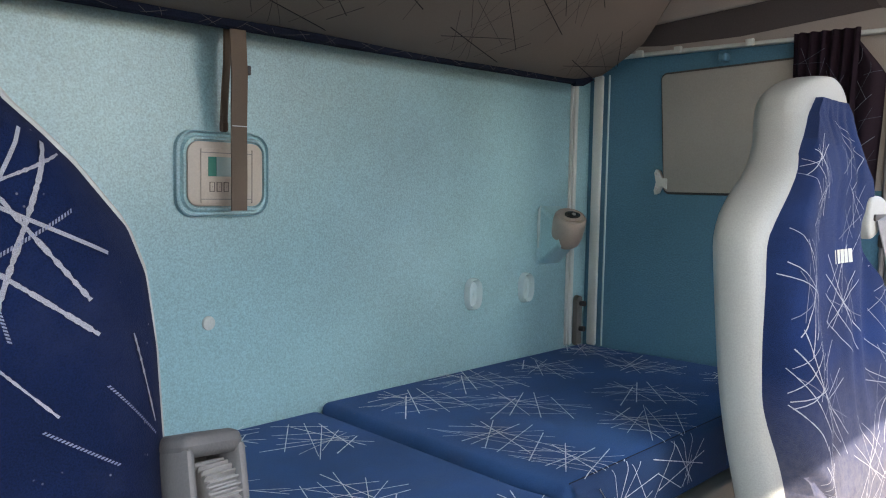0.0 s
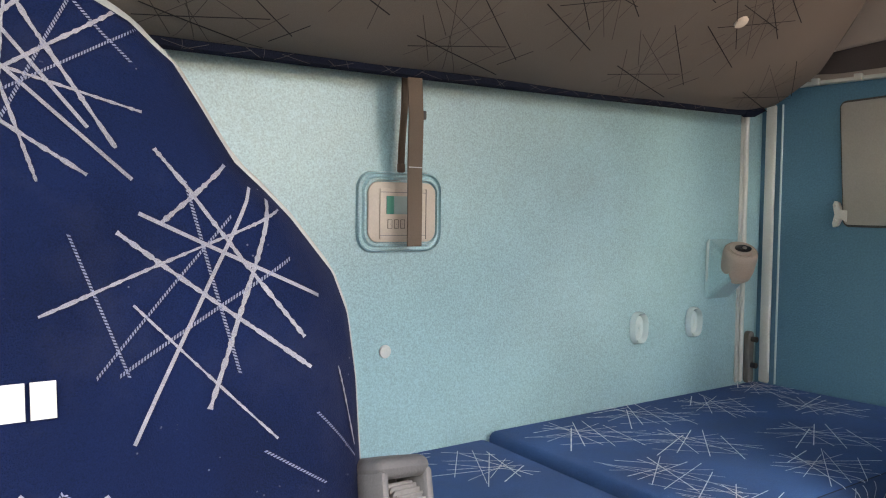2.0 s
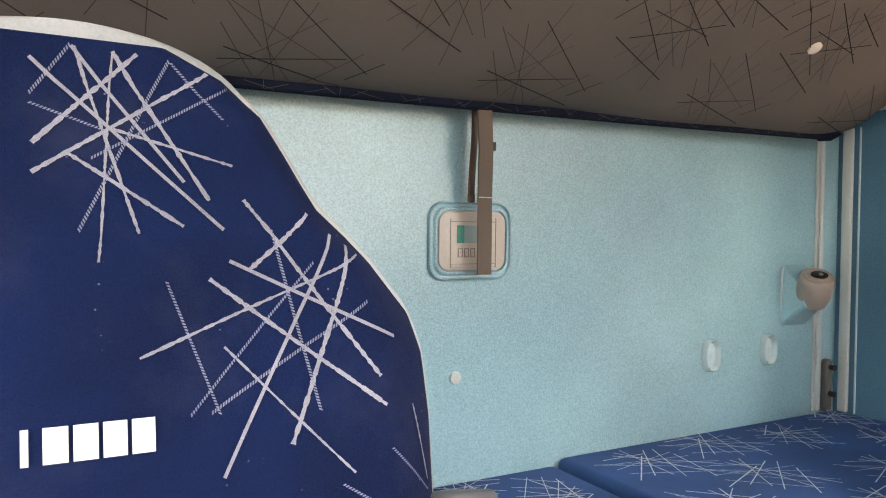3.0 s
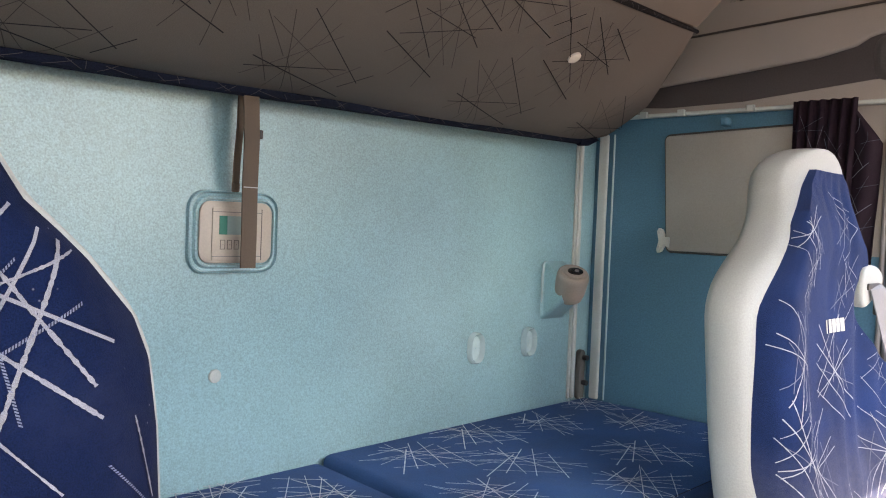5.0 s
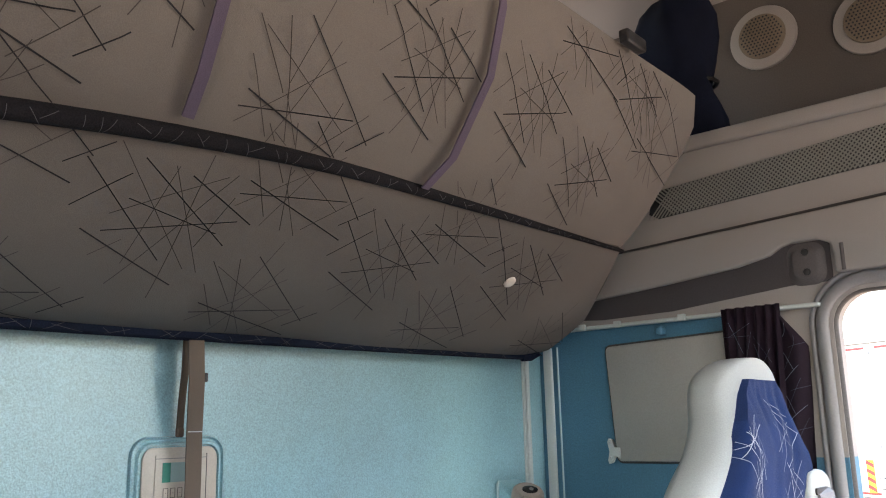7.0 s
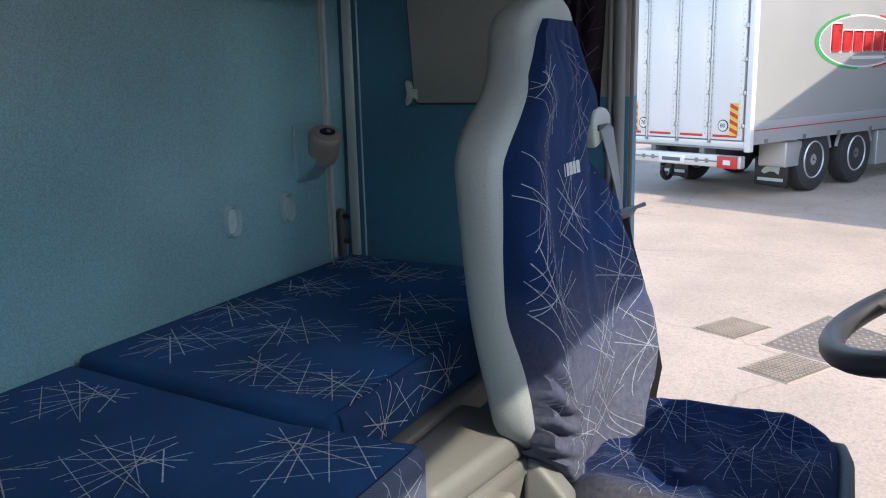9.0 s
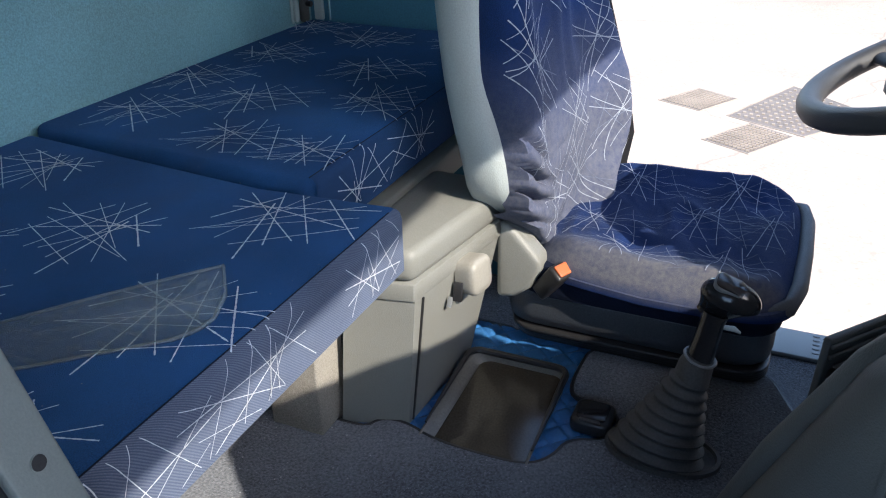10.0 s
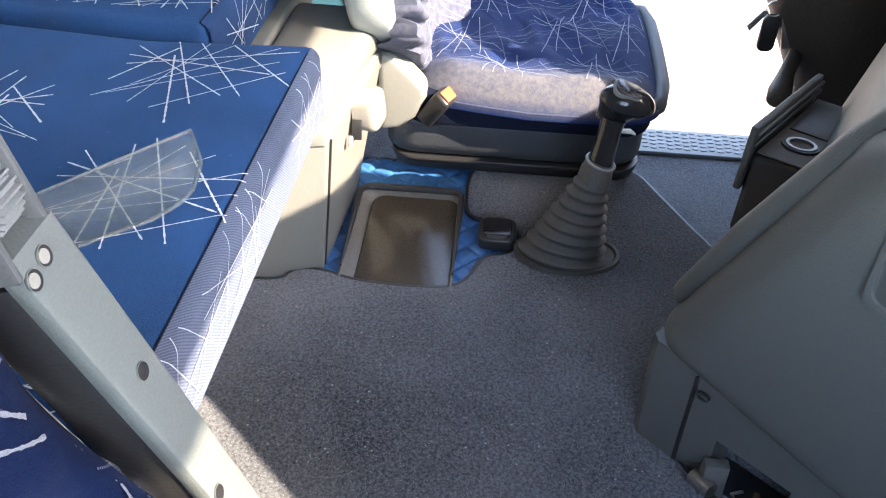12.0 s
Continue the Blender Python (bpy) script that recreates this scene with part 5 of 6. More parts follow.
woven(bed2, lines, bed_surface(0.4232, 1.0340, LEFT_X + 0.03, 0.872, True), 0.0014, ("bed_thread", "bed_thread"), pitch=0.0024)
lines = []
for i, (x, y) in enumerate(((1.205, 1.500), (1.250, 1.285), (1.075, 1.650), (1.470, 1.650), (1.020, 1.400), (1.640, 1.510), (1.450, 1.390), (1.690, 1.300), (1.280, 1.690), (1.720, 1.700), (1.00, 1.24))):
    lines += motif(MOTIF_STAR, x, y, YARN, 8, (1, -0.95)[i % 2], (1, 0.9)[i % 2], (0.1, -0.3, 0.5)[i % 3])
woven(bed1, lines, bed_surface(0.4352, 1.1785, 0.94, 1.79, False), 0.0019, ("bed_thread", "bed_thread"), pitch=0.0030)
lines = []
for i, x in enumerate((1.02, 1.24, 1.46, 1.68)):
    lines += motif(MOTIF_STAR[::2] + MOTIF_STAR[1:4], x, 1.125 + 0.012 * math.sin(i * 2.3), YARN, 8, 0.9, (0.9, -0.9)[i % 2], 1.4 + 0.25 * math.sin(i * 2.2))
woven(bed1, lines, bed_surface(0.4352, 1.1785, 0.94, 1.79, True), 0.0016, ("bed_thread", "bed_thread"), pitch=0.0030)
for b_, pts in ((bed2, [(LEFT_X + 0.03, 1.0455, 0.4212), (0.87, 1.0455, 0.4212)]), (bed1, [(0.91, 1.1905, 0.4332), (1.79, 1.1905, 0.4332)])):
    part("edge_seam", tube(pts, 0.0010, 6), M["skirt"], b_, "dark sewn edge seam")
def ribbed_band(y_front, top, x0, x1, low):
    prof = [(y_front + 0.016 - 0.0166 * math.sin(radians(a)), top - 0.016 + 0.0166 * math.cos(radians(a))) for a in (22, 35, 50, 65, 80, 90)] + [(y_front - 0.0006, low), (y_front + 0.004, low - 0.001)]
    return loft([[(x0 + (x1 - x0) * q / 30, y, z) for y, z in prof] for q in range(31)], closed=False)
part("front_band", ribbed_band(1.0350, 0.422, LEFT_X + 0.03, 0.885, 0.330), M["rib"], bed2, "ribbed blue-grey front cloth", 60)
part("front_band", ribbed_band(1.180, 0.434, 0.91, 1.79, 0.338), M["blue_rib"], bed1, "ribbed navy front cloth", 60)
structure("bunk_ledge", box(0.93, SIDE_X - 0.02, 1.165, 1.20, 0.27, 0.326, 0.006), M["plastic"], "beige-grey ledge under the mattress")

# ---- floor cover, tray, gear lever ----
tunnel_quilt = thing("quilted_mat", (1.1, 0.95, -0.01), "blue diamond-quilted vinyl mat on the engine tunnel", "floor mat")
qb = bmesh.new()
QX0, QX1, QY0, QY1, QS = 0.90, 1.295, 0.70, 1.17, 0.004
nx, ny = int((QX1 - QX0) / QS), int((QY1 - QY0) / QS)
grid = []
for j in range(ny + 1):
    row = []
    for i in range(nx + 1):
        x, y = QX0 + i * QS, QY0 + j * QS
        a, b_ = (x + y) / 0.050, (x - y) / 0.050
        h = min(abs(a - round(a)), abs(b_ - round(b_)))
        row.append(qb.verts.new((x, y, -0.005 + 0.005 * min(1, h / 0.13))))
    grid.append(row)
for r0, r1 in zip(grid, grid[1:]):
    for i in range(nx):
        qb.faces.new((r0[i], r0[i + 1], r1[i + 1], r1[i]))
part("quilted_cover", qb, M["quilt"], tunnel_quilt, "", 50)


carpet_poly = [(0.43, FRONT_Y + 0.02), (0.97, FRONT_Y + 0.02), (0.975, 0.30), (0.985, 0.385), (1.105, 0.450), (1.166, 0.482), (1.247, 0.523), (1.300, 0.548), (1.315, 0.60), (1.312, 0.66), (1.290, 0.74), (1.285, 0.855), (1.20, 0.862), (1.125, 0.856), (1.112, 0.82), (1.105, 0.77), (1.06, 0.755), (1.028, 0.775), (1.01, 0.825), (0.965, 0.835), (0.935, 0.858), (0.925, 0.90), (0.928, 1.02), (0.95, 1.075), (0.945, 1.12), (0.91, 1.135), (0.92, 1.26), (0.92, 1.40), (0.43, 1.40)]
carpet = thing("tunnel_carpet", (0.7, 0.6, 0.0), "charcoal fleck carpet over the engine tunnel", "carpet")
cp = prism(soft(carpet_poly), "z", -0.004, 0.008, 0.004, 2)
part("carpet_sheet", cp, M["carpet"], carpet)
part("bound_edge", tube([(x, y, 0.004) for x, y in soft(carpet_poly)], 0.0045, 6, closed=True), M["black"], carpet, "black bound edge")
flap_rows = []
for (x, y), (nx_, ny_) in zip(TUNNEL_EDGE, ((1, 0), (0.98, -0.2), (0.7, -0.7), (0.45, -0.9), (0.47, -0.88), (0.46, -0.88), (0.45, -0.9))):
    flap_rows.append([(x + nx_ * d, y + ny_ * d, z) for d, z in ((-0.02, 0.006), (0.006, 0.004), (0.016, -0.012), (0.024, -0.06), (0.032, -0.14), (0.045, SILL_Z + 0.006), (0.10, SILL_Z + 0.004))])
part("side_flap", loft(flap_rows, closed=False), M["carpet"], carpet, "carpet flap down the tunnel side", 60)

tray = thing("tunnel_tray", (1.02, 0.95, 0.0), "shallow glossy dark brown storage tray on the tunnel", "tray")
tp = rrect(0.880, 1.152, 0.866, 1.045, 0.022, 5)
TC = (1.03, 0.955)


def tray_ring(k, z):
    return [(TC[0] + (x - TC[0]) * k, TC[1] + (y - TC[1]) * k - (0.020 if y > TC[1] and k < 0.965 else 0.0), 0.001 + (z - 0.001) * (0.12 + 0.88 * min(1.0, max(0.0, (x - 0.915) / 0.10)))) for x, y in tp]


part("basin", loft([tray_ring(0.97, 0.001), tray_ring(1.02, 0.030), tray_ring(1.0, 0.0335), tray_ring(0.975, 0.032), tray_ring(0.966, 0.026), tray_ring(0.955, 0.009), tray_ring(0.93, 0.005), tray_ring(0.3, 0.005)]), M["tray"], tray, "", 50)
rim_pts = [p for p in tray_ring(1.0, 0.0335) if p[0] > 1.0]
k0 = max(range(len(rim_pts)), key=lambda i: math.dist(rim_pts[i - 1], rim_pts[i]))
near_end = [(0.955, rim_pts[k0][1], 0.014)], [(0.955, rim_pts[k0 - 1][1], 0.014)]
part("rim", tube(near_end[0] + rim_pts[k0:] + rim_pts[:k0] + near_end[1], [0.002] + [0.0062] * len(rim_pts) + [0.002], 8), M["black"], tray, "dark rounded rim")
part("liner", loft([tray_ring(0.950, 0.0052), tray_ring(0.958, 0.0175), tray_ring(0.945, 0.0195), tray_ring(0.2, 0.0185)]), M["tray_mat"], tray, "worn brown tray bottom")
ash = thing("ashtray", (1.07, 0.80, 0.0), "small black ashtray box beside the gear lever", "ashtray")
part("case", prism(rrect(1.035, 1.10, 0.768, 0.832, 0.014), "z", 0.001, 0.026, 0.006, 3), M["black"], ash)
part("lid", prism(rrect(1.043, 1.092, 0.776, 0.824, 0.009), "z", 0.0262, 0.0295, 0.0015), M["gloss"], ash, "glossy black lid")
part("lid_lip", box(1.038, 1.044, 0.783, 0.817, 0.024, 0.030, 0.002), M["rubber"], ash)

gear = thing("gear_lever", (1.03, 0.685, 0.008), "black gear lever with ribbed rubber gaiter", "gear lever")
ring_t = [2 * math.pi * k / 36 for k in range(36)]
part("base_ring", loft([[(1.035 + math.cos(a) * rx, 0.684 + math.sin(a) * ry, z) for a in ring_t] for rx, ry, z in ((0.056, 0.088, 0.009), (0.055, 0.087, 0.016), (0.050, 0.081, 0.017), (0.047, 0.078, 0.0125))]), M["rubber"], gear)
# gaiter: tapering folds, each with a sharp rim and a soft hollow, leaning forward
rings = []
FOLDS = 8
for i in range(FOLDS * 8 + 1):
    k = i / (FOLDS * 8)
    q = (k * FOLDS) % 1.0
    z = 0.012 + 0.138 * k ** 0.92
    cx_, cy_ = 1.021 + 0.030 * k, 0.694 - 0.037 * k
    r = (0.0228 + 0.037 * (1 - k) ** 1.15) * (1 + (0.24 - 0.02 * k) * (1 - abs(2 * q - 0.9)) ** 1.6 * (0 < k < 1))
    rings.append([(cx_ + r * math.cos(a) * (0.62 + 0.33 * k), cy_ + r * math.sin(a) * (1.06 - 0.06 * k), z + 0.010 * math.sin(a) * (1 - 0.4 * k) - 0.004 * math.cos(a)) for a in ring_t])
part("gaiter", loft(rings), M["rubber"], gear, "ribbed black rubber gaiter", 60)
axis = [Vector(p) for p in ((1.050, 0.658, 0.140), (1.054, 0.654, 0.165), (1.057, 0.650, 0.178), (1.062, 0.646, 0.205), (1.068, 0.642, 0.232), (1.072, 0.639, 0.246))]
part("collar", tube(axis[:3], [0.027, 0.025, 0.0215], 20), M["rubber"], gear, "smooth rubber collar", 60)
part("collar_edge", tube([axis[2] + Vector((0.022 * math.cos(a), 0.022 * math.sin(a), 0.006 * math.sin(a))) for a in ring_t], 0.0024, 6, closed=True), M["grey"], gear, "worn pale collar edge")
part("stick", tube(axis[2:], [0.0195, 0.0180, 0.0175, 0.019], 18), M["gloss"], gear, "", 60)
KM = Matrix.Translation((1.080, 0.627, 0.268)) @ pose(0, 0, 0, 14, -4, 0)
kn_rings = []
for i in range(22):
    h = -0.030 + 0.058 * i / 21
    full = math.sqrt(max(0.0, 1 - ((h - 0.004) / 0.0262) ** 2)) if h > -0.008 else 0.0
    neck = 0.55 + 0.45 * min(1.0, max(0.0, (h + 0.030) / 0.030)) ** 1.4
    k = max(0.10, full if h > 0.004 else neck)
    kn_rings.append([(0.0285 * k * math.cos(a), 0.043 * k * math.sin(a) - 0.004 * k + 0.012 * max(0.0, -h) / 0.030, h) for a in ring_t])
kn = loft(kn_rings)
kn.transform(KM)
knob = part("knob", kn, M["gloss"], gear, "glossy black knob", 60)
PM = KM @ Matrix.Translation((-0.004, 0.004, 0.0262)) @ pose(0, 0, 0, 6, -8, 0)
for x0, x1, y0, y1, r, h0, h1, m_, nm, lb_ in ((-0.0175, 0.0175, -0.022, 0.022, 0.010, -0.006, 0.0012, "grey", "plate_edge", "grey plate edge"), (-0.0160, 0.0160, -0.0205, 0.0205, 0.009, 0.0010, 0.0028, "gloss", "shift_plate", "shiny shift pattern plate")):
    kc = prism(rrect(x0, x1, y0, y1, r), "z", h0, h1, 0.0008)
    kc.transform(PM)
    part(nm, kc, M[m_], knob, lb_)
part("splitter_tab", tube([(1.072, 0.626, 0.226), (1.076, 0.611, 0.224), (1.079, 0.603, 0.218)], [0.005, 0.006, 0.003], 10, flat=0.6), M["strip"], gear, "white splitter switch", 60)

# ---- storage box between bed and seat ----
bin_ = thing("storage_box", (1.07, 1.11, 0.0), "beige-grey plastic storage box with lid and pull handle", "storage box")
lid_poly = [(0.948, 1.052), (1.205, 1.012), (1.258, 1.035), (1.262, 1.165), (0.925, 1.165)]
part("lid", prism(lid_poly, "z", 0.2695, 0.322, 0.016, 4), M["plastic"], bin_)
def shrink(poly, cxy, k):
    return [(cxy[0] + (x - cxy[0]) * k, cxy[1] + (y - cxy[1]) * k) for x, y in poly]
body_top, body_low = shrink(lid_poly, (1.10, 1.13), 0.97), [(0.955, 1.075), (1.175, 1.060), (1.235, 1.075), (1.245, 1.178), (0.918, 1.178)]
part("body", loft([[(x, y, z) for x, y in p] for p, z in ((body_low, 0.0), (body_top, 0.24), (body_top, 0.268))]), M["plastic"], bin_, "", 25)
part("lip", prism(shrink(lid_poly, (1.10, 1.13), 0.995), "z", 0.238, 0.2685, 0.003), M["plastic"], bin_)
part("door_gap", ribbon([(0.972, 1.0495, 0.236), (0.969, 1.0605, 0.12), (0.965, 1.0725, 0.004)], 0.003, 0.003, (1, -0.15, 0)), M["black"], bin_)
hb = loft([[(0.029 * q * math.copysign(abs(math.cos(a)) ** 0.5, math.cos(a)), -d, 0.031 * q * math.copysign(abs(math.sin(a)) ** 0.5, math.sin(a)) + 0.004 * (1 - q)) for a in [2 * math.pi * k / 32 for k in range(32)]] for q, d in ((0.94, -0.012), (0.97, 0.006), (1.0, 0.014), (0.97, 0.020), (0.88, 0.0245), (0.6, 0.026), (0.2, 0.0265))])
hb.transform(pose(1.085, 1.020, 0.226, -6, 0, -9))
part("pull_handle", hb, M["pale"], bin_, "cream moulded pull handle", 60)
part("handle_recess", prism([(1.049, 0.190), (1.058, 0.190), (1.058, 0.222), (1.055, 0.222)], "y", 1.021, 1.036, 0.001), M["black"], bin_, "dark handle recess")
part("lock", prism([(1.033, 0.187), (1.041, 0.187), (1.041, 0.203)], "y", 1.0315, 1.040, 0.0008), M["grey"], bin_, "small grey lock mark")
structure("bunk_base_side", box(0.868, 0.948, 1.185, 1.28, SILL_Z + 0.21, 0.315, 0.004), M["tan"], "tan carpeted panel beside the box")

# ---- passenger armrest, folded up ----
arm = thing("armrest", (0.29, 0.93, 0.2), "grey-green plastic armrest folded upright beside the passenger seat", "armrest")
def arm_at(h):
    return Vector((0.272 + 0.030 * (0.66 - h) / 0.45, 1.052 - 0.28 * (0.66 - h), h))
def arm_rings(w, d0, d1, heights):
    out = []
    for h in heights:
        c = arm_at(h)
        k = max(0.0, min(1.0, (h - 0.40) / 0.19))
        out.append([c + Vector((x * w * (1 + 0.24 * k) - 0.004 * k, d0 + (y + 1) / 2 * (d1 - d0), 0)) for x, y in rrect(-1, 1, -1, 1, 0.22, 3)])
    return out
part("face_plate", loft(arm_rings(0.0190, 0.0, 0.016, (0.14, 0.2, 0.4, 0.606))), M["arm"], arm, "grey-green plastic face")
part("spine", loft(arm_rings(0.0175, 0.0165, 0.062, (0.14, 0.2, 0.4, 0.582))), M["black"], arm, "black plastic body")
fr = None
for x0, x1 in ((-0.023, -0.016), (0.016, 0.023)):
    fr = box(x0, x1, 0.0, 0.055, -0.056, 0.015, 0.004, 2, fr)
fr = box(-0.023, 0.023, 0.0, 0.06, 0.008, 0.024, 0.008, 3, fr)
fr = box(-0.018, 0.018, 0.040, 0.055, -0.056, 0.015, 0.003, 2, fr)
fr.transform(Matrix.Translation(arm_at(0.645)) @ pose(0, 0, 0, -15.6, 4, 0))
part("tip_frame", fr, M["arm_dark"], arm, "dark grey rounded tip frame")
wheel_ring = [(0.0215 if k % 4 < 2 else 0.0185, 2 * math.pi * k / 104) for k in range(104)]
wh = loft([[(x, r * math.cos(a) * q, r * math.sin(a) * q) for r, a in wheel_ring] for x, q in ((-0.012, 0.9), (-0.011, 1.0), (0.011, 1.0), (0.012, 0.9))])
wh.transform(Matrix.Translation(arm_at(0.622) + Vector((0.003, 0.024, 0))))
part("thumb_wheel", wh, M["grey"], arm, "grey ribbed adjusting wheel")
for h, off, screwed in ((0.594, -0.006, True), (0.590, -0.0215, True), (0.495, 0.000, False), (0.381, -0.012, False), (0.26, -0.004, False)):
    at = Matrix.Translation(arm_at(h) + Vector((off, -0.0002, 0))) @ pose(0, 0, 0, -15.6, 0, 0)
    q = disc((0, 0, 0), 0.0060, "y", 0.0016, 24)
    q.transform(at)
    sc = part("screw_hole", q, M["black"], arm, "dark screw hole")
    q = loft([[(r * math.cos(a), y, r * math.sin(a)) for a in [2 * math.pi * k / 20 for k in range(20)]] for r, y in ((0.0064, 0.0), (0.0066, -0.0012), (0.0060, -0.0012), (0.0058, 0.0004))], caps=False)
    q.transform(at)
    part("hole_rim", q, M["arm"], sc)
    if screwed:
        q = disc((-0.0012, 0, 0.0006), 0.0042, "y", 0.0034, 16)
        q.transform(at)
        part("screw", q, M["pale"], sc, "bright screw head")

# ---- clear deflector lying on the bed ----
dv = []
for i in range(33):
    k = i / 32
    h = 0.060 * (1 - 0.50 * min(1.0, k * 1.5))
    cut = 0.030 * (1 - math.sqrt(max(0.0, 1 - max(0.0, 1 - i / 5) ** 2)))
    row = []
    for q in range(9):
        up = cut + (h - cut) * q / 8
        lean = 0.034 * (1 - math.cos(up / 0.058 * 1.3)) / 0.73
        row.append(Vector((0.558 - 0.30 * k + 0.72 * lean, 1.064 + 0.325 * k + 0.5 * lean, 0.4235 + 0.058 * math.sin(up / 0.058 * 1.30))))
    dv.append(row)
db = loft(dv, closed=False)
bmesh.ops.solidify(db, geom=db.faces[:], thickness=0.0022)
dfl = thing("wind_deflector", (0.45, 1.12, 0.424), "smoked clear plastic wind deflector lying on the mattress", "wind deflector")
sheet = part("clear_sheet", db, M["clear"], dfl, "", 60)
sheet.visible_shadow = False
rim_clear = clear.copy()
rim_clear.name = "frosted_clear_edge"
rim_clear.node_tree.nodes["Mix Shader"].inputs[0].default_value = 0.30
bead = part("edge_bead", tube([r[0] for r in dv], 0.0024, 6), rim_clear, dfl, "pale moulded edge")
bead.visible_shadow = False
bead = part("end_bead", tube([p for p in dv[0]] + [r[-1] for r in dv], 0.0016, 6), rim_clear, dfl, "pale moulded end")
bead.visible_shadow = False

# ---- dashboard ----
dash = thing("dashboard", (0.9, 0.2, 0.0), "dark grey moulded dashboard with angled centre console", "dashboard")
console = loft([
    [(0.672, 0.622, 0.175), (0.42, 0.351, 0.110), (0.42, -0.30, 0.110), (1.12, -0.30, 0.16), (1.10, 0.33, 0.17)],
    [(0.540, 0.505, 0.545), (0.40, 0.351, 0.60), (0.40, -0.30, 0.60), (1.15, -0.30, 0.52), (1.02, 0.30, 0.50)]])
bmesh.ops.recalc_face_normals(console, faces=console.faces[:])
console.normal_update()
bmesh.ops.bevel(console, geom=[e for e in console.edges if e.calc_face_angle(0) > 0.35], offset=0.044, segments=8, profile=0.5, affect="EDGES")
part("console", console, M["dash"], dash)
ridge = tube([(0.715, 0.575, 0.212), (0.70, 0.575, 0.235), (0.655, 0.540, 0.36), (0.605, 0.490, 0.50), (0.59, 0.43, 0.585)], [0.006, 0.016, 0.018, 0.018, 0.018], 12)
part("upper_ridge", ridge, M["dash"], dash)
# console foot: a front piece, a joint, and a side wall with an open hinge bay
def foot(q0, q1, z0, z1, deep=0.05):
    """A piece of the foot's long side between two shares of its length."""
    low = [Vector((0.682, 0.603, 0)).lerp(Vector((0.452, 0.345, 0)), q) for q in (q0, q1)]
    off = Vector((0.745, -0.665, 0)) * deep
    return loft([[(p.x, p.y, z) for p in (low[0], low[1], low[1] + off, low[0] + off)] for z in (z0, z1)])
nose = loft([[(0.640, 0.556, z), (0.676 + 0.006 * z, 0.596 + 0.01 * z, z), (0.690 + 0.006 * z, 0.598 + 0.01 * z, z), (0.708, 0.580 + 0.01 * z, z), (1.06, 0.32, z), (0.70, 0.44, z)] for z in (0.003, 0.176)])
part("foot_nose", nose, M["dash"], dash, "", 35)
for q0, q1, z0, z1 in ((0.195, 0.32, 0.003, 0.165), (0.32, 0.60, 0.088, 0.160), (0.60, 1.0, 0.003, 0.155)):
    part("foot_wall", foot(q0, q1, z0, z1), M["dash"], dash, "", 35)
part("joint_gap", foot(0.18, 0.20, 0.004, 0.160, 0.03), M["black"], dash, "dark panel joint")
# black core and floor sheet paint the shade inside the open bay
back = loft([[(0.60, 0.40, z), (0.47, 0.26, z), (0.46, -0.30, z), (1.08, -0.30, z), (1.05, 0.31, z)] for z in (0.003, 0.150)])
part("foot_core", back, M["black"], dash, "black core painting the shade under the console")
part("bay_shade_sheet", prism([(0.625, 0.535), (0.545, 0.445), (0.585, 0.410), (0.660, 0.500)], "z", 0.0085, 0.011), M["black"], dash, "black sheet painting shade in the hinge bay")
pl = loft([[(0.008 * q * math.cos(a), -d, 0.0045 * q * math.sin(a)) for a in [2 * math.pi * k / 20 for k in range(20)]] for q, d in ((1.0, -0.004), (1.0, 0.0015), (0.7, 0.003))])
pl.transform(pose(0.6215, 0.5475, 0.146, 0, 0, 228))
part("trim_plug", pl, M["black"], dash, "small oval plug")
VM = Matrix.Translation((0.490, 0.443, 0.448)) @ pose(0, 0, 0, 0, 0, 47)
vo_, vi_ = rrect(-0.056, 0.050, -0.056, 0.056, 0.018), rrect(-0.046, 0.040, -0.046, 0.046, 0.012)
vp = loft([[(o[0] + (i[0] - o[0]) * k, y, o[1] + (i[1] - o[1]) * k) for o, i in zip(vo_, vi_)] for k, y in ((-0.10, -0.004), (0.0, 0.0020), (0.30, 0.0024), (0.60, 0.0016), (0.70, -0.003), (1.0, -0.006))], caps=False)
vp.transform(VM)
vent = part("panel_surround", vp, M["dash"], dash, "", 60)
vp = prism(rrect(-0.047, 0.041, -0.047, 0.047, 0.012), "y", -0.008, -0.001, 0.002)
vp.transform(VM)
inner_ = part("panel_insert", vp, M["dash"], vent, "flat grey insert")
vp = box(-0.030, 0.030, -0.0008, 0.0035, -0.004, 0.004, 0.0015)
vp.transform(VM)
part("insert_rib", vp, M["dash"], inner_)
# unseen dash top, its humps and dips shaped to cast the cabin's shadows
top_rows = []
for x, z in ((LEFT_X + 0.01, 0.70), (0.06, 0.70), (0.144, 0.845), (0.195, 0.935), (0.25, 1.05), (0.34, 1.062), (0.49, 1.0), (0.574, 0.958), (0.674, 0.92), (0.795, 0.885), (0.82, 0.80), (0.86, 0.73), (0.95, 0.68), (0.985, 0.685), (1.0, 0.76), (1.09, 0.78), (1.11, 0.87), (1.36, 0.86), (1.375, 0.74), (1.42, 0.71), (1.43, 0.80), (1.60, 0.78), (SIDE_X - 0.02, 0.70)):
    top_rows.append([(x, FRONT_Y + 0.005, 0.02), (x, FRONT_Y + 0.005, 0.52), (x, -0.25, z - 0.12), (x, 0.02, z), (x, 0.09, z - 0.01), (x, 0.12, z - 0.06), (x, 0.10, 0.40), (x, 0.02, 0.02)])
part("dash_top_shadow_caster", loft(top_rows), M["dash"], dash, "", 50)

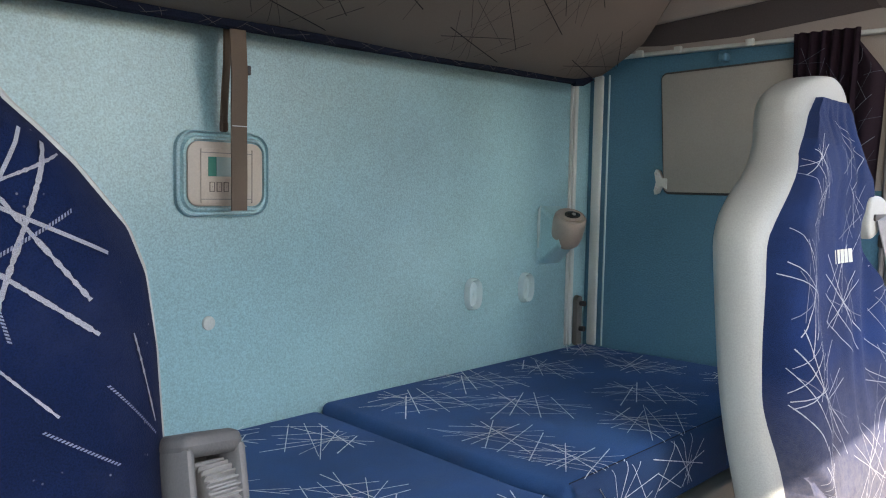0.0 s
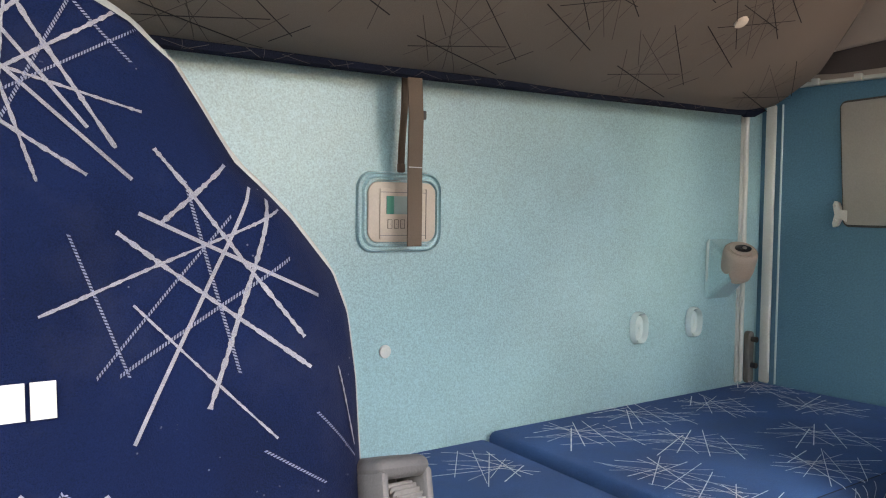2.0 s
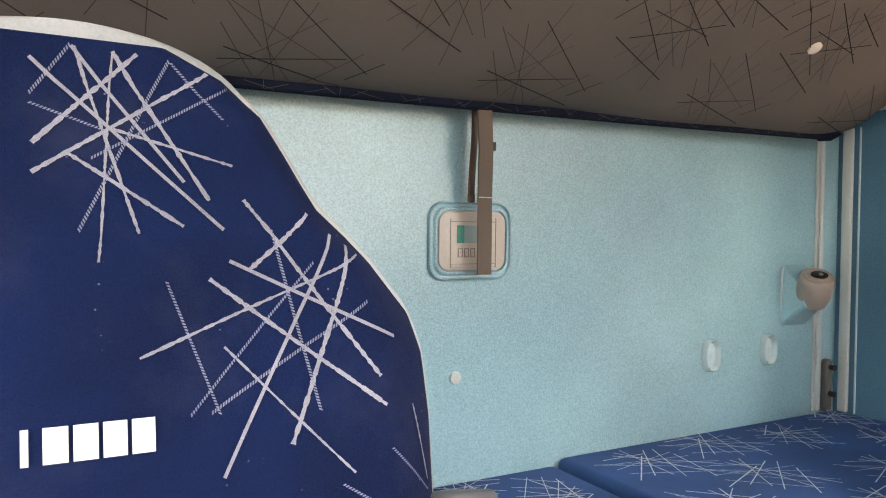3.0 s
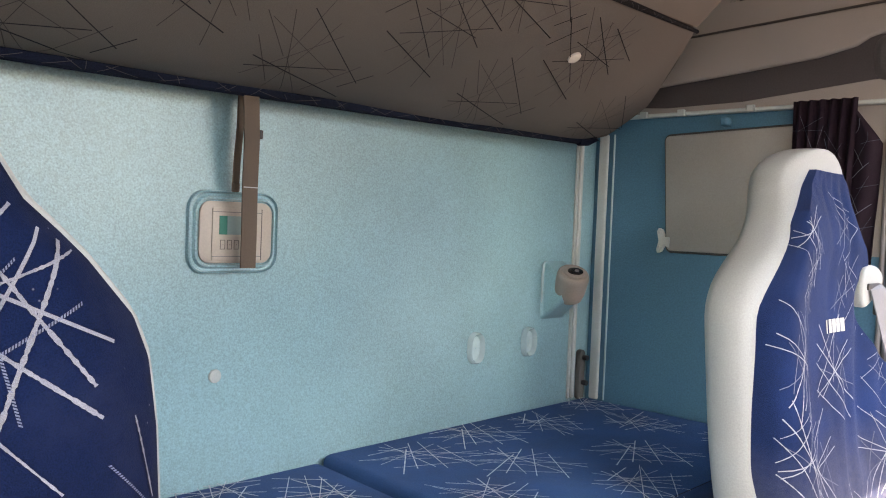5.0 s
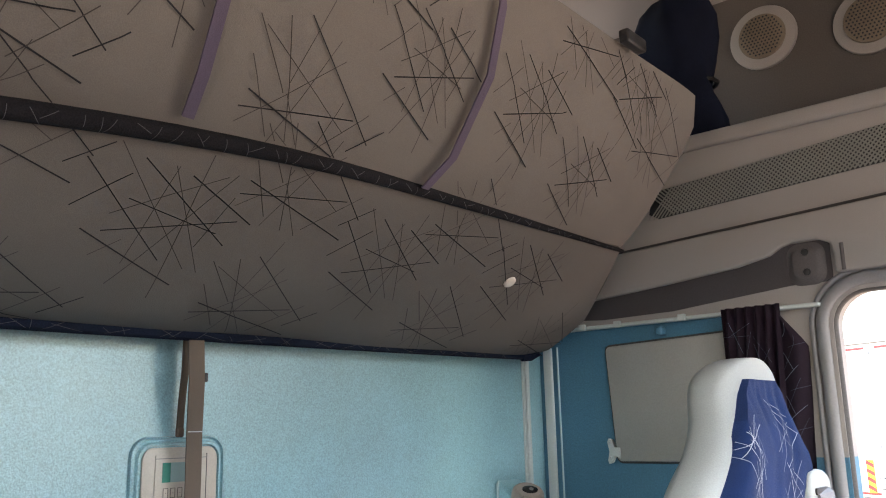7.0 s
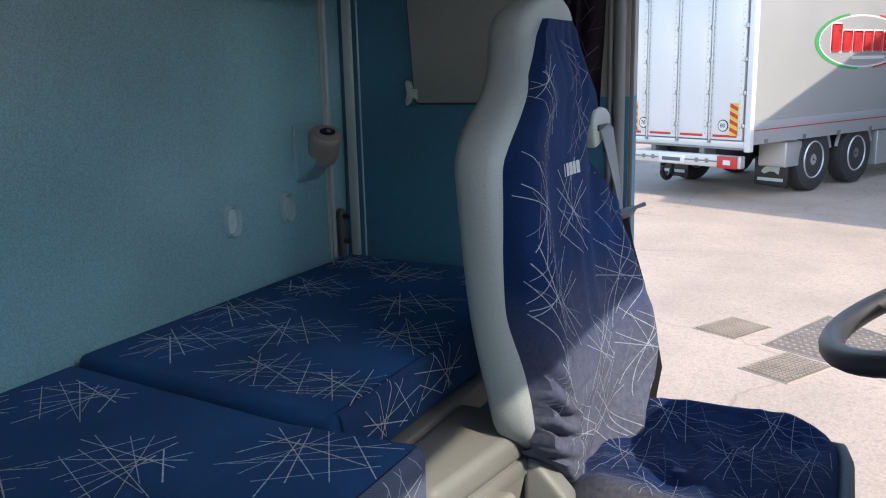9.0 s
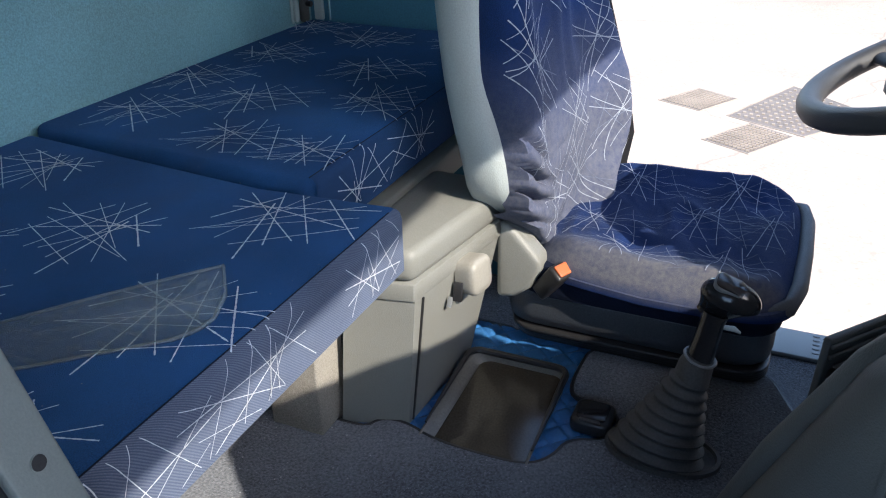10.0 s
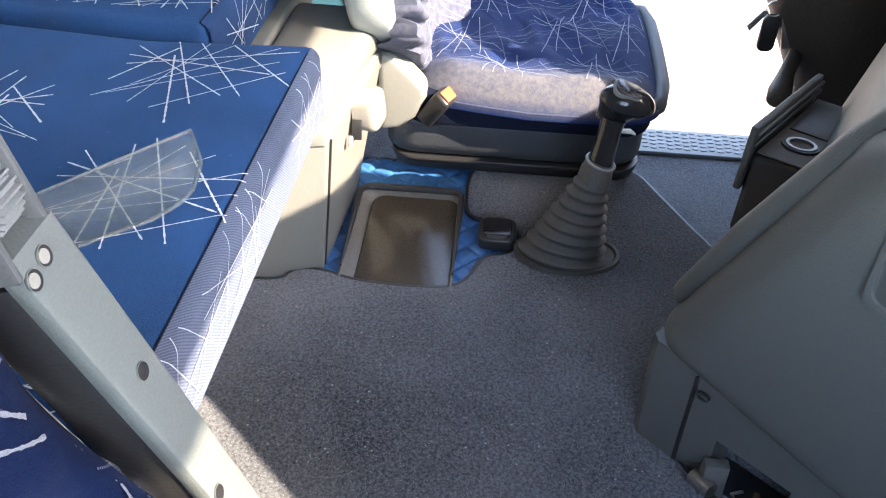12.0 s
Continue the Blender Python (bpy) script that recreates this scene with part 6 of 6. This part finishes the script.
latch = thing("hinge_fittings", (0.585, 0.50, 0.0), "rusty metal hinge fittings under the dark console", "metal fittings")
part("bracket", prism([(0.585, 0.009), (0.612, 0.009), (0.606, 0.060), (0.590, 0.060)], "y", 0.500, 0.530, 0.003), M["dash"], latch)
part("bolt", tube([(0.575, 0.520, 0.034), (0.600, 0.538, 0.030)], [0.010, 0.010], 12), M["metal"], latch, "bare metal bolt")
part("hinge_plate", prism([(0.545, 0.009), (0.572, 0.009), (0.570, 0.048), (0.552, 0.052)], "y", 0.468, 0.474, 0.001), M["rust"], latch, "rusty hinge plate")
part("lever", tube([(0.560, 0.492, 0.060), (0.566, 0.500, 0.046), (0.560, 0.492, 0.036), (0.552, 0.482, 0.036)], 0.0022, 8), M["metal"], latch, "bent bright wire")
part("cable", tube([(0.53, 0.46, 0.03), (0.555, 0.485, 0.014), (0.59, 0.52, 0.012), (0.635, 0.545, 0.012)], 0.004, 8), M["black"], latch, "black cable")

# organiser on the console, with lid and socket
org = thing("console_organiser", (0.95, 0.42, 0.35), "black open organiser with cup holder on the console", "organiser")
ob_ = box(0.0, 0.235, -0.075, 0.0, -0.11, 0.0, 0.008)
OM = Matrix.Translation((0.830, 0.505, 0.350)) @ pose(0, 0, 0, 0, 6, -33)
ob_.transform(OM)
part("case", ob_, M["black"], org)
lb = box(-0.005, 0.24, 0.0, 0.009, -0.05, 0.034, 0.003)
lb.transform(OM)
part("flap", lb, M["dash"], org, "grey ribbed flap")
for z in (0.010, 0.022):
    lb = box(-0.003, 0.238, -0.0045, -0.0002, z, z + 0.005, 0.0015)
    lb.transform(OM)
    part("rib", lb, M["dash"], org)
cu = loft([[(0.06 + math.cos(a) * r, -0.038 + math.sin(a) * r, z) for a in [2 * math.pi * k / 28 for k in range(28)]] for r, z in ((0.0185, 0.001), (0.0185, 0.006), (0.0145, 0.006), (0.0135, -0.03))])
cu.transform(OM)
part("cup_ring", cu, M["metal"], org, "round cup holder")
cu = loft([[(0.06 + math.cos(a) * r, -0.038 + math.sin(a) * r, z) for a in [2 * math.pi * k / 28 for k in range(28)]] for r, z in ((0.0235, 0.001), (0.0230, 0.0048), (0.0190, 0.0048), (0.0188, 0.002))])
cu.transform(OM)
part("cup_collar", cu, M["black"], org, "black outer ring")
wl = box(0.10, 0.22, -0.066, -0.010, 0.0, 0.0042, 0.001)
tp_ = box(0.004, 0.231, -0.071, -0.004, 0.0003, 0.0022, 0.0008)
tp_.transform(OM)
part("top_plate", tp_, M["dash"], org, "grey top plate")
wl.transform(OM)
part("compartment", wl, M["black"], org)

# ---- steering wheel and column ----
WC, WR, TILT_W = Vector((1.40, 0.365, 0.552)), 0.222, 23
steer = thing("steering_wheel", (1.40, 0.3, 0.45), "dark grey four-spoke truck steering wheel", "steering wheel")
rim_b = tube([(WR * math.cos(2 * math.pi * k / 48), WR * math.sin(2 * math.pi * k / 48), 0) for k in range(48)], 0.0195, 12, closed=True)
WM = Matrix.Translation(WC) @ pose(0, 0, 0, -TILT_W, 0, 0)
rim_b.transform(WM)
part("rim", rim_b, M["wheel"], steer, "grained grey rim", 60)
for a in (35, 145, 215, 325):
    c, sn = math.cos(radians(a)), math.sin(radians(a))
    sp = tube([(0.05 * c, 0.05 * sn, -0.02), (0.13 * c, 0.13 * sn, -0.015), (0.215 * c, 0.215 * sn, 0.0)], [0.030, 0.022, 0.016], 10, flat=0.5)
    sp.transform(WM)
    part("spoke", sp, M["wheel"], steer, "", 60)
hb = loft([[(math.cos(a) * r, math.sin(a) * r, z) for a in [2 * math.pi * k / 28 for k in range(28)]] for r, z in ((0.05, -0.06), (0.10, -0.035), (0.118, -0.012), (0.112, 0.002), (0.085, 0.012), (0.02, 0.016))])
hb.transform(WM)
part("hub", hb, M["wheel"], steer, "", 60)
column = thing("steering_column", (1.40, 0.2, 0.2), "black steering column with ignition lock", "steering column")
cb_ = tube([(1.40, 0.345, 0.485), (1.40, 0.28, 0.36), (1.40, 0.15, 0.12), (1.40, 0.08, 0.0)], [0.075, 0.10, 0.105, 0.10], 20)
part("shroud", cb_, M["column"], column, "black column shroud", 60)
part("ignition_lock", tube([(1.42, 0.325, 0.345), (1.368, 0.358, 0.332)], 0.017, 14), M["dash"], column)
keys = thing("key_bunch", (1.358, 0.362, 0.31), "bunch of keys hanging from the ignition lock", "keys")
part("key_ring", tube([(1.360, 0.362 + 0.014 * math.cos(a), 0.316 + 0.014 * math.sin(a)) for a in [2 * math.pi * k / 20 for k in range(20)]], 0.0014, 6, closed=True), M["metal"], keys, "metal ring")
part("key_blade", prism([(0.372, 0.311), (0.381, 0.314), (0.403, 0.284), (0.397, 0.275)], "x", 1.353, 1.3575, 0.001), M["grey"], keys, "grey key")
part("fob", prism(rrect(0.346, 0.376, 0.236, 0.304, 0.012), "x", 1.3585, 1.370, 0.004), M["black"], keys, "black key fob")
part("tag", prism([(0.340, 0.306), (0.349, 0.305), (0.336, 0.246), (0.321, 0.249)], "x", 1.353, 1.356, 0.0008), M["metal"], keys, "metal tag")
pedal = thing("pedal_lever", (1.26, 0.34, 0.2), "rounded brown-grey column lever beside the console", "lever")
part("stalk", tube([(1.37, 0.30, 0.25), (1.30, 0.333, 0.225), (1.265, 0.346, 0.212), (1.245, 0.352, 0.205), (1.238, 0.354, 0.202)], [0.012, 0.014, 0.020, 0.019, 0.008], 14), M["rubber"], pedal, "", 60)

# ---- doorway sill ----
sill = thing("door_sill_plate", (1.77, 0.4, SILL_Z), "grey studded sill plate in the doorway", "sill plate")
part("plate", box(1.715, SIDE_X - 0.004, -0.10, 0.98, SILL_Z, SILL_Z + 0.010, 0.003), M["grey"], sill)
stud_bm = loft([[(0.0055 * q * math.cos(a), 0.0085 * q * math.sin(a), z) for a in [2 * math.pi * k / 10 for k in range(10)]] for q, z in ((1.0, -0.002), (0.85, 0.0006), (0.5, 0.0012))])
first = part("stud", stud_bm, M["grey"], sill)
first.location = (1.735, 0.20, SILL_Z + 0.011)
for i in range(5):
    for j in range(14):
        if i or j:
            o = bpy.data.objects.new("stud", first.data)
            scene.collection.objects.link(o)
            o.parent = sill
            o.matrix_parent_inverse = sill.matrix_basis.inverted()
            o.location = (1.735 + i * 0.018 + (j % 2) * 0.004, 0.20 + j * 0.020, SILL_Z + 0.011)

# ---- outside ----
GROUND_Z = -1.13
gb = bmesh.new()
gv = [gb.verts.new(p) for p in ((-600, -600, GROUND_Z), (600, -600, GROUND_Z), (600, 600, GROUND_Z), (-600, 600, GROUND_Z))]
gb.faces.new(gv)
structure("ground", gb, M["concrete"], "pale worn concrete yard")
for poly in ([(6.48, 1.64), (6.90, 1.40), (6.71, 1.08), (6.315, 1.30)], [(6.27, 1.10), (7.22, 0.70), (6.62, 0.10), (5.98, 0.55)], [(5.69, 1.19), (6.14, 0.93), (5.95, 0.62), (5.51, 0.87)]):
    gt = thing("drain_cover", (*[sum(p[i] for p in poly) / len(poly) for i in (0, 1)], GROUND_Z), "dusty cast-iron drain cover set in the yard", "drain cover", "drain covers")
    part("frame", tube([(x, y, GROUND_Z - 0.002) for x, y in poly], 0.010, 6, closed=True), M["iron"], gt)
    part("slab", prism(poly, "z", GROUND_Z - 0.02, GROUND_Z + 0.003), M["iron_dark"], gt)
    studs = bmesh.new()
    a, b_, c, d = [Vector((x, y, GROUND_Z + 0.006)) for x, y in poly]
    for i in range(1, 13):
        for j in range(1, 11):
            u, v = i / 13, j / 11
            p = a * (1 - u) * (1 - v) + b_ * u * (1 - v) + c * u * v + d * (1 - u) * v
            box(p.x - 0.011, p.x + 0.011, p.y - 0.011, p.y + 0.011, p.z - 0.004, p.z + 0.006, 0, 1, studs)
    tagged(part("tread_studs", studs, M["iron"], gt), kind="stuff")

# parked truck: local x to its front, y to its left; placed by the rear corner
TA = math.atan2(-0.436, 0.90)
TM = Matrix.Translation((12.79, 2.01, GROUND_Z)) @ pose(0, 0, 0, 0, 0, math.degrees(TA))
truck = new("box_truck")
truck.matrix_basis = TM
bpy.context.view_layer.update()
tagged(truck, "white and grey box truck parked across the yard", "truck")


def tpart(name, bm, material, parent=None, label=""):
    bm.transform(TM)
    return part(name, bm, material, parent or truck, label)


L, WID, FL, TOP = 9.4, 2.5, 0.86, 3.26
side_b = tpart("tarpaulin_side", box(0.06, L, -0.001, 0.03, FL + 0.34, TOP - 0.08), M["tarp"], None, "grey tarpaulin side")
tpart("box_body", box(0.06, L, 0.03, WID, FL + 0.0, TOP - 0.02), M["white"])
tpart("dropside", box(0.06, L, -0.02, 0.028, FL, FL + 0.335, 0.008), M["alu"], None, "aluminium drop side")
tpart("red_line", box(0.08, L, -0.024, -0.0205, FL + 0.20, FL + 0.215), M["red"], None, "thin red line")
tpart("corner_post", box(-0.03, 0.07, -0.026, 0.07, FL - 0.1, TOP, 0.01), M["white"])
tpart("far_post", box(-0.03, 0.07, WID - 0.06, WID + 0.01, FL - 0.1, TOP, 0.01), M["white"])
tpart("roof_rail", box(-0.06, L, -0.03, 0.03, TOP - 0.075, TOP + 0.0, 0.01), M["alu"])
tpart("rear_header", box(-0.06, 0.05, 0.0, WID, TOP - 0.10, TOP + 0.0, 0.01), M["alu"])
tpart("rear_frame", box(-0.03, 0.06, 0.07, WID - 0.06, FL - 0.06, FL + 0.05, 0.01), M["alu"])
tpart("frame_lip", box(-0.05, -0.03, 0.07, WID - 0.06, FL - 0.075, FL - 0.045, 0.004), M["grey"], None, "dark lower lip")
rivets = bmesh.new()
for i in range(4):
    y0 = 0.11 + i * 0.585
    door = tpart("rear_door_leaf", box(-0.02, 0.02, y0 + 0.008, y0 + 0.577, FL + 0.065, TOP - 0.11, 0.008), M["white"], None, "white rear door leaf")
    tpart("leaf_panel", box(-0.0245, -0.0195, y0 + 0.075, y0 + 0.510, FL + 0.19, TOP - 0.22, 0.002), M["white"], door)
    for z in (FL + 0.10, TOP - 0.19):
        tpart("reflector_strip", box(-0.027, -0.021, y0 + 0.09, y0 + 0.495, z, z + 0.035), M["red"], door, "red reflective strip")
    if i % 2 == 0 or i == 1:
        tpart("lock_bar", tube([(-0.035, y0 + 0.545, FL - 0.02), (-0.035, y0 + 0.545, TOP - 0.04)], 0.011, 8, up=(1, 0, 0)), M["alu"], door)
        for z in (FL + 0.01, TOP - 0.09):
            tpart("bar_keeper", box(-0.052, -0.022, y0 + 0.520, y0 + 0.570, z, z + 0.035, 0.005), M["grey"], door)
    for k in range(5):
        z = FL + 0.25 + k * 0.47
        hg_ = tpart("hinge", box(-0.036, -0.02, y0 - 0.035, y0 + 0.035, z, z + 0.055, 0.005), M["alu"], door)
        tpart("hinge_pin", tube([(-0.040, y0, z - 0.008), (-0.040, y0, z + 0.063)], 0.007, 6, up=(1, 0, 0)), M["grey"], hg_)
    for yy in (y0 + 0.05, y0 + 0.532):
        for k in range(22):
            z = FL + 0.14 + k * 0.096
            box(-0.0235, -0.0195, yy - 0.006, yy + 0.006, z, z + 0.012, 0, 1, rivets)
tagged(tpart("rivets", rivets, M["grey"], None, "rows of small rivets"), kind="stuff")
for k in range(9):
    tpart("dropside_latch", box(0.35 + k * 1.05, 0.43 + k * 1.05, -0.034, -0.0205, FL + 0.01, FL + 0.07, 0.004), M["grey"], None, "small drop-side latch")
for y0 in (0.185, 2.02):
    mk = tpart("warning_marker", box(-0.034, -0.026, y0, y0 + 0.13, FL + 0.13, FL + 0.60), M["yellow"], None, "yellow and red striped marker")
    for k in range(4):
        z = FL + 0.14 + k * 0.115
        st = prism([(y0, z), (y0, z + 0.055), (y0 + 0.13, z + 0.115), (y0 + 0.13, z + 0.06)], "x", -0.040, -0.0345)
        tpart("stripe", st, M["red"], mk)
def flat_text(body, size, material, parent, m, name="number"):
    cu_ = bpy.data.curves.new(name, "FONT")
    cu_.body, cu_.size, cu_.align_x, cu_.align_y, cu_.extrude = body, size, "CENTER", "CENTER", 0.001
    ob = new(name, cu_)
    bpy.context.view_layer.update()
    me = bpy.data.meshes.new_from_object(ob.evaluated_get(bpy.context.evaluated_depsgraph_get()))
    bpy.data.objects.remove(ob)
    me.transform(m)
    me.materials.append(material)
    o = new(name, me)
    o.parent = parent
    o.matrix_parent_inverse = parent.matrix_basis.inverted()
    return o
for y0, num in ((0.43, "80"), (1.90, "70")):
    sg = tpart("speed_disc", disc((-0.028, y0, FL + 0.27), 0.088, "x", 0.008), M["black"], None, "round speed sign")
    tpart("disc_face", disc((-0.034, y0, FL + 0.27), 0.074, "x", 0.006), M["white"], sg)
    flat_text(num, 0.085, M["black"], sg, TM @ Matrix.Translation((-0.0385, y0, FL + 0.27)) @ pose(0, 0, 0, 90, 0, -90))
bump = tpart("rear_bumper", box(-0.12, 0.0, 0.05, 2.45, FL - 0.34, FL - 0.16, 0.015), M["alu"])
tpart("bumper_rib", box(-0.126, -0.1195, 0.45, 2.05, FL - 0.262, FL - 0.240, 0.003), M["grey"], bump)
for y0 in (0.62, 0.80, 1.62, 1.80):
    tpart("bumper_lamp", disc((-0.124, y0, FL - 0.25), 0.035, "x", 0.012, 16), M["grey"], bump)
for y0 in (0.75, 1.66):
    tpart("bumper_arm", box(0.0, 0.30, y0, y0 + 0.10, FL - 0.33, FL - 0.05, 0.01), M["grey"], bump, "grey bumper arm")
for y0 in (0.10, 2.08):
    tl = tpart("tail_light", box(-0.15, -0.118, y0, y0 + 0.33, FL - 0.345, FL - 0.165, 0.012), M["red"], None, "red tail light")
    tpart("clear_lens", box(-0.156, -0.151, y0 + 0.10, y0 + 0.22, FL - 0.29, FL - 0.22), M["white"], tl)
pl = tpart("number_plate", box(-0.135, -0.121, 1.02, 1.50, FL - 0.32, FL - 0.20, 0.004), M["white"], None, "white number plate with plain bar")
tpart("plate_bar", box(-0.139, -0.1355, 1.09, 1.43, FL - 0.29, FL - 0.235), M["dash"], pl)
tpart("chassis", box(0.3, L, 0.75, 1.75, FL - 0.35, FL - 0.02), M["black"], None, "dark chassis frame")
tpart("side_box", box(1.05, 1.50, 0.03, 0.5, FL - 0.42, FL - 0.03, 0.02), M["alu"], None, "steel tool box")
tpart("side_locker", box(3.95, 5.9, 0.03, 0.6, FL - 0.62, FL - 0.02, 0.02), M["alu"], None, "steel side lockers")
for x in (4.55, 5.2):
    tpart("locker_handle", box(x, x + 0.06, 0.015, 0.03, FL - 0.35, FL - 0.24, 0.005), M["black"])
tpart("tank", box(6.1, 7.8, 0.05, 0.7, FL - 0.62, FL - 0.05, 0.06), M["alu"], None, "metal fuel tank")
def wheel(x, y):
    ty = loft([[(x + math.cos(a) * r, y + yy, 0.50 + math.sin(a) * r) for a in [2 * math.pi * k / 40 for k in range(40)]] for r, yy in ((0.30, 0.02), (0.44, 0.0), (0.485, 0.02), (0.50, 0.06), (0.50, 0.24), (0.47, 0.29), (0.30, 0.29))])
    w = tpart("wheel", ty, M["tyre"], None, "black tyre with steel rim")
    rm = loft([[(x + math.cos(a) * r, y + yy, 0.50 + math.sin(a) * r) for a in [2 * math.pi * k / 32 for k in range(32)]] for r, yy in ((0.30, 0.018), (0.285, 0.0), (0.26, 0.05), (0.20, 0.07), (0.16, 0.03), (0.09, 0.02), (0.02, 0.02))], caps=False)
    rim_ = tpart("rim", rm, M["rim"], w)
    for k in range(10):
        a = 2 * math.pi * k / 10
        tpart("hand_hole", disc((x + 0.225 * math.cos(a), y + 0.060, 0.50 + 0.225 * math.sin(a)), 0.026, "y", 0.03, 12), M["black"], w)
    return w
for x in (1.88, 3.24, 8.6):
    wheel(x, 0.02)
    wheel(x, 2.18)
for x in (1.88, 3.24):
    mg = tube([(x + 0.60 * math.cos(a), 0.10, 0.50 + 0.60 * math.sin(a)) for a in [math.pi * (0.08 + 0.84 * k / 14) for k in range(15)]], 0.03, 8)
    tpart("mudguard", mg, M["alu"], None, "grey mudguard")
tpart("far_mud_flap", box(1.16, 1.18, 1.88, 2.45, 0.13, 0.58, 0.006), M["black"], None, "black mud flap behind the far wheels")
tpart("far_flap_print", box(1.155, 1.1595, 1.95, 2.38, 0.20, 0.25), M["strip"])
fl_ = tpart("mud_flap", box(1.16, 1.18, 0.05, 0.62, 0.13, 0.58, 0.006), M["black"], None, "black mud flap with pale print")
tpart("print", prism([(0.20, 0.31), (0.18, 0.42), (0.24, 0.47), (0.34, 0.46), (0.46, 0.40), (0.50, 0.34), (0.44, 0.31), (0.36, 0.35), (0.28, 0.35)], "x", 1.155, 1.1595), M["strip"], fl_)
tpart("print_bar", box(1.155, 1.1595, 0.12, 0.56, 0.20, 0.25), M["strip"], fl_)
sw = tube([(0.42 + 0.13 * math.cos(a), 1.75, 0.37 + 0.17 * math.sin(a)) for a in [2 * math.pi * k / 24 for k in range(24)]], 0.045, 8, closed=True)
tpart("spare_hose", sw, M["black"])
# painted oval emblem on the tarpaulin: plain shapes
def oval(cx_, cz_, rx, rz, y, a0=0, a1=360, inner=0.0):
    bm = bmesh.new()
    n_ = 48
    o = [bm.verts.new((cx_ + rx * math.cos(radians(a0 + (a1 - a0) * k / n_)), y, cz_ + rz * math.sin(radians(a0 + (a1 - a0) * k / n_)))) for k in range(n_ + 1)]
    i = [bm.verts.new((cx_ + rx * inner * math.cos(radians(a0 + (a1 - a0) * k / n_)), y, cz_ + rz * inner * math.sin(radians(a0 + (a1 - a0) * k / n_)))) for k in range(n_ + 1)]
    for k in range(n_):
        bm.faces.new((o[k], o[k + 1], i[k + 1], i[k]))
    return bm
EX, EZ = 3.1, 2.33
tpart("emblem_oval", oval(EX, EZ, 1.45, 0.42, -0.004, 0, 360, 0.93), M["white"], side_b, "painted oval emblem")
tpart("green_arc", oval(EX, EZ, 1.50, 0.45, -0.006, 110, 265, 0.92), M["green"], side_b)
tpart("red_arc", oval(EX, EZ, 1.50, 0.45, -0.006, -75, 70, 0.94), M["red"], side_b)
for k in range(6):
    bl = box(EX - 1.02 + k * 0.34, EX - 1.02 + k * 0.34 + 0.27, -0.010, -0.005, EZ - 0.16, EZ + (0.26 if k == 0 else 0.16), 0.03, 2)
    tpart("emblem_block", bl, M["red"], side_b, "red painted block")
    bl = box(EX - 1.045 + k * 0.34, EX - 0.995 + k * 0.34 + 0.27, -0.0065, -0.0045, EZ - 0.185, EZ + (0.285 if k == 0 else 0.185), 0.0, 1)
    tpart("block_outline", bl, M["white"], side_b, "white outline")
tpart("small_bar", box(EX - 0.35, EX + 0.75, -0.009, -0.005, EZ - 0.285, EZ - 0.235), M["white"], side_b)
structure("cab_underbody", box(-0.30, 1.55, -0.30, 1.60, GROUND_Z, -0.305, 0.02), M["black"], "dark underbody carrying the cab")
# unseen block added to hold low sky light off the windscreen
structure("front_sky_blocker", box(-60, 9.0, -44, -30, GROUND_Z, GROUND_Z + 9.0, 0.03), M["tarp"], "unseen grey block added to dim the low sky")
# unseen, added and sized for the shadow on the ground and truck
structure("yard_shadow_caster", box(9.85, 60, -14, -3.2, GROUND_Z, GROUND_Z + 5.5, 0.03), M["tarp"], "unseen grey building added to shade the yard and truck")
tpart("cab", box(L + 0.15, L + 2.2, 0.03, 2.47, 0.45, 3.1, 0.12), M["white"], None, "white truck cab")
